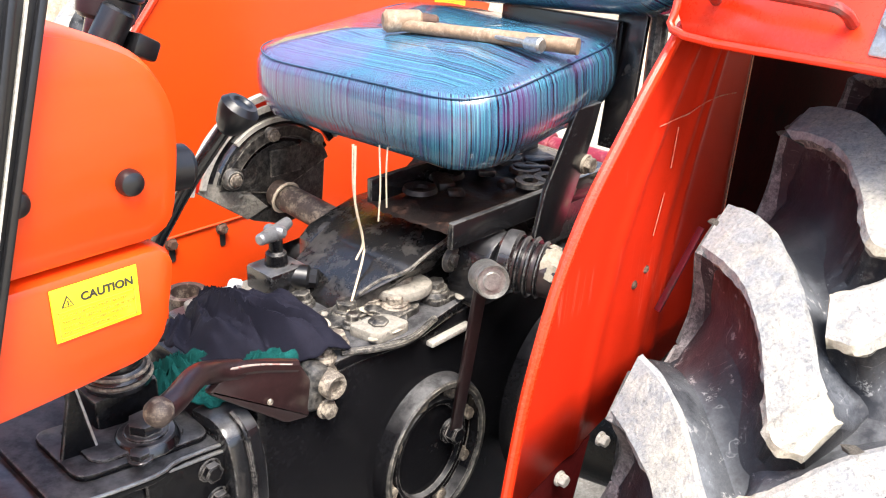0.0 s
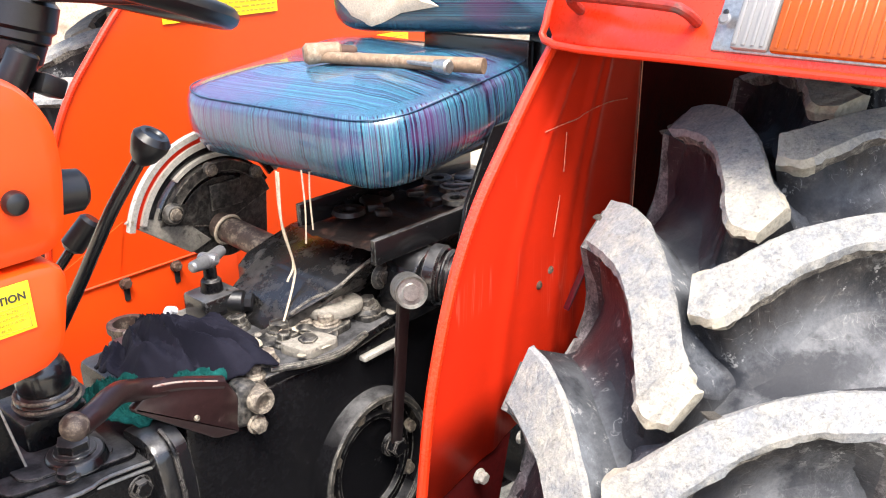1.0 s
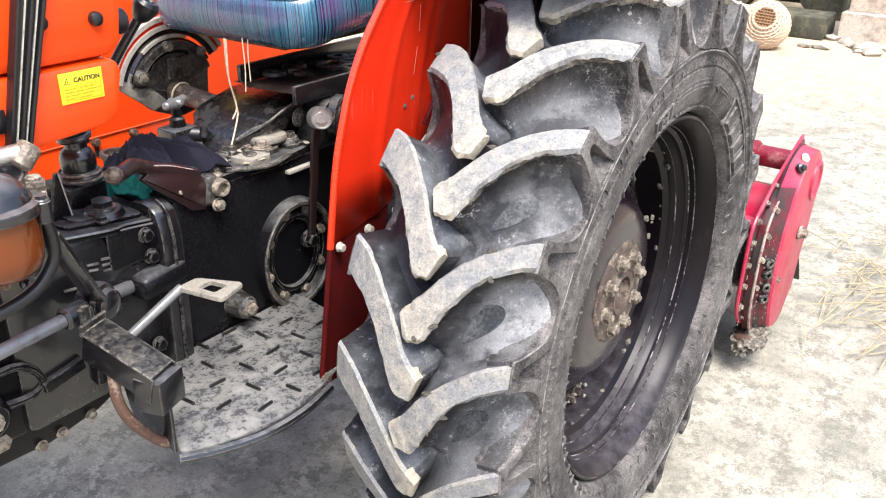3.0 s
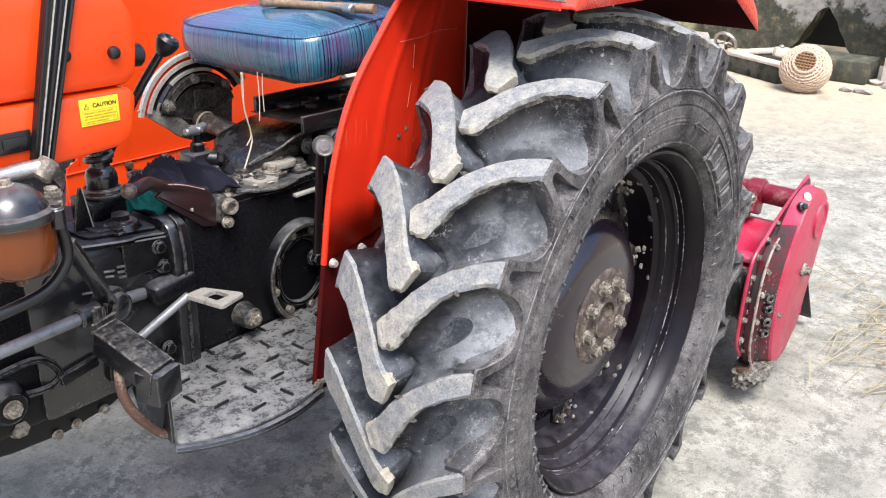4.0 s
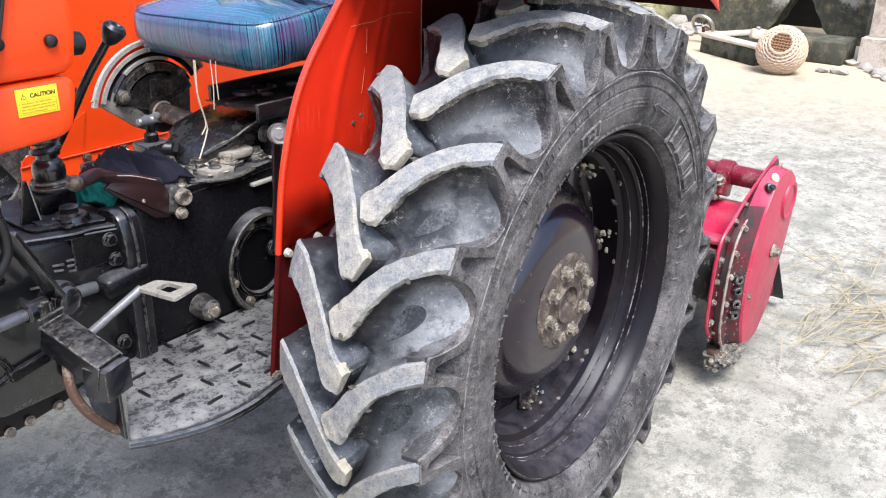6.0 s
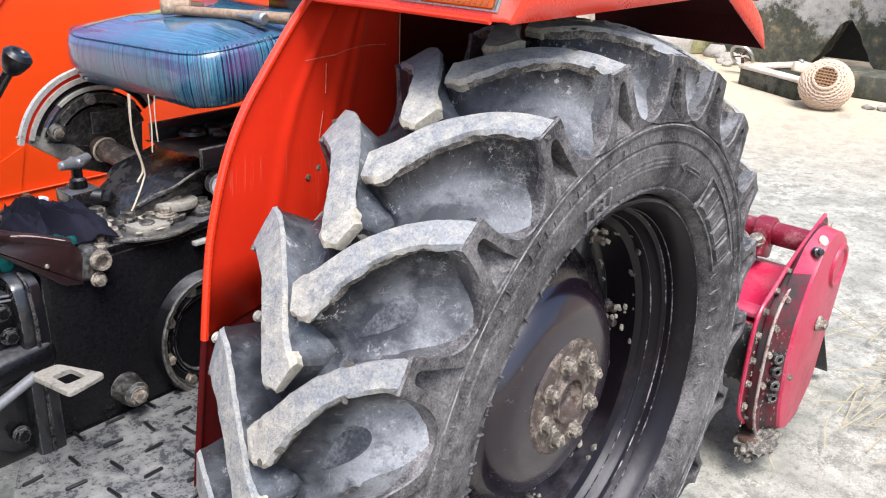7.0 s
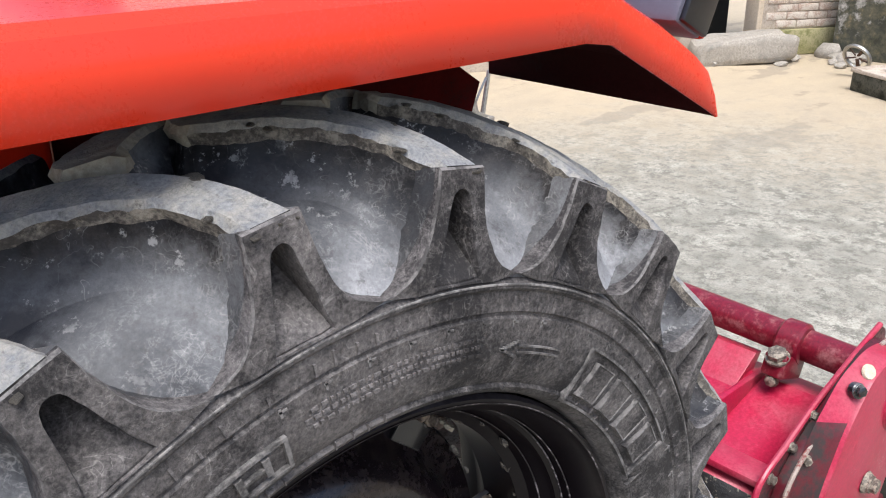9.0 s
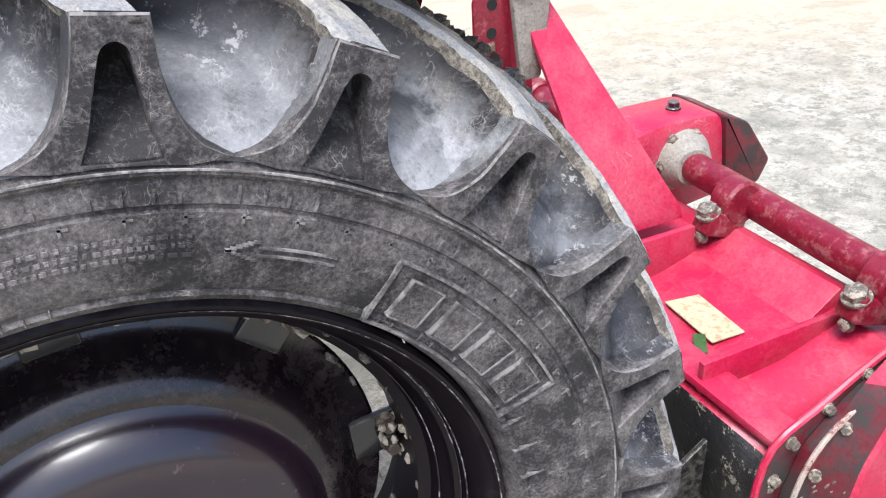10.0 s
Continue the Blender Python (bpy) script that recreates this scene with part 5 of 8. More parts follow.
# ---- drive line ----
def housings():
    Yf = -0.158

    def sloped(bm, above=0.0):
        for v in bm.verts:
            if v.co.z > above:
                v.co.z -= 0.15 * (v.co.x + 0.80)
        return bm
    eng = part("front_housing", sloped(box((-1.0, Yf, 0.56), (-0.66, 0.11, 0.872), 0.02), 0.7), M_BLACK, tractor, "black painted cast-iron clutch housing")
    lowcase = [(-1.7, 0.56), (-1.12, 0.525), (-1.06, 0.512), (-0.95, 0.505), (-0.85, 0.52), (-0.66, 0.60), (-0.66, 0.7), (-1.7, 0.7)]
    part("engine_block", box((-1.62, Yf + 0.01, 0.56), (-0.98, 0.10, 0.87), 0.02), M_CASE, eng, "black engine block")
    part("sump", prism(lowcase, "y", -0.13, 0.10, 0.015), M_CASE, eng)
    flange = [(-0.90, Yf - 0.012), (-0.80, Yf - 0.014), (-0.76, Yf - 0.002), (-0.668, Yf - 0.002), (-0.668, 0.10), (-0.90, 0.10)]
    part("top_flange", sloped(prism(rounded(flange, 0.008), "z", 0.870, 0.884, 0.004)), M_CASE, eng)
    # steel strips stand in for the highlights along the rounded edges
    part("worn_edge", sloped(tube([(x, y - 0.0004, 0.8822) for x, y in flange[:4]], 0.0022, 8, n=3)), M_STEEL, eng, "pale strip painted in for an edge highlight")
    part("worn_edge", tube([(-0.80, Yf - 0.006, 0.8745), (-0.75, Yf - 0.006, 0.868), (-0.695, Yf - 0.006, 0.860)], 0.0018, 8), M_STEEL, eng, "pale strip painted in for an edge highlight")
    part("inspection_cover", sloped(prism(rounded([(-0.868, -0.148), (-0.712, -0.148), (-0.705, -0.04), (-0.868, -0.04)], 0.02), "z", 0.883, 0.893, 0.004)), M_CASE, eng)
    part("cover_step", sloped(prism(rounded([(-0.845, -0.138), (-0.735, -0.138), (-0.728, -0.05), (-0.845, -0.05)], 0.02), "z", 0.892, 0.898, 0.003)), M_CASE, eng)
    part("filler_cap", hexbolt((-0.777, -0.122, 0.902), (0, 0, 1), 0.019, 0.018, cyl((-0.777, -0.122, 0.888), (-0.777, -0.122, 0.903), 0.036, 0.033, 32, 0.003)), M_BLACK, eng, "large hexagon filler plug")
    part("bolt", hexbolt((-0.80, -0.148, 0.893), (0, 0, 1), 0.011, 0.010), M_BLACK, eng)
    part("side_panel", prism(rounded([(-0.805, 0.800), (-0.69, 0.800), (-0.69, 0.861), (-0.805, 0.876)], 0.008), "y", Yf - 0.006, Yf, 0.003), M_CASE, eng)
    for x, z in ((-0.729, 0.846), (-0.722, 0.802), (-0.73, 0.62), (-0.95, 0.84)):
        part("bolt", hexbolt((x, Yf - 0.004, z), (0, -1, 0), 0.012, 0.014), M_CASE, eng)
    # plain bars in place of raised letters, their reflection put in as pale colour
    for x, z, w in ((-0.847, 0.829, 0.022), (-0.845, 0.818, 0.017), (-0.819, 0.830, 0.025), (-0.819, 0.819, 0.025), (-0.818, 0.808, 0.023), (-0.895, 0.80, 0.022)):
        part("paint_mark", bar((x, Yf - 0.0022, z), (x + w, Yf - 0.0022, z - 0.0035), 0.0040, 0.0042, 0.001), M_RIBDUST, eng, "small pale raised bar")
    bulge = bmesh.new()
    add_box(bulge, (0.11, 0.055, 0.050), pose(-0.715, Yf - 0.012, 0.757, 0, -6, 0), 0.020, 4)
    part("cast_boss", bulge, M_CASE, eng)
    part("side_rib", bar((-0.965, Yf - 0.006, 0.645), (-0.885, Yf - 0.006, 0.660), 0.016, 0.024, 0.006), M_CASE, eng)
    part("side_rib", tube([(-1.10, Yf - 0.002, 0.70), (-1.0, Yf - 0.002, 0.705), (-0.96, Yf - 0.002, 0.66), (-0.99, Yf - 0.002, 0.64), (-1.08, Yf - 0.002, 0.655)], 0.007, 8), M_CASE, eng)
    part("side_rib", bar((-0.86, Yf - 0.006, 0.60), (-0.855, Yf - 0.006, 0.73), 0.018, 0.02, 0.006), M_CASE, eng)
    part("drain_boss", cyl((-1.066, Yf + 0.02, 0.644), (-1.066, Yf - 0.028, 0.644), 0.042, 0.036, 28, 0.008), M_CASE, eng)
    part("bolt", hexbolt((-1.066, Yf - 0.030, 0.644), (0, -1, 0), 0.014, 0.012), M_BOLT, eng)
    part("bolt", hexbolt((-1.042, -0.135, 0.572), (0, -1, 0), 0.017, 0.016), M_BOLT, eng)
    for k, (x, z) in enumerate(((-0.97, 0.515), (-0.93, 0.52), (-0.87, 0.525))):
        part("bolt", hexbolt((x, -0.128, z), (0, -1, 0), 0.009, 0.010), M_BOLT, eng)
    part("lever_arm", bar((-0.976, -0.29, 0.97), (-0.885, -0.235, 0.805), 0.034, 0.012, 0.005), M_BLACK, eng, "black steering arm")
    gusset = part("gusset", prism([(-0.870, 0.88), (-0.824, 0.88), (-0.840, 0.982), (-0.846, 0.982)], "y", -0.108, -0.102, 0.001), M_CASE, eng)
    part("gusset_edge", bar((-0.8235, -0.105, 0.884), (-0.8395, -0.105, 0.981), 0.0064, 0.003, 0.001), M_PALE, gusset, "pale worn edge")
    part("boot_block", box((-0.812, -0.083, 0.884), (-0.735, 0.0, 0.936), 0.006), M_CASE, eng)
    gear = part("gearbox", box((-0.66, -0.160, 0.43), (0.16, 0.115, 0.888), 0.016), M_CASE, tractor, "black cast-iron gearbox housing, greasy and dusty on top")
    band = [(-0.10, 0.890), (-0.150, 0.896), (-0.174, 0.882), (-0.186, 0.84), (-0.188, 0.80), (-0.184, 0.56), (-0.150, 0.56), (-0.150, 0.84), (-0.10, 0.855)]
    part("band_flange", prism(rounded(band, 0.012, 4), "x", -0.711, -0.665, 0.006), M_BLACK, gear, "rounded black housing flange")
    part("flange_groove", tube([(-0.688, y - 0.0015, z + 0.0015) for y, z in band[1:6]], 0.0035, 8, n=4), M_CASE, gear)
    part("top_deck", prism(rounded([(-0.62, -0.150), (-0.50, -0.160), (-0.41, -0.176), (-0.26, -0.152), (-0.1, -0.150), (-0.1, 0.10), (-0.62, 0.10)], 0.015), "z", 0.885, 0.902, 0.004), M_CASE, gear, "top deck caked with grease and dust")
    # lift cover with its sloped front
    lift = [(-0.455, 0.90), (-0.442, 0.916), (-0.425, 0.934), (-0.375, 0.965), (-0.315, 0.990), (-0.26, 1.0), (0.15, 1.0), (0.15, 0.90), (-0.28, 0.90), (-0.37, 0.90)]
    bm = prism(rounded(lift, 0.012), "y", -0.131, 0.062, 0.006)
    for v in bm.verts:
        if v.co.y < -0.1:
            v.co.y += 0.052 * min(1.0, max(0.0, (0.966 - v.co.z) / 0.045)) * min(1.0, max(0.0, (-0.30 - v.co.x) / 0.07))
    part("lift_cover", bm, M_LIFT, gear, "dusty black hydraulic lift cover")
    part("lift_block", prism([(-0.385, 0.90), (-0.385, 0.944), (-0.362, 0.962), (-0.27, 0.985), (-0.18, 0.985), (-0.18, 0.90)], "y", 0.038, 0.106, 0.012), M_LIFT, gear)
    part("side_rim", tube([(-0.43, -0.083, 0.931), (-0.40, -0.098, 0.949), (-0.375, -0.124, 0.965), (-0.33, -0.130, 0.985), (-0.28, -0.130, 0.997)], 0.0026, 8), M_GREASY, gear)
    bm = cyl((-0.291, -0.128, 0.958), (-0.291, -0.138, 0.958), 0.021, 0.019, 24, 0.003)
    hexbolt((-0.291, -0.137, 0.958), (0, -1, 0), 0.010, 0.006, bm)
    part("plug", bm, M_GREASY, gear, "round dusty plug")
    part("side_ledge", box((-0.37, -0.172, 0.858), (-0.285, -0.158, 0.866), 0.002), M_PALE, gear, "pale dusty ledge")
    part("side_ledge", box((-0.29, -0.178, 0.893), (-0.22, -0.150, 0.904), 0.003), M_GREASY, gear)
    # oval side covers with their rims and bolts
    for cx, cz, r, y, stretch in ((-0.362, 0.676, 0.110, -0.160, 1.16), (-0.075, 0.68, 0.155, -0.205, 1.1)):
        m = Matrix.Translation((cx, y, cz)) @ Matrix.Rotation(radians(90), 4, "X") @ Matrix.Diagonal((1, stretch, 1, 1))
        prof = [(0, 0.004), (r * 0.60, 0.004), (r * 0.62, 0.012), (r * 0.68, 0.013), (r * 0.72, 0.006), (r * 0.84, 0.006), (r * 0.86, 0.024), (r * 0.97, 0.026), (r, 0.018), (r, -0.01)]
        part("side_cover", turn(prof, m, 56), M_CASE, gear, "round ribbed side cover")
        part("cover_rim", turn([(r * 0.87, 0.0245), (r * 0.90, 0.0285), (r * 0.955, 0.0285), (r * 0.975, 0.0255)], m, 56), M_GREASY, gear, "worn pale rim")
        for k in range(8):
            p = m @ Vector((r * 0.78 * math.cos(k * math.pi / 4 + 0.3), r * 0.78 * math.sin(k * math.pi / 4 + 0.3), 0.006))
            part("bolt", hexbolt(p, (0, -1, 0), 0.010, 0.011), M_BOLT, gear)
    part("axle_housing", cyl((-0.03, -0.17, 0.64), (-0.03, -0.50, 0.62), 0.14, 0.075, 36, 0.012), M_CASE, gear)
    part("axle_shaft", cyl((0, -0.48, 0.62), (0, -0.66, 0.62), 0.06, 0.06, 28, 0.006), M_CASE, gear)
    part("axle_housing", cyl((-0.03, 2 * YC + 0.17, 0.64), (-0.03, 2 * YC + 0.50, 0.62), 0.14, 0.075, 36, 0.012), M_CASE, gear)
    part("axle_shaft", cyl((0, 2 * YC + 0.48, 0.62), (0, 2 * YC + 0.66, 0.62), 0.06, 0.06, 28, 0.006), M_CASE, gear)
    # lift shaft end, rod and its silver nut
    part("lift_shaft", cyl((-0.243, -0.195, 0.960), (-0.195, -0.33, 0.955), 0.036, 0.038, 28, 0.006), M_BROWN, gear, "brown lift shaft with cracked dry grease")
    for f0, f1, r in ((0.0, 0.16, 0.047), (0.18, 0.24, 0.043), (0.27, 0.33, 0.045), (0.37, 0.42, 0.042)):
        a, b = Vector((-0.245, -0.188, 0.962)), Vector((-0.195, -0.33, 0.955))
        part("shaft_ring", cyl(a + (b - a) * f0, a + (b - a) * f1, r, r, 32, 0.004), M_BLACK, gear, "black ribbed shaft ring")
    lump = bmesh.new()
    bmesh.ops.create_icosphere(lump, subdivisions=3, radius=1.0)
    for v in lump.verts:
        v.co = Vector((v.co.x * 0.030, v.co.y * 0.034, v.co.z * 0.026)) * (1 + 0.35 * noise.noise(v.co * 2.2))
    bmesh.ops.translate(lump, verts=lump.verts, vec=(-0.225, -0.262, 0.972))
    part("shaft_bracket", prism(rounded([(-0.30, 0.90), (-0.29, 0.965), (-0.265, 0.998), (-0.225, 1.0), (-0.19, 0.965), (-0.185, 0.90)], 0.015), "y", -0.192, -0.128, 0.006), M_BLACK, gear, "black shaft bearing bracket")
    part("grease_cake", lump, M_MUD, gear, "cracked dry grease cake")
    rod = part("linkage_rod", bar((-0.355, -0.240, 0.985), (-0.328, -0.186, 0.700), 0.018, 0.012, 0.004), M_BROWN, gear, "flat linkage rod")
    part("rod_nut", turn([(0, 0.010), (0.011, 0.010), (0.012, 0.006), (0.018, 0.006), (0.0215, 0.012), (0.023, 0.006), (0.023, -0.03), (0, -0.03)], Matrix.Translation((-0.365, -0.262, 0.997)) @ Vector((-0.55, -0.75, 0.25)).to_track_quat("Z", "Y").to_matrix().to_4x4(), 28), M_STEEL, rod, "bright steel nut cap")
    part("bolt", hexbolt((-0.328, -0.175, 0.700), (0, -1, 0), 0.016, 0.022), M_CASE, rod)
    # bolts, straps and brackets on the deck
    rng = random.Random(12)
    spots = ((-0.317, -0.036, 0.926, 0.015), (-0.358, -0.088, 0.940, 0.015), (-0.407, -0.081, 0.916, 0.014), (-0.445, -0.076, 0.910, 0.015), (-0.389, -0.116, 0.916, 0.015), (-0.446, -0.141, 0.908, 0.014), (-0.319, -0.127, 0.918, 0.014),
             (-0.27, -0.132, 0.918, 0.012), (-0.47, -0.01, 0.908, 0.013), (-0.44, 0.03, 0.908, 0.014), (-0.505, -0.125, 0.906, 0.011), (-0.54, -0.14, 0.906, 0.011), (-0.46, -0.105, 0.908, 0.010), (-0.35, -0.095, 0.914, 0.011), (-0.57, 0.06, 0.904, 0.012))
    for x, y, z, r in spots:
        b = hexbolt((x, y, z), (rng.uniform(-0.1, 0.1), rng.uniform(-0.1, 0.1), 1), r, 0.014)
        cyl((x, y, z - 0.024), (x, y, z), r * 1.75, r * 1.5, 20, 0.003, b)
        part("bolt", b, rng.choice((M_GREASY, M_BOLT, M_GREASY)), gear, "greasy deck bolt")
    plates = (((-0.352, -0.035), (-0.33, -0.075), (-0.285, -0.06), (-0.275, -0.01), (-0.33, 0.0)), ((-0.435, -0.06), (-0.425, -0.105), (-0.36, -0.09), (-0.335, -0.055), (-0.37, -0.03)),
              ((-0.425, -0.10), (-0.42, -0.145), (-0.36, -0.14), (-0.355, -0.105)), ((-0.48, -0.115), (-0.47, -0.165), (-0.41, -0.168), (-0.42, -0.125)), ((-0.50, -0.045), (-0.49, -0.10), (-0.42, -0.10), (-0.425, -0.055)),
              ((-0.345, -0.105), (-0.34, -0.15), (-0.25, -0.148), (-0.25, -0.112)), ((-0.60, 0.03), (-0.60, 0.09), (-0.50, 0.09), (-0.50, 0.03)))
    lug_plate = prism(rounded([(-0.405, -0.115), (-0.40, -0.06), (-0.345, -0.055), (-0.318, -0.09), (-0.325, -0.135), (-0.37, -0.14)], 0.02), "z", 0.918, 0.934, 0.004)
    part("deck_bracket", lug_plate, M_PALE_DUST, gear, "pale dusty bolted bracket")
    for k, pl in enumerate(plates):
        bm = prism(rounded(pl, 0.012), "z", 0.900, 0.908 + 0.003 * (k % 4), 0.003)
        part("deck_bracket", bm, M_GREASY if k % 3 else M_PALE_DUST, gear, "dusty bracket plate")
    for k in range(46):
        bm = bmesh.new()
        s = rng.uniform(0.004, 0.010)
        bmesh.ops.create_icosphere(bm, subdivisions=2, radius=s)
        rough_up(bm, s * 0.5, 90, k)
        bmesh.ops.scale(bm, vec=(1.5, 1.0, 0.5), verts=bm.verts)
        bmesh.ops.rotate(bm, verts=bm.verts, cent=(0, 0, 0), matrix=Matrix.Rotation(rng.uniform(0, 3), 3, "Z"))
        x = rng.uniform(-0.56, -0.22)
        bmesh.ops.translate(bm, verts=bm.verts, vec=(x, rng.uniform(-0.165, -0.06), 0.906 + rng.uniform(0, 0.006)))
        part("grease_lump", bm, (M_MUD, M_GREASY, M_PALE_DUST)[k % 3], gear)
    for k, pts in enumerate(([(-0.52, -0.15, 0.905), (-0.47, -0.172, 0.902), (-0.42, -0.178, 0.898), (-0.36, -0.165, 0.90)], [(-0.60, -0.08, 0.906), (-0.55, -0.10, 0.91), (-0.50, -0.13, 0.908)], [(-0.43, -0.05, 0.914), (-0.40, -0.03, 0.92), (-0.36, -0.02, 0.915)])):
        part("pipe", tube(pts, 0.005, 8), M_GREASY, gear)
    # tap block
    tap = part("valve_block", box((-0.505, 0.012, 0.90), (-0.44, 0.072, 0.948), 0.006), M_BLACK, gear, "small valve block with a tap")
    part("foot", prism(rounded([(-0.53, 0.0), (-0.42, 0.0), (-0.42, 0.09), (-0.53, 0.09)], 0.015), "z", 0.900, 0.912, 0.003), M_PALE_DUST, tap)
    bm = cyl((-0.472, 0.042, 0.945), (-0.472, 0.042, 0.968), 0.017, 0.015, 20, 0.003)
    cyl((-0.472, 0.042, 0.966), (-0.472, 0.042, 0.990), 0.010, 0.010, 16, 0.002, bm)
    part("stem", bm, M_CASE, tap)
    bm = bmesh.new()
    for a, b in ((200, 0.040), (20, 0.036), (110, 0.016), (290, 0.016)):
        v = Vector((math.cos(radians(a)), math.sin(radians(a)), 0))
        cyl(Vector((-0.472, 0.042, 0.995)) - v * 0.004, Vector((-0.472, 0.042, 1.0)) + v * b, 0.0115, 0.0085, 12, 0.003, bm)
    part("tap_handle", bm, M_ROD, tap, "worn grey tap handle")
    bm = cyl((-0.462, 0.030, 0.930), (-0.440, 0.006, 0.928), 0.019, 0.018, 20, 0.004)
    cyl((-0.443, 0.009, 0.928), (-0.432, -0.004, 0.927), 0.0145, 0.0145, 8, 0.003, bm)
    part("fitting", bm, M_PLASTIC, tap, "black hose fitting")
    part("pipe_end", turn([(0.026, -0.07), (0.026, -0.012), (0.031, -0.01), (0.031, 0.0), (0.022, 0.0), (0.020, -0.03), (0, -0.03)], Matrix.Translation((-0.556, 0.150, 0.892)), 28), M_HUB, gear, "open rusty pipe end")
    part("cross_tube", cyl((-0.312, 0.250, 0.957), (-0.304, 0.085, 0.941), 0.0235, 0.0235, 28, 0.003), M_HUB, gear, "grey dusty cross tube")
    part("tube_collar", tube([(-0.313 + 0.026 * math.cos(a), 0.222 - 0.006 * math.sin(a), 0.955 + 0.026 * math.sin(a)) for a in [2 * math.pi * k / 16 for k in range(17)]], 0.003, 6, n=1), M_STRING, gear, "string tied round the tube")
    return gear


gearbox = housings()


def brake_lever():
    arm = part("pedal_lever", tube([(-0.806, -0.216, 0.990), (-0.785, -0.207, 0.990), (-0.745, -0.180, 0.985), (-0.715, -0.164, 0.970), (-0.68, -0.160, 0.955)], 0.0130, 14), M_BROWN, tractor, "brown painted cranked lever with a plate")
    part("lever_end", turn([(0, 0.015), (0.008, 0.0128), (0.0135, 0.0065), (0.0148, 0), (0.0135, -0.0065), (0.008, -0.0128), (0, -0.015)], Matrix.Translation((-0.812, -0.222, 0.9955)), 20), M_HUB, arm, "worn pale ball end")
    plate = [(-0.728, 0.950), (-0.70, 0.966), (-0.60, 0.932), (-0.586, 0.905), (-0.590, 0.852), (-0.625, 0.860), (-0.70, 0.925)]
    part("lever_plate", prism(rounded(plate, 0.006), "y", -0.172, -0.158, 0.005), M_BROWN, arm)
    part("plate_cap", tube([(-0.712, -0.165, 0.966), (-0.665, -0.165, 0.955), (-0.605, -0.165, 0.930)], 0.009, 10), M_BROWN, arm)
    part("cap_stripe", tube([(-0.706, -0.171, 0.971), (-0.665, -0.171, 0.960), (-0.607, -0.171, 0.935)], 0.0018, 6), M_SCUFF, arm, "paint worn to bare metal")
    clamp = bmesh.new()
    add_box(clamp, (0.034, 0.035, 0.062), pose(-0.576, -0.158, 0.885, 0, 14, 0), 0.012, 3)
    part("clamp", clamp, M_GREASY, arm, "greasy clamp")
    part("clamp_bolt", turn([(0, 0.006), (0.009, 0.006), (0.010, 0.012), (0.015, 0.013), (0.0175, 0.008), (0.0175, -0.012), (0, -0.015)], Matrix.Translation((-0.562, -0.178, 0.891)) @ Matrix.Rotation(radians(90), 4, "X"), 24), M_BOLT, arm)
    part("clamp_bolt", hexbolt((-0.568, -0.176, 0.857), (0, -1, 0), 0.011, 0.012), M_BOLT, arm)
    part("rivet", cyl((-0.65, -0.172, 0.905), (-0.65, -0.177, 0.905), 0.004, seg=12), M_BOLT, arm)


brake_lever()


def spring_boot():
    b = part("lever_boot", turn([(0.036, 0.938), (0.037, 0.944), (0.034, 0.947), (0.036, 0.951), (0.033, 0.956), (0.0285, 0.960), (0.0305, 0.972), (0.030, 0.984), (0.026, 0.995), (0.019, 1.001), (0.019, 1.12), (0, 1.12)], Matrix.Translation((-0.772, -0.062, 0)), 32), M_BLACK, tractor, "black lever housing under the bonnet")
    pts = []
    for k in range(100):
        a = k * 0.36
        pts.append((-0.772 + 0.024 * math.cos(a), -0.062 + 0.024 * math.sin(a), 1.006 + k * 0.0011))
    for z, r in ((0.9475, 0.0365), (0.957, 0.034)):
        part("wire_ring", turn([(r + 0.0022 * math.cos(a), z + 0.0022 * math.sin(a)) for a in [2 * math.pi * k / 8 for k in range(9)]], Matrix.Translation((-0.772, -0.062, 0)), 32), M_BOLT, b, "pale wire ring")
    part("coil_spring", tube(pts, 0.0058, 8, n=1), M_BLACK, b, "black coil spring")


spring_boot()


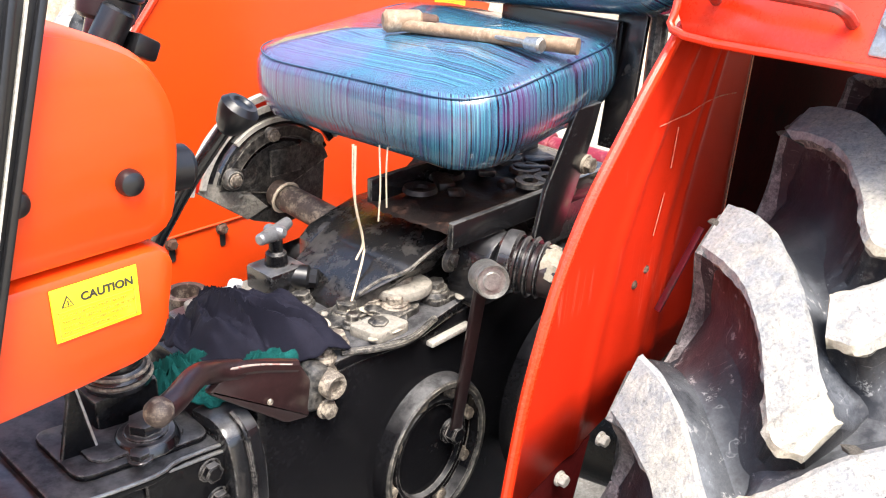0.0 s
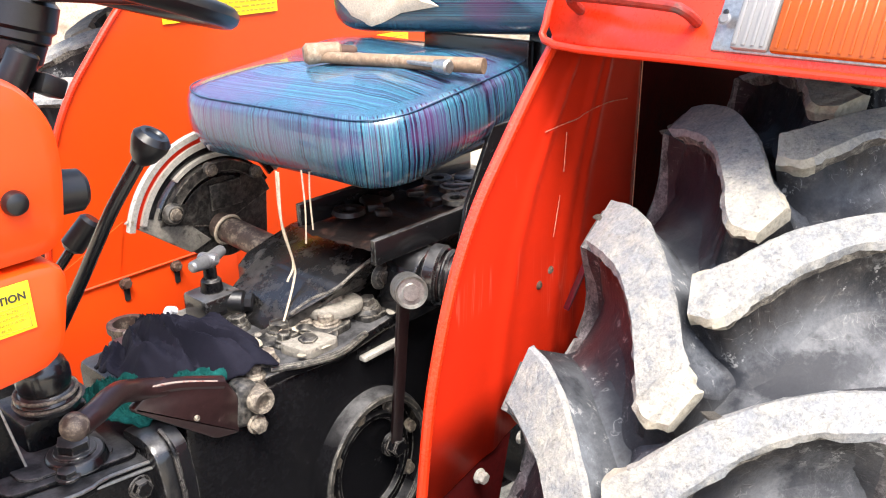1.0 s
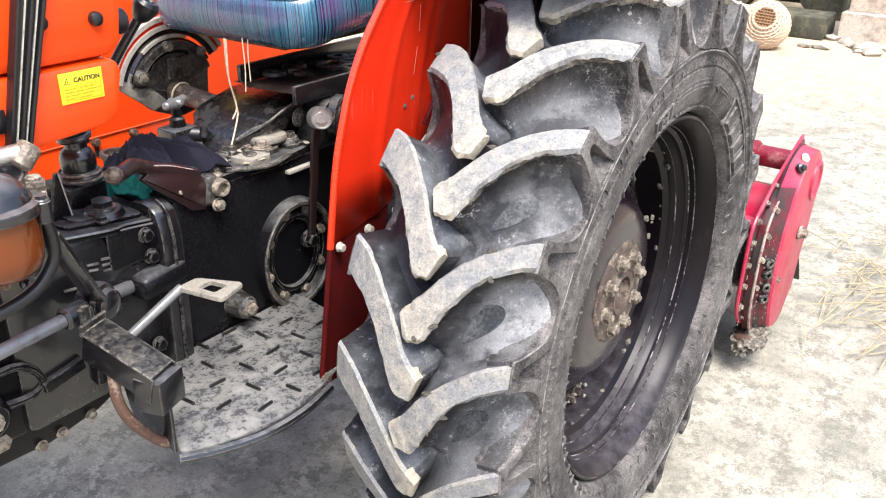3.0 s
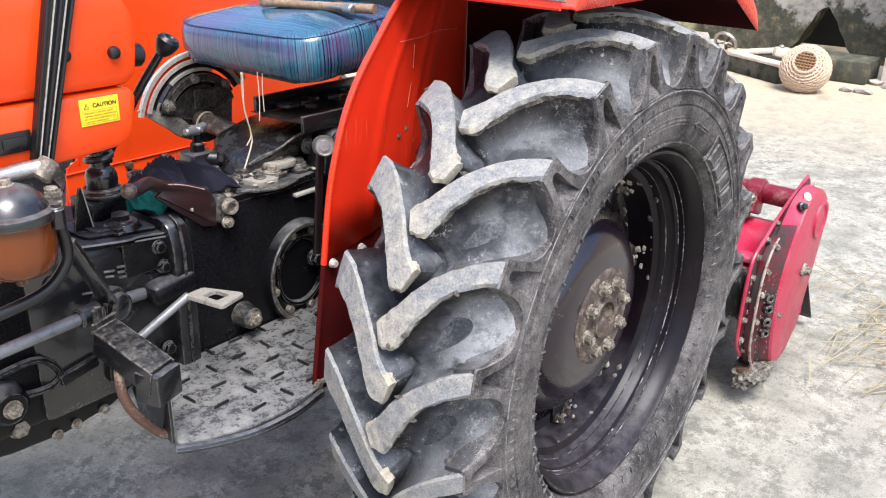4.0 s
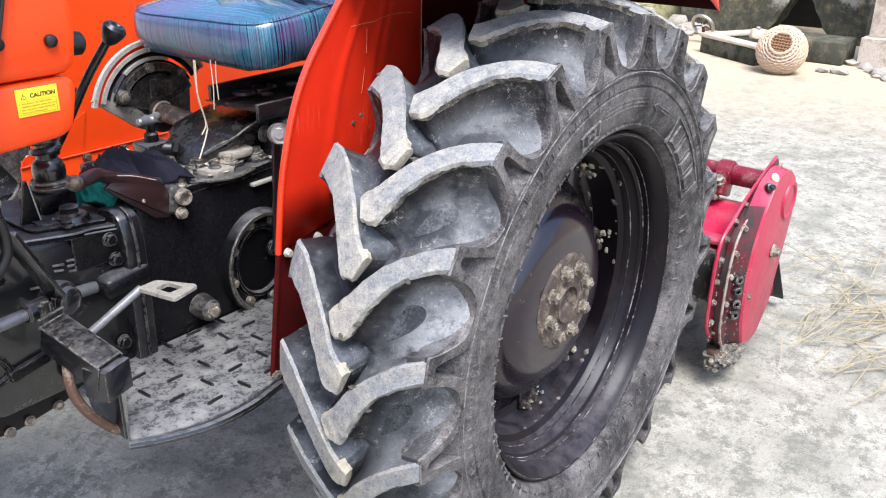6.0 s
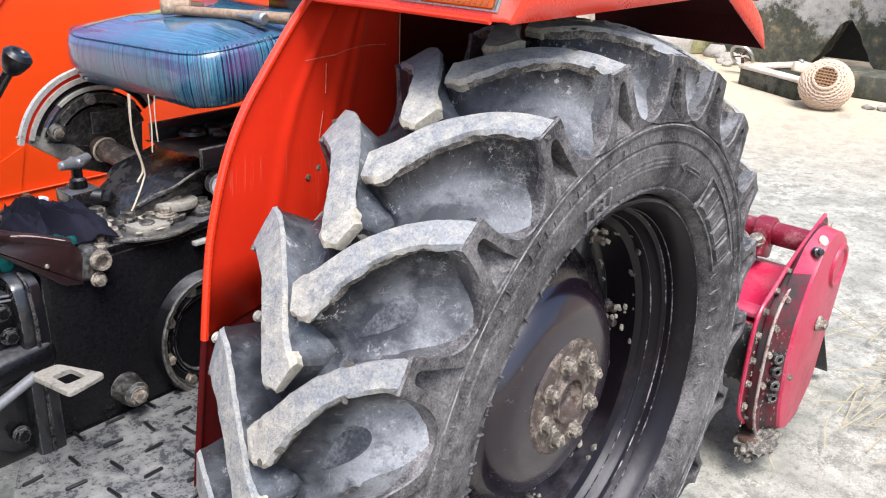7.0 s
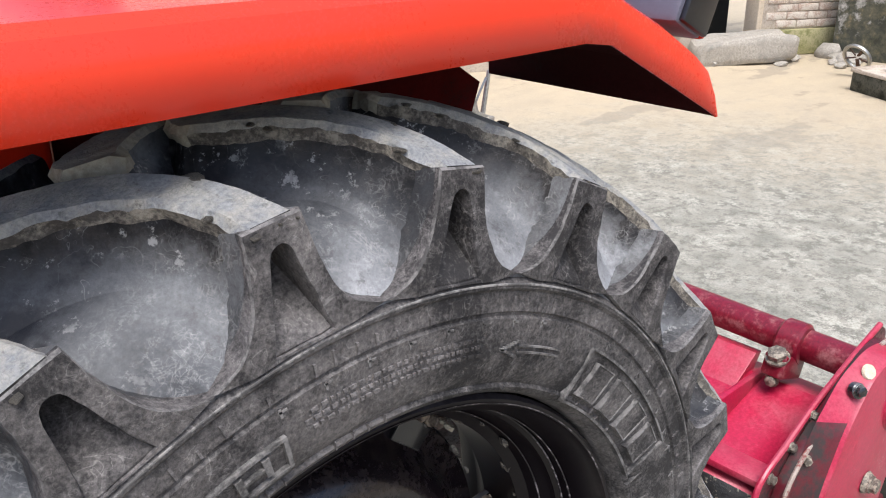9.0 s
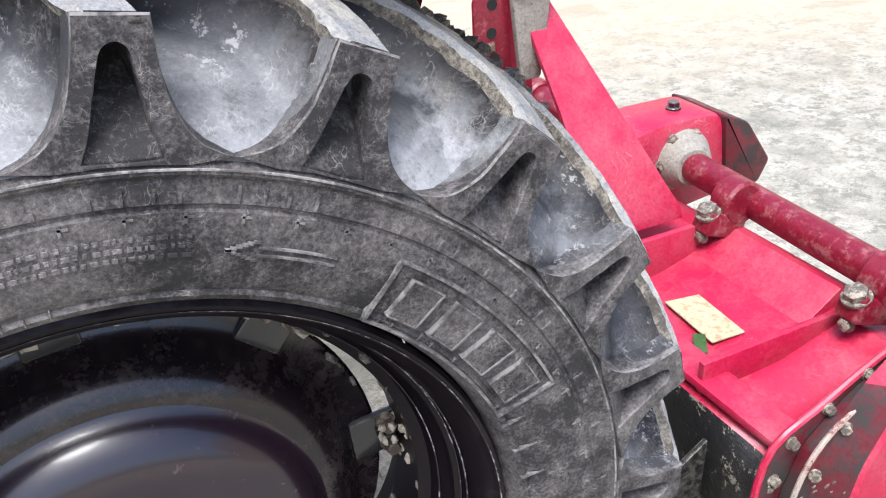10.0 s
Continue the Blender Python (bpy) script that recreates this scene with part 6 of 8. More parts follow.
# ---- fuel filter, pipes, steering link ----
def fuel_filter():
    c = Vector((-1.085, -0.356, 0))
    m = Matrix.Translation(c)
    head = part("fuel_filter", turn([(0, 1.104), (0.018, 1.103), (0.034, 1.096), (0.047, 1.083), (0.054, 1.069), (0.063, 1.066), (0.065, 1.060), (0.065, 1.053), (0.058, 1.050), (0, 1.050)], m, 48), M_BLACK, tractor, "fuel filter with a black domed cap and amber bowl")
    part("glass_bowl", turn([(0.056, 1.052), (0.0575, 1.04), (0.0575, 1.0), (0.054, 0.982), (0.044, 0.970), (0.025, 0.963), (0, 0.962)], m, 48), M_BOWL, head, "amber glass bowl with murky fuel")
    part("drain_screw", cyl(c + Vector((0, 0, 0.962)), c + Vector((0, 0, 0.945)), 0.012, 0.008, 16), M_RUST, head)
    part("bolt", hexbolt(c + Vector((0, 0, 1.102)), (0, 0, 1), 0.010, 0.012), M_BOLT, head)
    for k in range(3):
        a = radians(-40 + 120 * k)
        p = c + Vector((0.064 * math.cos(a), 0.064 * math.sin(a), 0))
        bm = cyl(p + Vector((0, 0, 1.035)), p + Vector((0, 0, 1.066)), 0.011, 0.011, 14, 0.002)
        hexbolt(p + Vector((0, 0, 1.066)), (0, 0, 1), 0.008, 0.008, bm)
        part("cap_lug", bm, M_BLACK, head)
    part("inlet_pipe", tube([c + Vector((-0.16, 0.02, 1.085)), c + Vector((-0.05, 0.03, 1.10)), c + Vector((0.03, 0.03, 1.108)), c + Vector((0.066, 0.02, 1.112))], 0.013, 12), M_STEEL, head, "bright steel fuel pipe")
    part("banjo", cyl(c + Vector((0.058, 0.018, 1.095)), c + Vector((0.082, 0.018, 1.120)), 0.017, 0.016, 18, 0.004), M_BOLT, head, "rusty banjo fitting")
    bm = cyl(c + Vector((0.068, 0.0, 1.03)), c + Vector((0.066, 0.0, 1.085)), 0.010, 0.010, 14)
    for z in (1.04, 1.055, 1.07):
        cyl(c + Vector((0.068, 0, z)), c + Vector((0.068, 0, z + 0.009)), 0.0135, 0.0135, 6, 0.001, bm)
    part("hose_fitting", bm, M_BOLT, head)
    part("hose", tube([c + Vector((0.068, 0, 1.035)), c + Vector((0.075, -0.002, 0.99)), c + Vector((0.069, -0.003, 0.958)), c + Vector((0.035, -0.002, 0.926)), c + Vector((-0.03, 0.0, 0.912)), c + Vector((-0.12, 0.0, 0.910)), c + Vector((-0.3, 0.02, 0.92))], 0.0095, 14), M_PLASTIC, head, "black rubber fuel hose")


fuel_filter()


def drag_link():
    rod = part("drag_link", cyl((-1.75, -0.30, 0.786), (-0.935, -0.228, 0.790), 0.0112, 0.0112, 20, 0.003), M_ROD, tractor, "worn grey steel steering drag link")
    part("link_socket", cyl((-0.945, -0.229, 0.790), (-0.90, -0.224, 0.790), 0.019, 0.019, 20, 0.004), M_BLACK, rod)
    bm = cyl((-0.915, -0.246, 0.768), (-0.915, -0.246, 0.812), 0.007, 0.007, 12)
    hexbolt((-0.915, -0.246, 0.772), (0, 0, -1), 0.011, 0.009, bm)
    add_box(bm, (0.026, 0.03, 0.03), pose(-0.915, -0.235, 0.79, 0, 0, 10), 0.005)
    part("clamp_bolt", bm, M_GREASY, rod, "dusty clamp")
    part("ball_joint", turn([(0, 0.036), (0.018, 0.035), (0.025, 0.030), (0.026, 0.018), (0.032, 0.014), (0.034, 0.004), (0.032, -0.006), (0.028, -0.02), (0, -0.024)], Matrix.Translation((-0.872, -0.212, 0.790)) @ Vector((0.25, -0.9, -0.05)).to_track_quat("Z", "Y").to_matrix().to_4x4(), 32), M_BLACK, rod, "black ball joint")
    part("link_shaft", cyl((-0.86, -0.205, 0.785), (-0.755, -0.150, 0.752), 0.012, 0.012, 18, 0.003), M_ROD, rod)


drag_link()


# ---- footplate, bracket, slotted pedal ----
def footplate():
    out = [(-0.886, -0.404), (-0.84, -0.432), (-0.76, -0.462), (-0.67, -0.470), (-0.59, -0.456), (-0.40, -0.40), (-0.36, -0.165), (-0.74, -0.165)]
    fp = part("footplate", prism(rounded(out, 0.012, 3), "z", 0.569, 0.576, 0.002), M_PLATE, tractor, "worn chequered steel footplate")
    part("edge_lip", tube([(-0.888, -0.404, 0.563), (-0.84, -0.434, 0.562), (-0.76, -0.465, 0.56), (-0.67, -0.473, 0.56), (-0.58, -0.459, 0.56)], 0.009, 8), M_BLACK, fp)
    rng = random.Random(5)
    k = 0
    for i in range(7):
        for j in range(5):
            x, y = -0.855 + i * 0.071 + 0.03 * (j % 2), -0.425 + j * 0.062
            if y < -0.435 + 0.10 * max(0, (-0.8 - x) / 0.08) or x > -0.40 or (x + y * 0.62 < -1.02) or y > -0.18 and x < -0.7:
                continue
            bm = bmesh.new()
            add_box(bm, (0.036, 0.0060, 0.008), Matrix.Translation((x, y, 0.577)) @ Matrix.Rotation(radians(90 * ((i + j) % 2) + rng.uniform(-4, 4)), 4, "Z"), 0.0018, 1)
            part("tread_bar", bm, M_PLASTIC, fp, "dark raised tread bar")
    # sloping bracket with its box end
    a, b = Vector((-0.922, -0.272, 0.784)), Vector((-0.910, -0.420, 0.752))
    d = (b - a).normalized()
    side = Vector((0.96, 0.28, 0.0)).normalized()
    up = side.cross(d).normalized()
    if up.z < 0:
        up = -up
    br = bmesh.new()
    m = Matrix((side, d, up)).transposed().to_4x4()
    add_box(br, (0.058, (b - a).length, 0.006), Matrix.Translation((a + b) / 2) @ m, 0.002)
    add_box(br, (0.058, 0.006, 0.02), Matrix.Translation(a + up * 0.006) @ m, 0.002)
    bracket = part("step_bracket", br, M_GREASY, tractor, "worn black steel step bracket")
    bm = bmesh.new()
    add_box(bm, (0.062, 0.05, 0.058), Matrix.Translation(b + Vector((0.0, 0.012, -0.036))) @ Matrix.Rotation(radians(16), 4, "Z"), 0.004)
    part("bracket_box", bm, M_BLACK, bracket)
    for s in (-0.028, 0.028):
        bm = bmesh.new()
        add_box(bm, (0.004, (b - a).length, 0.045), Matrix.Translation((a + b) / 2 + side * s - Vector((0, 0, 0.022))) @ m, 0.001)
        part("bracket_cheek", bm, M_BLACK, bracket)
    up_plate = [(-0.40, 0.715), (-0.40, 0.575), (-0.30, 0.60), (-0.27, 0.70)]
    part("bracket_plate", prism(up_plate, "x", -0.892, -0.886, 0.001), M_BLACK, bracket)
    part("rusty_stay", tube([(-0.935, -0.33, 0.74), (-0.945, -0.345, 0.69), (-0.935, -0.36, 0.645), (-0.905, -0.375, 0.60), (-0.888, -0.38, 0.585)], 0.009, 10), M_RUST, bracket, "bent rusty stay")
    # slotted pedal plate
    outer = rounded([(-0.732, -0.240), (-0.686, -0.237), (-0.653, -0.328), (-0.722, -0.346)], 0.010, 4)
    inner = rounded([(-0.713, -0.273), (-0.682, -0.271), (-0.678, -0.314), (-0.711, -0.316)], 0.006, 4)
    bm = bmesh.new()
    loops = []
    for pts, h in ((outer, -0.004), (outer, 0.002), ([(x * 0.97 - 0.021, y * 0.97 - 0.0087) for x, y in outer], 0.004), (inner, 0.004), (inner, -0.004)):
        loops.append([bm.verts.new((x, y, 0.765 + h - 0.06 * (y + 0.29))) for x, y in pts])
    for lo, hi in zip(loops, loops[1:] + loops[:1]):
        for k in range(len(lo)):
            bm.faces.new((lo[k], lo[(k + 1) % len(lo)], hi[(k + 1) % len(lo)], hi[k]))
    ped = part("slotted_pedal", bm, M_PALE_DUST, tractor, "worn bare-steel plate with a square slot", angle=30)
    part("pedal_rod", cyl((-0.722, -0.242, 0.763), (-0.833, -0.215, 0.695), 0.0085, 0.0085, 14), M_ROD, ped)
    part("pivot_boss", cyl((-0.535, -0.155, 0.624), (-0.535, -0.205, 0.624), 0.03, 0.024, 24, 0.006), M_GREASY, ped)
    part("bolt", hexbolt((-0.535, -0.204, 0.624), (0, -1, 0), 0.013, 0.012), M_BOLT, ped)


footplate()


# ---- seat, quadrant, levers ----
def cushion(name, centre, size, round_plan, height_round, parent, label, dome=0.0, rot=None, mat=None):
    """A stuffed cushion: rounded in plan and at its rims, with a welt round the top edge."""
    sx, sy, sz = size
    plan = rounded([(-sx / 2, -sy / 2), (sx / 2, -sy / 2), (sx / 2, sy / 2), (-sx / 2, sy / 2)], round_plan, 8)
    bm = bmesh.new()
    lay = bm.verts.layers.float.new("along")
    levels = [(-sz / 2, -0.030), (-sz / 2 + 0.006, -0.0105), (-sz / 2 + 0.02, -0.002), (-0.012, 0.007), (0.008, 0.008), (sz / 2 - 0.016, 0.005), (sz / 2 - 0.006, 0.0), (sz / 2 - 0.001, -0.006), (sz / 2 + 0.002, -0.0108), (sz / 2 + dome * 0.3, -0.03), (sz / 2 + dome * 0.55, -0.06), (sz / 2 + dome, -0.12)]
    m = Matrix.Translation(centre) @ (rot or Matrix.Identity(4))
    rings = []
    for z, grow in levels:
        ring, run, prev = [], 0.0, None
        for x, y in plan:
            v = Vector((x, y))
            k = max(0.02, 1 + grow / max(v.length, 0.05))
            p = v * k
            if prev is not None:
                run += (v - prev).length
            prev = v
            w = noise.noise(Vector((x * 9, y * 9, z * 9))) * 0.0055 + noise.noise(Vector((x * 30, y * 30, z * 12))) * 0.0022
            bv = bm.verts.new(m @ Vector((p.x, p.y, z + w)))
            bv[lay] = run if abs(grow) < 0.011 else p.x + 2.0
            ring.append(bv)
        rings.append(ring)
    n = len(plan)
    for a, b in zip(rings, rings[1:]):
        for k in range(n):
            bm.faces.new((a[k], a[(k + 1) % n], b[(k + 1) % n], b[k]))
    top = bm.verts.new(m @ Vector((0, 0, sz / 2 + dome * 1.02)))
    top[lay] = 2.0
    for k in range(n):
        bm.faces.new((rings[-1][k], rings[-1][(k + 1) % n], top))
    bm.faces.new(rings[0][::-1])
    return part(name, bm, mat or M_SEAT, parent, label, angle=60)


def seat():
    c = Vector((-0.177, 0.012, 1.181))
    rot = Matrix.Rotation(radians(5), 4, "Z") @ Matrix.Rotation(radians(-5.0), 4, "Y")
    st = cushion("seat", c, (0.405, 0.440, 0.104), 0.095, 0.02, tractor, "blue striped glossy vinyl seat cushion, worn and wrinkled", 0.020, rot)
    pts = rounded([(-0.2005, -0.218), (0.2005, -0.218), (0.2005, 0.218), (-0.2005, 0.218)], 0.095, 8)
    path = [c + rot @ Vector((x, y, 0.0508 + 0.0055 * noise.noise(Vector((x * 9, y * 9, 0.4))))) for x, y in pts]
    part("welt", tube(path + [path[0]], 0.0012, 6, n=1), M_WELT, st, "raised dark blue seam")
    bm = box((-0.33, -0.14, 1.106), (-0.02, 0.16, 1.120), 0.004)
    part("seat_pan", bm, M_RUST, st, "rusty seat pan")
    back = cushion("backrest", Vector((-0.005, -0.046, 1.416)), (0.27, 0.47, 0.095), 0.06, 0.02, st, "blue striped vinyl backrest, torn at its edge", 0.010, Matrix.Rotation(radians(5), 4, "Z") @ Matrix.Rotation(radians(-3), 4, "X") @ Matrix.Rotation(radians(-80), 4, "Y"), M_SEAT_SHADED)
    bm = bmesh.new()
    outline = [(0.195, 1.36), (0.172, 1.325), (0.125, 1.296), (0.075, 1.286), (0.05, 1.294), (0.01, 1.312), (-0.069, 1.327), (-0.03, 1.342), (0.03, 1.365), (0.06, 1.375), (0.075, 1.40), (0.09, 1.43), (0.14, 1.45), (0.185, 1.42)]
    def facing(z):
        return -0.084 + (z - 1.30) * 0.176
    tear = [bm.verts.new((facing(z) - 0.002, y, z)) for y, z in outline]
    mid = [bm.verts.new((facing(z) - 0.008, 0.10 + (y - 0.10) * 0.8, 1.36 + (z - 1.36) * 0.8)) for y, z in outline]
    for k in range(len(tear)):
        n = (k + 1) % len(tear)
        bm.faces.new((tear[k], tear[n], mid[n], mid[k]))
    bm.faces.new(mid)
    part("torn_patch", bm, M_FOAM, st, "torn patch baring cream foam")
    for y in (-0.20, 0.02):
        part("back_stay", bar((0.0, y, 1.08), (0.02, y, 1.32), 0.05, 0.010, 0.002), M_BLACK, st)
    part("back_bracket", box((-0.01, -0.19, 1.19), (0.006, 0.03, 1.275), 0.003), M_BLACK, st)
    part("post", tube([(0.03, -0.235, 1.05), (0.028, -0.238, 1.16), (0.03, -0.235, 1.29)], 0.014, 10), M_GREASY, st, "worn metal post behind the seat")
    part("seat_leg", prism([(-0.117, 1.165), (-0.055, 1.165), (-0.067, 1.12), (-0.102, 1.033), (-0.13, 0.97), (-0.20, 0.97), (-0.179, 1.055)], "y", -0.206, -0.198, 0.002), M_BLACK, st, "flat black seat leg")
    part("bolt", hexbolt((-0.082, -0.207, 1.075), (0, -1, 0), 0.012, 0.014), M_BOLT, st)
    # rails and the rusty tray between
    for y0, y1, z in ((-0.172, -0.188, 1.022), (-0.014, -0.02, 1.042)):
        bm = bar((-0.345, y0, z), (0.05, y1, z + 0.004), 0.010, 0.038, 0.002)
        part("seat_rail", bm, M_BLACK, st, "black angle-iron seat rail")
    tray = bmesh.new()
    bmesh.ops.create_grid(tray, x_segments=24, y_segments=14, size=0.5)
    bmesh.ops.scale(tray, vec=(0.40, 0.17, 1), verts=tray.verts)
    for v in tray.verts:
        v.co.z = 0.010 * noise.noise(v.co * 22) + 0.006 * noise.noise(v.co * 60)
    bmesh.ops.translate(tray, verts=tray.verts, vec=(-0.15, -0.085, 1.025))
    part("tool_tray", tray, M_TRAY, st, "rusty tray under the seat filled with dirt")
    rng = random.Random(6)
    for k in range(16):
        bm = bmesh.new()
        x, y = rng.uniform(-0.30, 0.0), rng.uniform(-0.15, -0.02)
        if k % 3 == 0:
            turn([(0.012, 1.034), (0.012, 1.040), (0.024, 1.041), (0.027, 1.034)], Matrix.Translation((x, y, 0)), 18, bm)
        else:
            add_box(bm, (rng.uniform(0.02, 0.07), rng.uniform(0.015, 0.03), 0.012), Matrix.Translation((x, y, 1.036)) @ Matrix.Rotation(rng.uniform(0, 3), 4, "Z"), 0.004)
            rough_up(bm, 0.004, 50, k)
        part("oddment", bm, (M_GREASY, M_TRAY, M_TRAY, M_HUB)[k % 4], st, "dirty scrap in the tray")
    rail_bolts = ((-0.10, -0.19, 1.035), (0.0, -0.195, 1.035))
    for p in rail_bolts:
        part("bolt", hexbolt(p, (0, -1, 0), 0.010, 0.012), M_BOLT, st)
    # strings
    for k, pts in enumerate((
        [(-0.395, -0.035, 1.128), (-0.398, -0.04, 1.06), (-0.385, -0.045, 0.985), (-0.395, -0.055, 0.965), (-0.43, -0.075, 0.93), (-0.455, -0.09, 0.914)],
        [(-0.397, -0.042, 1.128), (-0.402, -0.047, 1.05), (-0.39, -0.05, 0.99), (-0.405, -0.052, 0.965)],
        [(-0.37, -0.06, 1.128), (-0.372, -0.065, 1.07), (-0.376, -0.066, 1.02)],
        [(-0.362, -0.068, 1.128), (-0.366, -0.07, 1.09), (-0.366, -0.072, 1.04)])):
        part("string", tube(pts, 0.0018 if k < 2 else 0.0013, 6), M_STRING, st, "loose cream string hanging from the seat")


seat()


def quadrant():
    y = 0.25
    cx, cz = -0.31, 0.955

    def sector(r0, r1, a0, a1, y0, y1, mat, name, parent, label="", n=28):
        o = arc(cx, cz, r1, a0, a1, n) + arc(cx, cz, r0, a1, a0, n)
        return part(name, prism(o, "y", y0, y1, 0.0), mat, parent, label)
    q = sector(0.165, 0.175, 30, 168, y - 0.006, y + 0.006, M_PALE, "lever_quadrant", tractor, "lever quadrant with bright steel arcs and red scale")
    sector(0.1565, 0.1645, 30, 166, y - 0.002, y + 0.004, M_PAINT_RED, "scale_strip", q, "red scale strip")
    sector(0.146, 0.156, 30, 164, y - 0.007, y + 0.006, M_PALE, "middle_arc", q, "pale worn steel arc")
    sector(0.133, 0.1455, 30, 160, y - 0.002, y + 0.004, M_BLACK, "slot_arc", q)
    sector(0.1255, 0.1325, 70, 128, y - 0.009, y + 0.004, M_PALE, "inner_arc", q)
    sector(0.119, 0.125, 30, 160, y - 0.004, y + 0.004, M_BLACK, "slot_arc", q)
    sector(0.101, 0.1185, 48, 154, y - 0.016, y + 0.002, M_GREASY, "guide_rim", q, "dusty cast rim")
    sector(0.090, 0.098, 60, 140, y - 0.010, y + 0.002, M_CASE, "guide_arc", q)
    sector(0.0, 0.1185, 20, 165, y - 0.003, y + 0.04, M_GREASY, "quadrant_casting", q, "black dusty quadrant casting")
    web = [(cx + 0.112, cz + 0.045), (cx + 0.104, cz - 0.050), (cx + 0.02, cz - 0.066), (cx - 0.050, cz - 0.040), (cx - 0.112, cz + 0.022), (cx - 0.05, cz + 0.06)]
    part("casting_web", prism(rounded(web, 0.012), "y", y + 0.004, y + 0.036, 0.004), M_GREASY, q, "dusty foot of the quadrant casting")
    wedge = [(cx - 0.173, cz + 0.051), (cx - 0.061, cz - 0.033), (cx - 0.02, cz - 0.02), (cx - 0.10, cz + 0.06), (cx - 0.15, cz + 0.065)]
    part("back_plate", prism(wedge, "y", y - 0.001, y + 0.007, 0.002), M_PALE_DUST, q, "tan dusty plate")
    for a, r in ((152, 0.109), (100, 0.112), (50, 0.112)):
        p = Vector((cx + r * math.cos(radians(a)), y - 0.010, cz + r * math.sin(radians(a))))
        bm = cyl(p, p + Vector((0, -0.014, 0)), 0.019 if a == 152 else 0.012, 0.017 if a == 152 else 0.011, 24, 0.003)
        part("boss", bm, M_GREASY, q)
        part("bolt", hexbolt(p + Vector((0, -0.013, 0)), (0, -1, 0), 0.009, 0.008), M_BOLT, q, "bright worn bolt")
    part("label_plate", box((cx - 0.015, y - 0.007, cz + 0.032), (cx + 0.048, y - 0.003, cz + 0.078), 0.001), M_GREASY, q)
    lever = part("gear_lever", tube([(-0.72, 0.06, 0.93), (-0.677, 0.015, 1.035), (-0.645, -0.03, 1.13), (-0.612, -0.068, 1.205)], 0.0085, 12), M_BLACK, tractor, "black gear lever with a plastic knob")
    d = Vector((0.030, -0.035, 0.072)).normalized()
    part("knob", turn([(0.009, -0.014), (0.016, -0.006), (0.0225, 0.012), (0.023, 0.020), (0.017, 0.027), (0.012, 0.027), (0.009, 0.024), (0, 0.024)], Matrix.Translation((-0.610, -0.072, 1.208)) @ d.to_track_quat("Z", "Y").to_matrix().to_4x4(), 28), M_PLASTIC, lever, "black plastic knob")
    lev2 = part("hand_lever", tube([(-0.68, 0.14, 0.98), (-0.63, 0.115, 1.05)], 0.007, 10), M_BLACK, tractor, "short black hand lever")
    part("grip", cyl((-0.635, 0.117, 1.045), (-0.605, 0.10, 1.085), 0.017, 0.016, 16, 0.005), M_PLASTIC, lev2)


quadrant()


# ---- inner plate bolted on the far fender ----
def inner_plate():
    y = YC + 0.4625
    pl = part("inner_plate", box((-0.56, y - 0.002, 0.50), (-0.12, y + 0.002, 0.812), 0.001), M_BONNET, right_fender, "overlapping orange inner plate")
    part("plate_edge", tube([(-0.56, y - 0.003, 0.812), (-0.12, y - 0.003, 0.812)], 0.003, 6, n=1), M_BONNET, right_fender)
    for x in (-0.380, -0.268):
        # dark patch on the plate paints the shade of the slot
        part("slot", prism(rounded([(x - 0.005, 0.762), (x + 0.007, 0.762), (x + 0.007, 0.80), (x - 0.005, 0.80)], 0.005), "y", y - 0.004, y - 0.0025, 0.0), M_DARK, right_fender)
        part("bolt", hexbolt((x, y - 0.003, 0.80), (0, -1, 0), 0.010, 0.012), M_RUST, right_fender, "rusty bolt in a slot")


inner_plate()


# ---- loose things on the tractor ----
def hammer():
    at = Vector((-0.2, -0.08, 1.244))
    h = thing("hammer", at, "old claw hammer with pale worn wooden handle on the seat", "hammer")
    a, b = Vector((-0.236, 0.036, 1.259)), Vector((-0.160, -0.222, 1.262))
    part("handle", tube([a, a.lerp(b, 0.35), a.lerp(b, 0.7), b], 0.0085, 12, taper=0.0115), M_WOOD, h, "pale worn wooden handle")
    part("head", cyl((-0.256, 0.054, 1.264), (-0.206, 0.022, 1.266), 0.0165, 0.0145, 14, 0.005), M_WOOD, h, "battered pale hammer head")
    part("neck", cyl((-0.222, 0.032, 1.266), (-0.188, 0.008, 1.264), 0.012, 0.0095, 12, 0.003), M_RUST, h, "dark worn neck")
    s = thing("spanner", (-0.2, -0.06, 1.248), "grey steel spanner lying beside a hammer", "spanner")
    part("shank", bar((-0.20, 0.0, 1.262), (-0.195, -0.165, 1.262), 0.012, 0.006, 0.002), M_STEEL, s)
    part("jaw", cyl((-0.195, -0.16, 1.261), (-0.197, -0.19, 1.262), 0.009, 0.011, 16, 0.003), M_STEEL, s)


hammer()


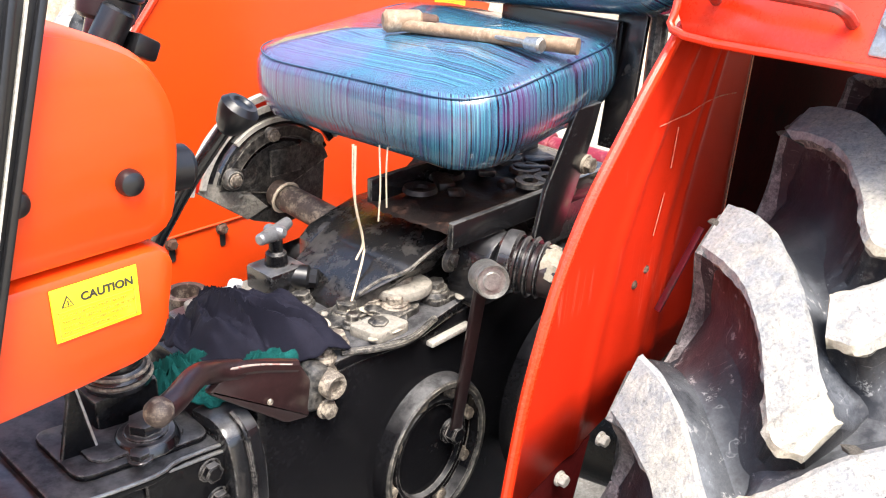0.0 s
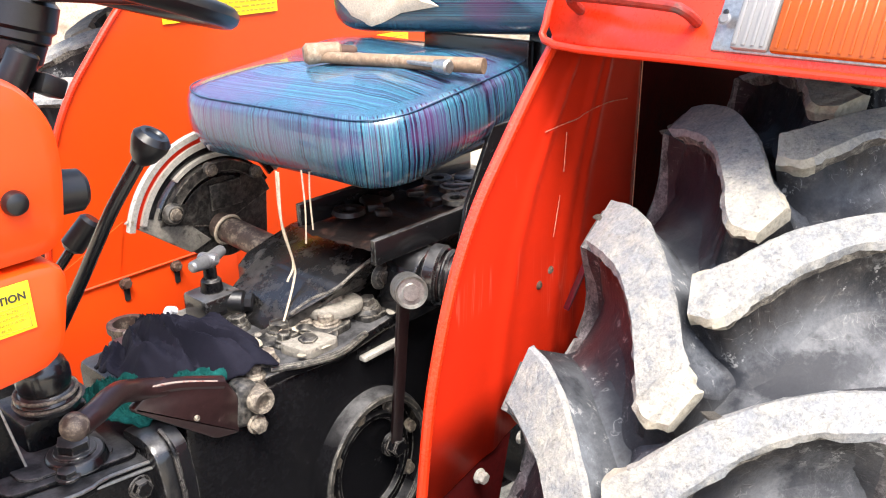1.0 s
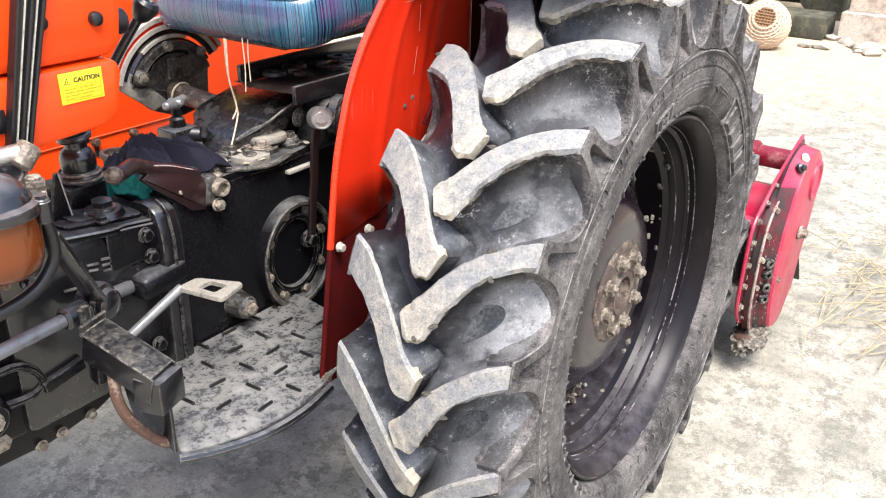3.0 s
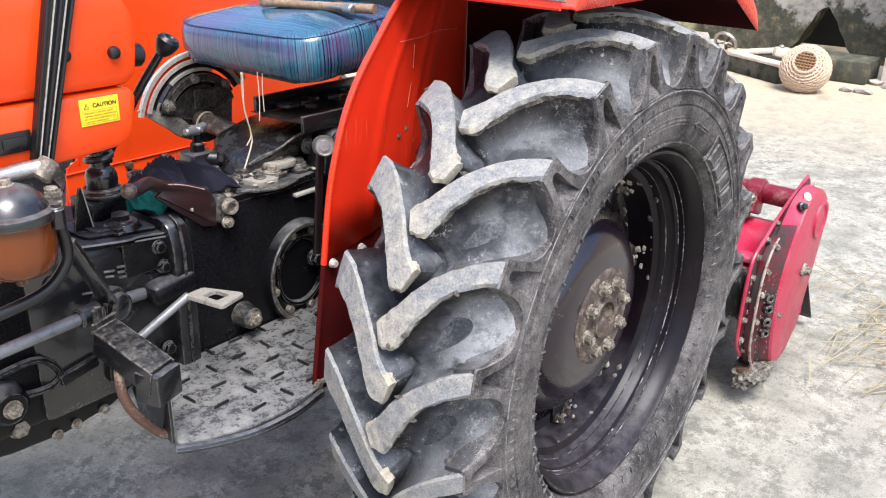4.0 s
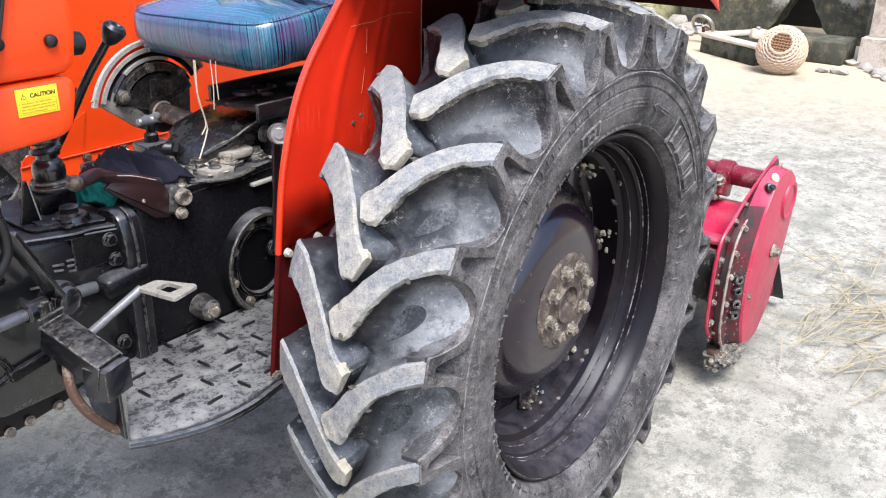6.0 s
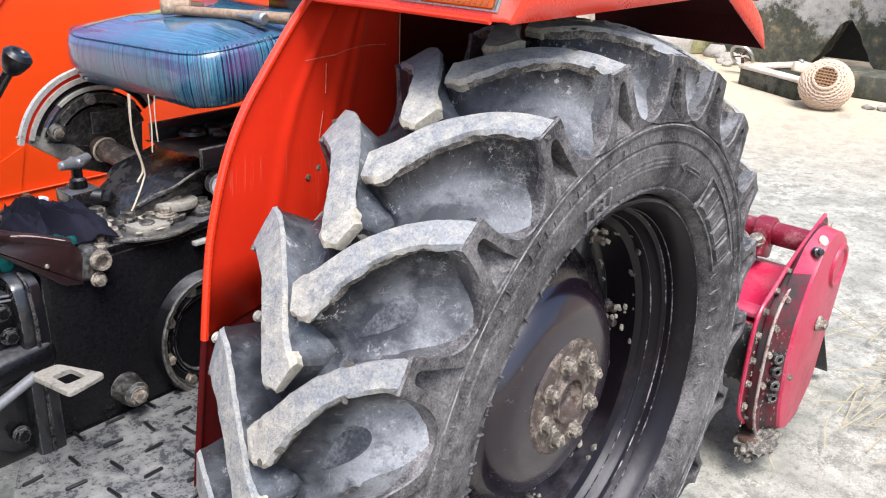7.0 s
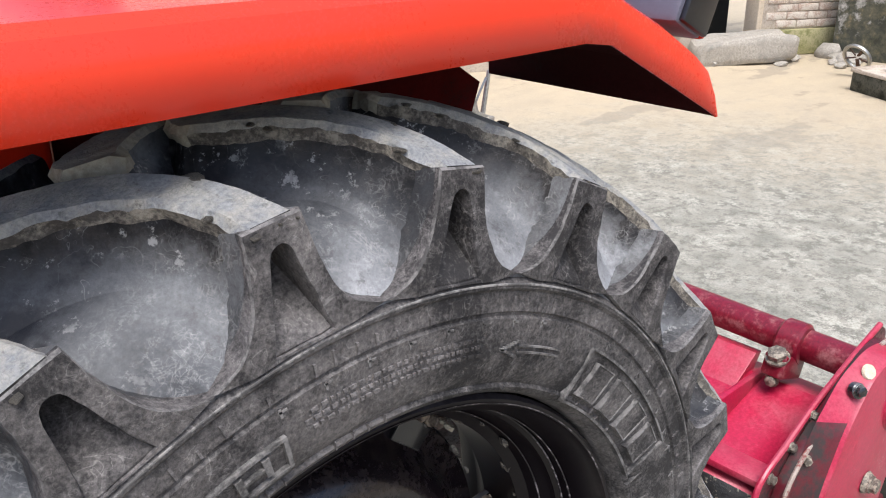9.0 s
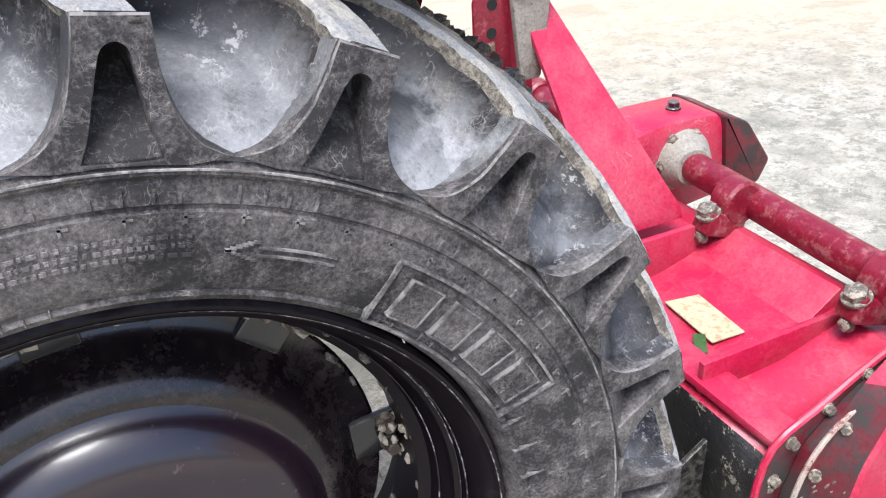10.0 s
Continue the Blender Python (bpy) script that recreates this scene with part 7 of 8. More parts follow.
def cloth(name, cx, cy, sx, sy, z, lift, mat, label, seed, turn_deg=0, n=80, fold=0.020, fan=(-0.62, 0.30)):
    """A crumpled rag: a low heap whose creases fan out from one corner, with a ragged rim."""
    bm = bmesh.new()
    bmesh.ops.create_grid(bm, x_segments=n, y_segments=n, size=0.5)
    for v in bm.verts:
        x, y = v.co.x, v.co.y
        rr = max(abs(x), abs(y)) * 2
        ang = math.atan2(y, x)
        edge = 1 + 0.13 * math.sin(3 * ang + seed) + 0.10 * math.sin(5 * ang + 2 * seed) + 0.05 * math.sin(11 * ang + seed)
        k = edge * rr / max(1e-6, math.hypot(x, y) * 2)
        p = Vector((x * k, y * k, 0))
        w = p + 0.12 * noise.noise_vector(p * 2.6 + Vector((seed, 0, 0)))
        d = Vector((w.x - fan[0], w.y - fan[1], 0))
        spoke = math.atan2(d.y, d.x)
        crease = (1 - abs(noise.noise(Vector((spoke * 5.5 + seed, d.length * 1.3, 0.3)))) * 2.4) + 0.55 * (1 - abs(noise.noise(Vector((spoke * 12 + seed, d.length * 2.4, 4.3)))) * 2.2)
        small = 1 - abs(noise.noise(Vector((w.x * 9 + seed, w.y * 9, 2.1)))) * 2.0
        body = max(0.0, 1 - rr ** 2.6)
        lump = 0.65 + 0.7 * noise.noise(w * 2.3 + Vector((0, seed, 1.0)))
        h = lift * body * lump + (fold * crease + 0.004 * small) * (0.25 + 0.75 * body) + 0.0015 * noise.noise(w * 40)
        roll = 0.006 * (1 - body) * (1 + math.sin(spoke * 17 + seed))
        v.co = Vector((p.x * sx, p.y * sy, max(h, 0.0) + roll + 0.003))
    bmesh.ops.rotate(bm, verts=bm.verts, cent=(0, 0, 0), matrix=Matrix.Rotation(radians(turn_deg), 3, "Z"))
    bmesh.ops.translate(bm, verts=bm.verts, vec=(cx, cy, z))
    ob = solo(name, bm, mat, label, "rag", (cx, cy, z))
    ob.modifiers.new("thick", "SOLIDIFY").thickness = 0.0025
    return ob


navy = cloth("rag", -0.586, -0.045, 0.225, 0.160, 0.903, 0.052, M_CLOTH, "crumpled dark navy rag lying on the gearbox", 1.3, -58, 80, 0.026)
part("white_tag", tube([(-0.556, 0.032, 0.934), (-0.548, 0.040, 0.943), (-0.536, 0.042, 0.938)], 0.0065, 8), M_TAG, navy, "small white sewn tag")
cloth("rag", -0.690, -0.072, 0.11, 0.10, 0.890, 0.024, M_TEAL, "crumpled teal rag under a navy one", 4.1, -40, 48)
cloth("rag", -0.632, -0.128, 0.125, 0.045, 0.905, 0.020, M_TEAL, "frilled teal rag edge beside a lever", 2.2, 8, 56, 0.010)


# ---- rotary tiller behind the tractor ----
def tiller():
    t = thing("rotary_tiller", (1.1, YC, 0.0), "crimson painted rotary tiller caked with dry mud", "tiller")
    ya, yb = -0.83, 0.86
    # hood
    sec = [(0.845, 0.30), (0.850, 0.472), (0.915, 0.474), (1.03, 0.482), (1.17, 0.52), (1.25, 0.50), (1.36, 0.40), (1.50, 0.20), (1.56, 0.06)]
    bm = bmesh.new()
    rows = [[bm.verts.new((x, y, z)) for x, z in sec] for y in (ya, -0.63, -0.3, 0.0, 0.3, yb)]
    for a, b in zip(rows, rows[1:]):
        for k in range(len(sec) - 1):
            f = bm.faces.new((a[k], a[k + 1], b[k + 1], b[k]))
            f.material_index = 1 if k < 1 else 0
    hood = part("hood", bm, [M_CRIMSON, M_MUDBLACK], t, "crimson sheet-steel hood", angle=25)
    hood.modifiers.new("thick", "SOLIDIFY").thickness = 0.006
    part("front_angle", box((0.852, ya, 0.488), (0.915, yb, 0.503), 0.003), M_CRIMSON, hood)
    part("divider", box((0.86, -0.662, 0.475), (1.18, -0.648, 0.535), 0.003), M_CRIMSON, hood)
    part("divider", box((0.98, -0.335, 0.475), (1.20, -0.320, 0.565), 0.003), M_CRIMSON, hood)
    part("long_rib", prism([(1.075, 0.480), (1.185, 0.556), (1.21, 0.552), (1.16, 0.480)], "y", -0.63, -0.29, 0.002), M_CRIMSON, hood)
    part("old_label", prism([(0.960, -0.572), (1.030, -0.575), (1.042, -0.440), (0.972, -0.428)], "z", 0.485, 0.4875, 0.0), M_TAN, hood, "torn faded paper label")
    part("leaf_scrap", bar((0.925, -0.585, 0.486), (0.950, -0.548, 0.494), 0.022, 0.003, 0.001), M_LEAF, hood, "green scrap")
    # cross tube, clamps, gear case
    part("cross_tube", cyl((1.20, ya, 0.605), (1.265, -0.10, 0.588), 0.034, 0.034, 28, 0.004), M_CRIMSON_DULL, t, "scratched dark crimson cross tube")
    part("cross_tube", cyl((1.20, 0.16, 0.605), (1.20, yb, 0.605), 0.034, 0.034, 28, 0.004), M_CRIMSON_DULL, t, "scratched dark crimson cross tube")
    for y in (-0.70, -0.345, 0.40, 0.75):
        cl = bmesh.new()
        add_box(cl, (0.095, 0.05, 0.05), Matrix.Translation((1.165, y, 0.565)) @ Matrix.Rotation(radians(20), 4, "Y"), 0.008)
        cyl((1.20, y - 0.026, 0.605), (1.20, y + 0.026, 0.605), 0.046, 0.046, 28, 0.006, cl)
        clamp = part("tube_clamp", cl, M_CRIMSON_DULL, t)
        part("clamp_bolt", hexbolt((1.135, y, 0.592), (-0.4, 0, 1), 0.020, 0.02), M_BOLT, clamp, "worn bare bolt")
        part("clamp_bolt", hexbolt((1.125, y, 0.545), (-1, 0, 0), 0.012, 0.012), M_BOLT, clamp)
    gc = part("gear_case", prism(rounded([(1.08, 0.50), (1.09, 0.655), (1.20, 0.680), (1.36, 0.678), (1.42, 0.64), (1.42, 0.47), (1.25, 0.45)], 0.03), "y", -0.10, 0.06, 0.02), M_CRIMSON, t, "crimson bevel gear case")
    part("flange", cyl((1.255, -0.16, 0.592), (1.27, -0.095, 0.588), 0.046, 0.070, 32, 0.006), M_PALE_DUST, gc, "dusty bare flange")
    part("end_cover", prism(rounded([(1.40, 0.48), (1.375, 0.672), (1.45, 0.640), (1.53, 0.53), (1.50, 0.475)], 0.012), "y", -0.112, 0.08, 0.008), M_DARKRED, gc, "dark end cover")
    part("plug", hexbolt((1.295, -0.03, 0.680), (0, 0, 1), 0.014, 0.018), M_BLACK, gc)
    for k in range(6):
        a = k * math.pi / 3
        part("bolt", hexbolt((1.268 + 0.062 * math.cos(a), -0.103, 0.588 + 0.062 * math.sin(a)), (0, -1, 0), 0.010, 0.012), M_BOLT, gc)
    # mast plates and hitch
    for mirror in (False, True):
        bm = bmesh.new()
        rows = []
        for x0, x1, y, z in ((0.94, 1.131, -0.27, 0.555), (0.93, 1.128, -0.266, 0.578), (0.92, 1.045, -0.142, 0.780), (0.90, 0.958, -0.006, 0.995), (0.905, 0.945, 0.0, 1.004)):
            y = 0.04 - y if mirror else y
            rows.append([bm.verts.new((x, y + d, z)) for x, d in ((x0, -0.006), (x1, -0.006), (x1, 0.006), (x0, 0.006))])
        for lo, hi in zip(rows, rows[1:]):
            for k in range(4):
                bm.faces.new((lo[k], lo[(k + 1) % 4], hi[(k + 1) % 4], hi[k]))
        bm.faces.new(rows[0][::-1])
        bm.faces.new(rows[-1])
        part("mast_plate", bm, M_CRIMSON, t, "sloping crimson mast plate leaning inwards")
    part("hitch_bracket", prism(rounded([(0.795, 0.83), (0.795, 1.00), (0.83, 1.02), (0.868, 1.00), (0.88, 0.83)], 0.012), "y", -0.034, -0.024, 0.003), M_CRIMSON_DULL, t, "dull red hitch plate with pin holes")
    for x, z in ((0.835, 0.985), (0.832, 0.93), (0.838, 0.88)):
        # dark discs on the plate paint the shade of the pin holes
        part("pin_hole", cyl((x, -0.033, z), (x, -0.0352, z), 0.011, 0.011, 16, 0.0), M_DARK, t, "dark disc standing for the shade in a pin hole")
    grey = part("hitch_bracket", prism(rounded([(0.885, 0.83), (0.868, 0.99), (0.885, 1.065), (0.906, 1.072), (0.915, 1.03), (0.956, 1.012), (0.945, 0.93), (0.93, 0.83)], 0.008), "y", -0.056, -0.040, 0.003), M_PALE_DUST, t, "pale dusty hitch bracket")
    part("collar", box((0.868, -0.064, 1.0), (0.958, -0.03, 1.014), 0.004), M_PALE_DUST, grey)
    part("hitch_pin", cyl((0.935, -0.045, 1.01), (0.956, -0.045, 1.115), 0.006, 0.005, 12), M_STEEL, t, "bent steel hitch pin")
    part("pin_chain", tube([(0.910, -0.05, 1.05), (0.925, -0.05, 1.075), (0.942, -0.05, 1.10)], 0.003, 6), M_ROD, t, "thin wire on the pin")
    part("top_link", cyl((0.20, YC, 0.90), (0.84, -0.02, 0.90), 0.02, 0.02, 18), M_RUST, t)
    # side plate and the chain case on it
    plate = [(0.875, 0.165), (0.825, 0.215), (0.812, 0.27), (0.814, 0.41), (0.838, 0.508), (0.92, 0.550), (1.02, 0.597), (1.15, 0.640), (1.265, 0.672), (1.295, 0.655), (1.32, 0.5), (1.2, 0.10), (1.0, 0.10)]
    side = part("side_plate", prism(rounded(plate, 0.015, 3), "y", -0.840, -0.828, 0.003), M_DARKRED, t, "dark muddy red side plate with rows of bolts")
    part("plate_edge", tube([(x, -0.836, z + 0.002) for x, z in plate[:9]], 0.006, 8, n=3), M_CRIMSON, side, "clean red plate edge")
    flange = [(0.900, 0.135), (0.866, 0.19), (0.852, 0.26), (0.858, 0.41), (0.890, 0.50), (0.955, 0.556), (1.06, 0.614), (1.165, 0.657), (1.23, 0.665), (1.30, 0.60), (1.32, 0.50), (1.24, 0.16), (1.15, 0.10), (0.98, 0.10)]
    case = part("chain_case", prism(rounded(flange, 0.02, 4), "y", -0.866, -0.841, 0.003), M_DARKRED, t, "crimson chain case with a dented cover")
    part("case_flange", tube([(x, -0.866, z) for x, z in flange[:9]], 0.0045, 8, n=4), M_SCUFF, case, "scraped pale flange edge")
    # the case's sloping wall and its outer face
    rim_pts = rounded([(0.985, 0.12), (0.955, 0.20), (0.938, 0.35), (0.960, 0.47), (1.015, 0.575), (1.085, 0.645), (1.15, 0.668), (1.21, 0.658), (1.28, 0.61), (1.31, 0.54), (1.31, 0.46), (1.26, 0.33), (1.215, 0.175), (1.131, 0.108), (1.05, 0.10)], 0.025, 4)
    bm = bmesh.new()
    lift = ((-0.862, 1.0), (-0.897, 0.10), (-0.904, 0.02), (-0.906, -0.10))
    rows = []
    for y, f in lift:
        row = []
        for x, z in rim_pts:
            front = max(0.0, min(1.0, (1.24 - x) / 0.24))
            wide = max(0.0, f) * 0.062 * front
            row.append(bm.verts.new((x - wide - min(0.0, f) * 0.06 * (1 if x < 1.13 else -1), y + 0.0025 * noise.noise(Vector((x * 9, z * 9, 1))), z + max(0.0, f) * 0.010 - min(0.0, f) * 0.06 * (1 if z < 0.4 else -1))))
        rows.append(row)
    for n, (lo, hi) in enumerate(zip(rows, rows[1:])):
        for k in range(len(lo)):
            j = (k + 1) % len(lo)
            fc = bm.faces.new((lo[k], lo[j], hi[j], hi[k]))
            fc.material_index = 1 if n == 0 and lo[k].co.z < 0.585 and lo[k].co.x < 1.13 else 0
    bm.faces.new(rows[-1])
    part("cover_face", bm, [M_CRIMSON, M_DARKRED], case, "clean crimson raised cover with a muddy wall")
    dish = Matrix.Translation((1.232, -0.905, 0.548)) @ Matrix.Rotation(radians(90), 4, "X")
    part("round_boss", turn([(0, 0.003), (0.030, 0.004), (0.046, 0.001), (0.052, 0.007), (0.062, 0.008), (0.067, 0.001), (0.068, -0.006)], dish, 40), M_CRIMSON, case, "round dished boss")
    rng = random.Random(17)
    for x, z in ((0.835, 0.24), (0.832, 0.31), (0.833, 0.38), (0.843, 0.45), (0.868, 0.51), (0.93, 0.548), (1.0, 0.583), (0.872, 0.19)):
        part("plate_bolt", hexbolt((x, -0.840, z), (0, -1, 0), 0.0085, 0.011), M_BOLT, side, "mud-crusted bolt")
    for x, z in ((0.868, 0.30), (0.873, 0.39), (0.893, 0.46), (0.938, 0.53), (1.02, 0.578)):
        part("flange_bolt", hexbolt((x, -0.868, z), (-0.5, -0.85, 0), 0.0085, 0.010), M_BOLT, case, "mud-crusted bolt")
    for x, z in ((0.902, 0.375), (0.906, 0.335), (0.912, 0.290), (0.915, 0.250)):
        p = Vector((x, -0.884, z))
        part("stud", turn([(0.006, 0.010), (0.009, 0.012), (0.0145, 0.010), (0.0165, 0.004), (0.017, -0.006)], Matrix.Translation(p) @ Vector((-0.55, -0.83, 0)).to_track_quat("Z", "Y").to_matrix().to_4x4(), 20), M_GREASY, case, "black greasy ring stud")
    bm = cyl((1.052, -0.884, 0.634), (1.046, -0.898, 0.640), 0.016, 0.015, 20, 0.003)
    hexbolt((1.046, -0.897, 0.640), (-0.4, -0.85, 0.3), 0.010, 0.010, bm)
    part("case_bolt", bm, M_BLACK, case, "black plug")
    part("pale_disc", cyl((1.094, -0.888, 0.656), (1.092, -0.893, 0.659), 0.015, 0.014, 18, 0.001), M_FOAM, case)
    bm = cyl((1.142, -0.904, 0.398), (1.142, -0.918, 0.398), 0.024, 0.021, 22, 0.004)
    hexbolt((1.142, -0.917, 0.398), (0, -1, 0), 0.015, 0.016, bm)
    part("case_bolt", bm, M_BOLT, case, "large worn bolt")
    part("case_bolt", hexbolt((0.965, -0.905, 0.30), (0, -1, 0), 0.008, 0.010), M_BOLT, case)
    mud = bmesh.new()
    for k in range(70):
        x, z, r = rng.uniform(0.83, 0.93), rng.uniform(0.15, 0.46), rng.uniform(0.002, 0.0055)
        vs = bmesh.ops.create_icosphere(mud, subdivisions=1, radius=r)["verts"]
        for v in vs:
            v.co = Vector((v.co.x * 1.4, v.co.y * 0.4, v.co.z)) + noise.noise_vector(v.co * 150 + Vector((k, 0, 0))) * r * 0.5 + Vector((x, -0.842 if x < 0.852 else -0.862 - 0.45 * (x - 0.852), z))
    clumps = part("mud_clumps", mud, M_CRUST, side, "dried mud clumps")
    clumps["kind"] = "stuff"
    skid = bmesh.new()
    add_box(skid, (0.17, 0.05, 0.022), pose(0.955, -0.855, 0.098, 0, 10, 0), 0.008, 2)
    shoe = part("skid_shoe", skid, M_RUST, t, "rusty skid shoe")
    lump = bmesh.new()
    bmesh.ops.create_icosphere(lump, subdivisions=4, radius=1.0)
    for v in lump.verts:
        d = 1 + 0.55 * noise.noise(v.co * 1.6) + 0.3 * noise.noise(v.co * 4.5) + 0.15 * noise.noise(v.co * 11)
        v.co = Vector((0.945 + v.co.x * 0.095 * d, -0.862 + v.co.y * 0.045 * d, 0.092 + v.co.z * 0.034 * d))
    part("mud_cake", lump, M_CRUST, shoe, "cake of dried mud and straw")
    for k in range(14):
        p = Vector((rng.uniform(0.88, 1.05), rng.uniform(-0.91, -0.85), rng.uniform(0.07, 0.12)))
        part("straw_bit", bar(p, p + Vector((rng.uniform(-0.06, 0.08), rng.uniform(-0.04, 0.02), rng.uniform(-0.04, 0.03))), 0.003, 0.0015, 0.0), M_STRAW, shoe)
    part("side_plate", prism([(0.85, 0.49), (1.24, 0.50), (1.40, 0.36), (1.35, 0.13), (0.98, 0.12), (0.86, 0.25)], "y", 0.85, 0.86, 0.002), M_CASE, t, "dark muddy side plate")
    # rotor with blades
    rotor = part("rotor", cyl((1.10, -0.82, 0.245), (1.10, 0.84, 0.245), 0.05, 0.05, 20), M_RUST, t, "rusty rotor shaft")
    for k in range(14):
        a = k * 2.4
        y = -0.76 + k * 0.12
        p = Vector((1.10, y, 0.245))
        d = Vector((math.cos(a), 0, math.sin(a)))
        part("blade", bar(p + d * 0.05, p + d * 0.215, 0.05, 0.008, 0.002), M_RUST, rotor)
    flap = bmesh.new()
    bmesh.ops.create_grid(flap, x_segments=12, y_segments=20, size=0.5)
    for v in flap.verts:
        u, w = v.co.x + 0.5, v.co.y
        v.co = Vector((1.40 + 0.20 * u, -0.86 + (w + 0.5) * 1.72, 0.30 - 0.26 * u + 0.008 * math.sin(w * 30)))
    fl = part("rear_flap", flap, M_CASE, t, "black rubber rear flap")
    fl.modifiers.new("thick", "SOLIDIFY").thickness = 0.006
    part("support_plate", prism([(0.72, 0.33), (0.86, 0.42), (0.93, 0.36), (0.95, 0.20), (0.84, 0.17)], "y", -0.70, -0.69, 0.002), M_GREASY, t, "grey muddy support plate")
    return t


tiller()


# ---- the yard behind ----
def wall_block(name, lo, hi, mat, label, cell=0.35, amount=0.02):
    bm = box(lo, hi, 0.0)
    size = max(Vector(hi) - Vector(lo))
    bmesh.ops.subdivide_edges(bm, edges=bm.edges, cuts=max(2, min(12, int(size / cell))), use_grid_fill=True)
    for v in bm.verts:
        if v.co.z > lo[2] + 0.01:
            v.co += noise.noise_vector(v.co * 1.7) * amount
    return solo(name, bm, mat, label, "wall", kind="structure")


def back_wall():
    """The pale brick wall set askew behind the shed, with its green plinth and a dark doorway."""
    u = Vector((-0.88, 0.475, 0)).normalized()
    n = Vector((u.y, -u.x, 0))
    n = n if n.y < 0 else -n
    m = Matrix((u, -n, Vector((0, 0, 1)))).transposed().to_4x4()
    m.translation = Vector((8.36, 2.345, 0))

    def block(name, s0, s1, z0, z1, d0, d1, mat, label):
        bm = box((s0, d0, z0), (s1, d1, z1), 0.01)
        bmesh.ops.transform(bm, matrix=m, verts=bm.verts)
        return solo(name, bm, mat, label, "wall", kind="structure")
    wall = block("wall_back", -0.3, 0.98, 0.24, 3.2, 0.0, 0.25, M_WALL2, "limewashed wall of pale worn bricks")
    block("wall_plinth", -0.3, 0.98, 0.0, 0.24, -0.05, 0.25, M_PLINTH, "green stained plinth of a limewashed wall")
    block("wall_far", 1.66, 9.0, 0.0, 3.2, 0.0, 0.25, M_WALL2, "limewashed wall beyond a doorway")
    block("wall_lintel", 0.98, 1.66, 2.05, 3.2, 0.0, 0.25, M_WALL2, "limewashed wall over a doorway")
    block("wall_inside", 0.6, 2.1, 0.0, 3.2, 1.2, 1.3, M_DARK, "black block standing for the shade inside a doorway")
    block("door_1", 0.98, 1.04, 0.0, 2.05, -0.02, 0.2, M_FOAM, "pale wooden door post")
    rng = random.Random(21)
    mesh = finish(box((-0.108, -0.02, -0.034), (0.108, 0.02, 0.034), 0.008), "brick", M_BRICK)
    for r in range(14):
        for k in range(6):
            x, z = -0.18 + k * 0.224 + (r % 2) * 0.112, 0.29 + r * 0.076
            if x > 0.86 or noise.noise(Vector((x * 2.2, z * 1.8, 3))) < -0.25:
                continue
            b = new("brick", mesh)
            b.parent = wall
            b.matrix_basis = m @ Matrix.Translation((x, 0.008 + rng.uniform(-0.005, 0.005), z)) @ Matrix.Rotation(rng.uniform(-0.02, 0.02), 4, "Y")
    cl = bmesh.new()
    bmesh.ops.create_grid(cl, x_segments=8, y_segments=20, size=0.5)
    for v in cl.verts:
        a, t = v.co.x, v.co.y
        v.co = m @ Vector((0.36 + a * 0.16 * (1 + 0.3 * math.sin(t * 9)), -0.07 + 0.02 * math.sin(a * 20), 1.45 + t * 1.5 + 0.05 * noise.noise(Vector((a * 9, t * 4, 0)))))
    cloth_ob = solo("hanging_cloth", cl, M_GREEN, "green cloth hanging on a wall", "cloth", tuple(m @ Vector((0.36, -0.07, 0.7))))
    cloth_ob.modifiers.new("thick", "SOLIDIFY").thickness = 0.004
    cord = tube([(7.93, 1.60, 2.2), (7.925, 1.60, 1.4), (7.93, 1.585, 0.85), (7.92, 1.60, 0.66), (7.93, 1.625, 0.75), (7.93, 1.61, 0.95)], 0.012, 8)
    solo("green_cord", cord, M_GREEN, "green cord hanging on the shed wall", "cord", (7.93, 1.6, 0.66))


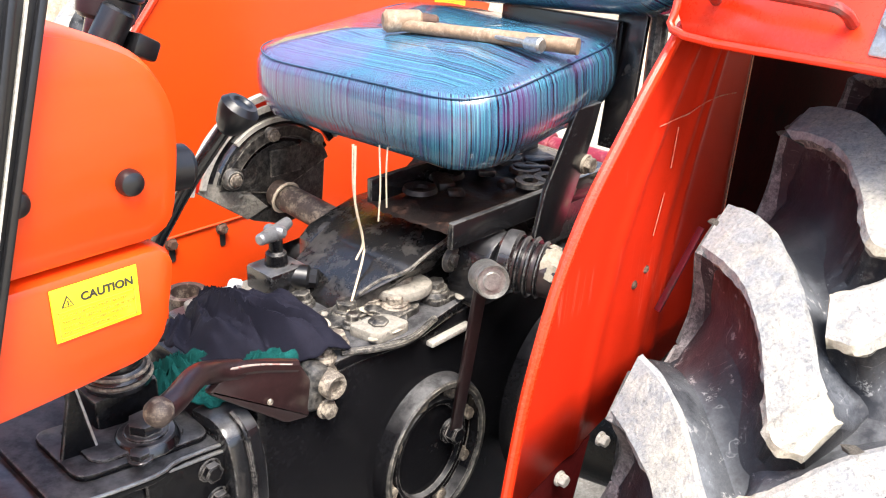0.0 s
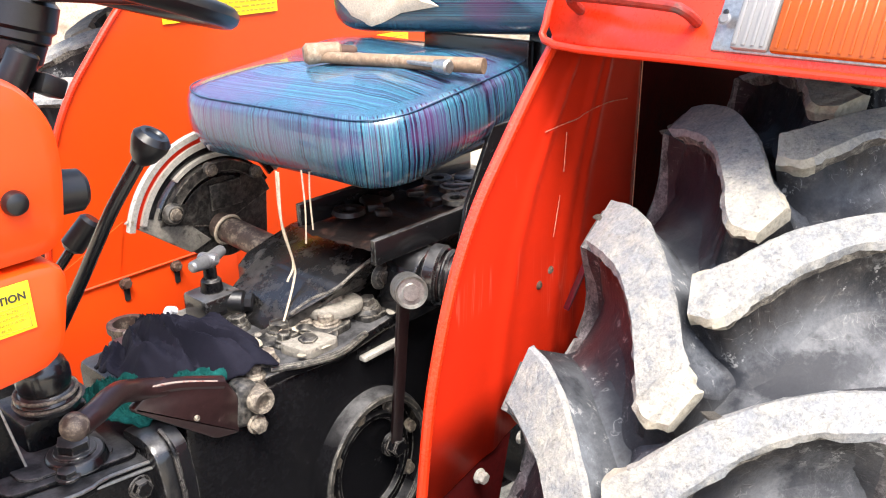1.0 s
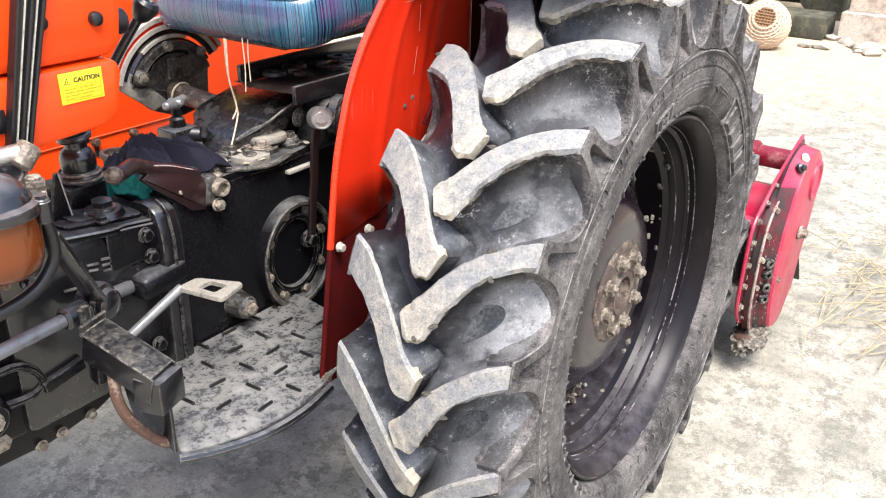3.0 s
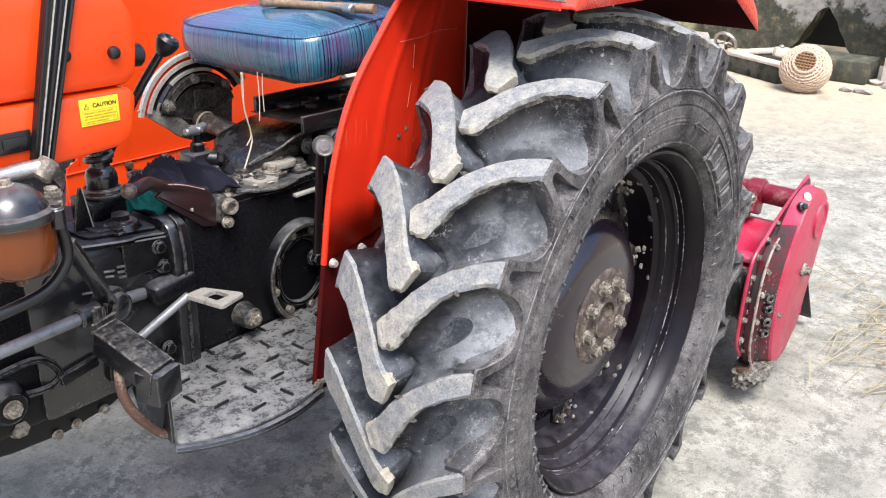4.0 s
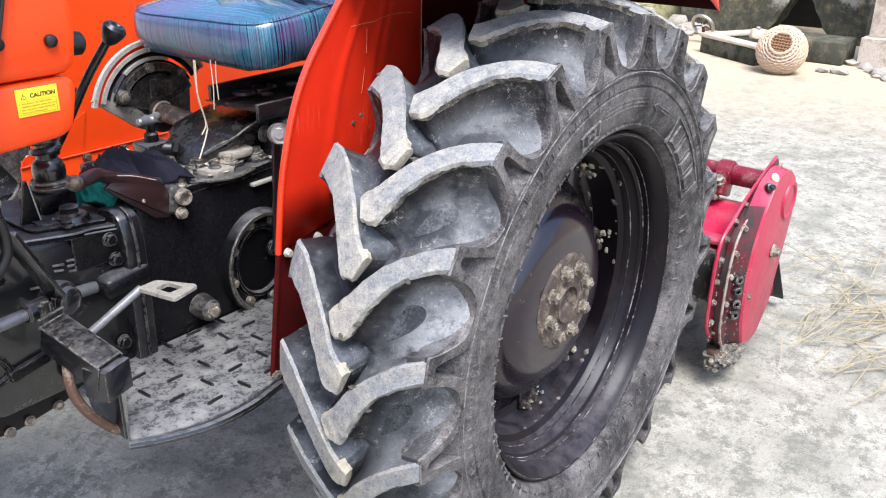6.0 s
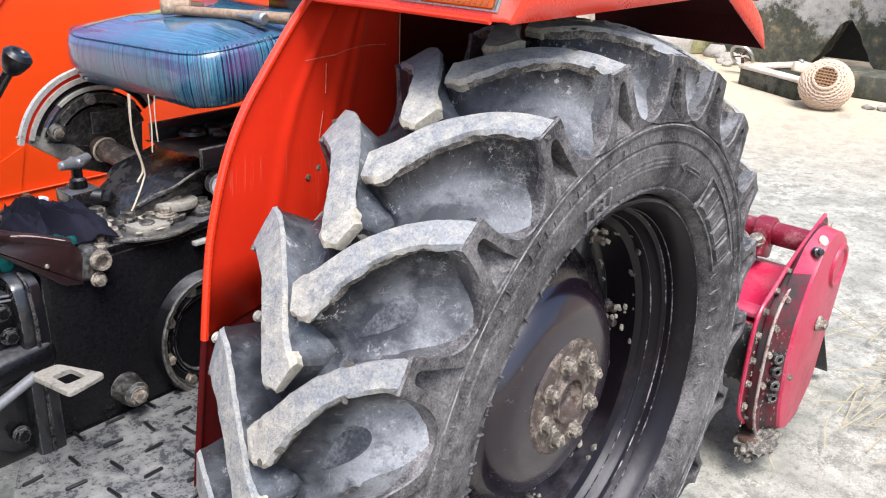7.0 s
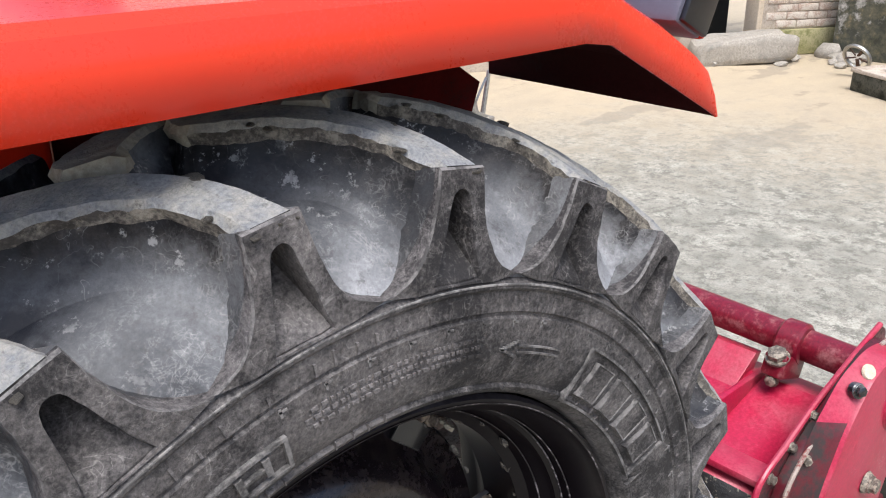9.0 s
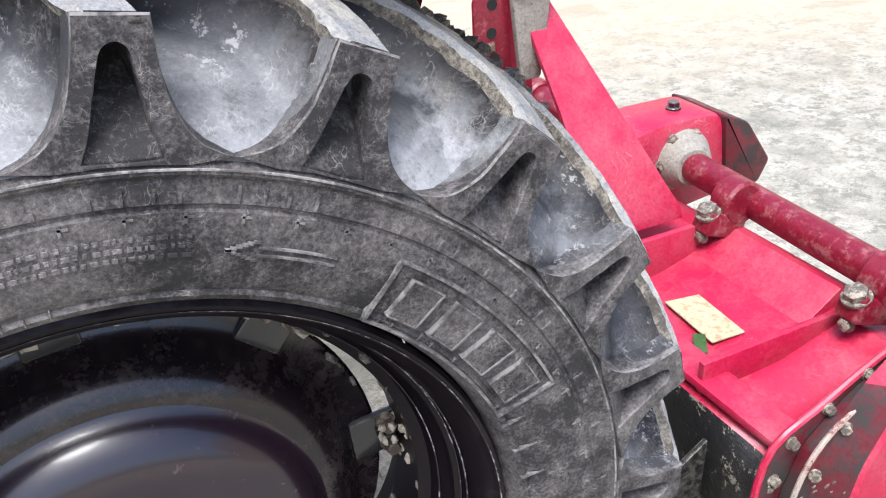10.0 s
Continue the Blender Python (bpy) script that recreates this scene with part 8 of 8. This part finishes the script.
def yard():
    # old mossy shed wall with an arched dark opening
    ang = radians(0)
    bm = bmesh.new()
    X0, X1 = 7.95, 8.30
    y0, y1, top = 0.35, 2.30, 3.2
    openp = [(0.66, 0.0), (0.70, 0.07), (0.76, 0.13), (0.80, 0.22), (0.86, 0.30), (0.89, 0.38), (0.95, 0.45), (1.0, 0.52), (1.06, 0.50), (1.11, 0.45), (1.16, 0.33), (1.20, 0.26), (1.24, 0.16), (1.32, 0.07), (1.40, 0.0)]
    outl = [(y0, 0.0)] + openp + [(y1, 0.0), (y1, top), (y0, top)]
    bm = prism(outl, "x", X0, X1, 0.0)
    bmesh.ops.triangulate(bm, faces=[f for f in bm.faces if len(f.verts) > 4])
    solo("wall_shed", bm, M_WALL, "mossy old plaster shed wall with dark arched opening", "wall", kind="structure", smooth=False)
    bm = box((8.9, 0.2, 0.0), (9.0, 2.2, 3.2), 0.0)
    solo("wall_shed_inside", bm, M_DARK, "black block standing for the shade inside the shed", "wall", kind="structure")
    back_wall()
    # plastered building at the other side
    wall_block("wall_house", (7.0, -9.0, 0.25), (7.4, 0.12, 4.2), M_WALL2, "cream plastered house wall", 0.8, 0.015)
    wall_block("wall_house_plinth", (6.85, -9.0, 0.0), (7.4, 0.14, 0.25), M_WALL2, "cream plinth of a house wall", 0.8, 0.015)
    # trough of old concrete
    def at(du, dv):
        return Vector((6.61, 1.43, 0)) + Vector((-0.485, -0.875, 0)) * du + Vector((0.875, -0.485, 0)) * dv
    trough = thing("water_trough", (6.9, 1.2, 0), "old concrete water trough, black with moss, pale along its rim", "trough")
    for k, (p, q, w) in enumerate(((at(0, 0), at(0.62, 0), 0.12), (at(0, 0.62), at(0.62, 0.62), 0.12), (at(0.0, 0.0), at(0.0, 0.62), 0.12), (at(0.62, 0.0), at(0.62, 0.62), 0.12))):
        d = (q - p).normalized()
        bm = bar(p + Vector((0, 0, 0.075)) - d * 0.055, q + Vector((0, 0, 0.075)) + d * 0.055, 0.15, w, 0.012, twist=90)
        rough_up(bm, 0.010, 6, k)
        side = part("trough_side", bm, M_TROUGH, trough)
        bm = bar(p + Vector((0, 0, 0.162)) - d * 0.065, q + Vector((0, 0, 0.162)) + d * 0.065, 0.03, w + 0.02, 0.008, twist=90)
        rough_up(bm, 0.008, 8, k)
        part("trough_rim", bm, M_WALL2, trough, "pale worn rim")
    part("trough_block", box((6.75, 0.25, 0.0), (7.2, 0.78, 0.20), 0.02), M_WALL, trough, "grey mossy block")
    rng = random.Random(21)
    # stones, basket, wheel rim, netting, straw
    for k in range(24):
        if k < 14:
            x, y, s = rng.uniform(6.3, 6.9), rng.uniform(-0.25, 0.35), rng.uniform(0.03, 0.08)
        else:
            x, y, s = ((7.90, 2.30, 0.10), (7.62, 1.98, 0.09), (7.72, 2.06, 0.07), (7.80, 2.12, 0.10), (7.58, 2.10, 0.05), (7.45, 1.98, 0.05), (7.88, 2.02, 0.08), (7.5, 2.45, 0.06), (7.2, 2.40, 0.05), (6.75, 2.85, 0.06))[k - 14]
        bm = bmesh.new()
        bmesh.ops.create_icosphere(bm, subdivisions=2, radius=s)
        rough_up(bm, s * 0.5, 1.4 / s * 0.6, k)
        bmesh.ops.scale(bm, vec=(1, 1.2, 0.6 if k != 14 else 0.9), verts=bm.verts)
        bmesh.ops.translate(bm, verts=bm.verts, vec=(x, y, s * 0.3))
        solo("stone", bm, M_STONE, "rough pale rubble stone on the ground", "stone", (x, y, 0), group="rubble")
    slab = bmesh.new()
    add_box(slab, (0.95, 0.46, 0.24), pose(7.12, 2.78, 0.12, 0, 3, 146), 0.05, 2)
    bmesh.ops.subdivide_edges(slab, edges=slab.edges, cuts=3, use_grid_fill=True)
    rough_up(slab, 0.06, 3.5)
    solo("stone_slab", slab, M_STONE, "large flat broken stone slab", "stone", (7.12, 2.78, 0))


def basket():
    c = Vector((6.10, 0.60, 0.0))
    b = thing("basket", c, "pale round woven cane basket lying on its side", "basket")
    rot = Matrix.Translation(c + Vector((0, 0, 0.19))) @ Matrix.Rotation(radians(-60), 4, "Y") @ Matrix.Rotation(radians(10), 4, "X")
    def rad(u):
        return 0.2 * math.sqrt(max(0.03, 1 - u * u))
    top = 0.9
    span = [-1 + (1 + top) * j / 19 for j in range(20)]
    part("woven_wall", turn([(max(0.02, rad(u) - 0.006), u * 0.18) for u in span], rot, 36), M_BASKET, b)
    for k, u in enumerate(span):
        r = rad(u)
        pts = [rot @ Vector((r * math.cos(a) * (1 + 0.02 * (-1) ** (j + k)), r * math.sin(a) * (1 + 0.02 * (-1) ** (j + k)), u * 0.18)) for j, a in enumerate([2 * math.pi * j / 36 for j in range(37)])]
        part("cane_ring", tube(pts, 0.0105, 5, n=1), M_BASKET, b)
    for k in range(22):
        a = 2 * math.pi * k / 22
        pts = [rot @ Vector((rad(u) * math.cos(a), rad(u) * math.sin(a), u * 0.18)) for u in span]
        part("cane_stake", tube(pts, 0.008, 5, n=1), M_BASKET, b)
    part("mouth_lip", tube([rot @ Vector((0.092 * math.cos(a), 0.092 * math.sin(a), 0.166)) for a in [2 * math.pi * j / 24 for j in range(25)]], 0.013, 6, n=1), M_BASKET, b, "rolled cane lip")
    part("mouth_back", turn([(0, 0.145), (0.09, 0.145)], rot, 20), M_CANE_DARK, b)
    for k in range(7):
        o = -0.075 + 0.025 * k
        w = math.sqrt(max(0.0004, 0.088 ** 2 - o * o))
        part("mouth_cane", cyl(rot @ Vector((o, -w, 0.172)), rot @ Vector((o, w, 0.172)), 0.007, seg=6), M_CANE_DARK, b, "brown cane lattice")
        part("mouth_cane", cyl(rot @ Vector((-w, o, 0.167)), rot @ Vector((w, o, 0.167)), 0.007, seg=6), M_CANE_DARK, b, "brown cane lattice")


def oddments():
    w = thing("old_wheel", (7.10, 1.70, 0.04), "old pale metal wheel leaning on a trough", "wheel")
    m = Matrix.Translation((7.10, 1.70, 0.17)) @ Matrix.Rotation(radians(60), 4, "Y") @ Matrix.Rotation(radians(8), 4, "X")
    part("wheel_ring", turn([(0.115 + 0.016 * math.cos(a), 0.018 * math.sin(a)) for a in [2 * math.pi * k / 8 for k in range(9)]], m, 40), M_STEEL, w)
    for k in range(5):
        a = 2 * math.pi * k / 5
        part("spoke", bar(m @ Vector((0.02 * math.cos(a), 0.02 * math.sin(a), 0)), m @ Vector((0.11 * math.cos(a), 0.11 * math.sin(a), 0)), 0.03, 0.012), M_RUST, w)
    p = bmesh.new()
    add_box(p, (0.10, 0.11, 0.09), pose(6.56, 0.98, 0.225, 12, 8, 35), 0.02, 2)
    can = solo("plastic_can", p, M_FOAM, "small pale plastic can on a trough", "can", (6.56, 0.98, 0.18))
    part("neck", cyl((6.55, 0.97, 0.26), (6.545, 0.965, 0.295), 0.025, 0.022, 14, 0.004), M_STEEL, can)


def straw():
    rng = random.Random(77)
    bm = bmesh.new()
    for k in range(120):
        cx, cy = rng.choice(((1.58, -1.14), (1.85, -1.18), (1.30, -1.28), (2.05, -1.05), (1.62, -1.10), (1.75, -1.22)))
        x, y = rng.gauss(cx, 0.15), rng.gauss(cy, 0.12)
        a, length = rng.gauss(-0.5, 0.7), rng.uniform(0.06, 0.34)
        z = rng.uniform(0.012, 0.045)
        d = Vector((math.cos(a), math.sin(a), rng.uniform(-0.05, 0.08))) * length / 2
        bar(Vector((x, y, z)) - d, Vector((x, y, z)) + d, 0.0036, 0.0022, 0.0, bm)
    solo("straw_litter", bm, M_STRAW, "scattered dry straw on the concrete", "straw", kind="stuff")


yard()
basket()
oddments()
straw()
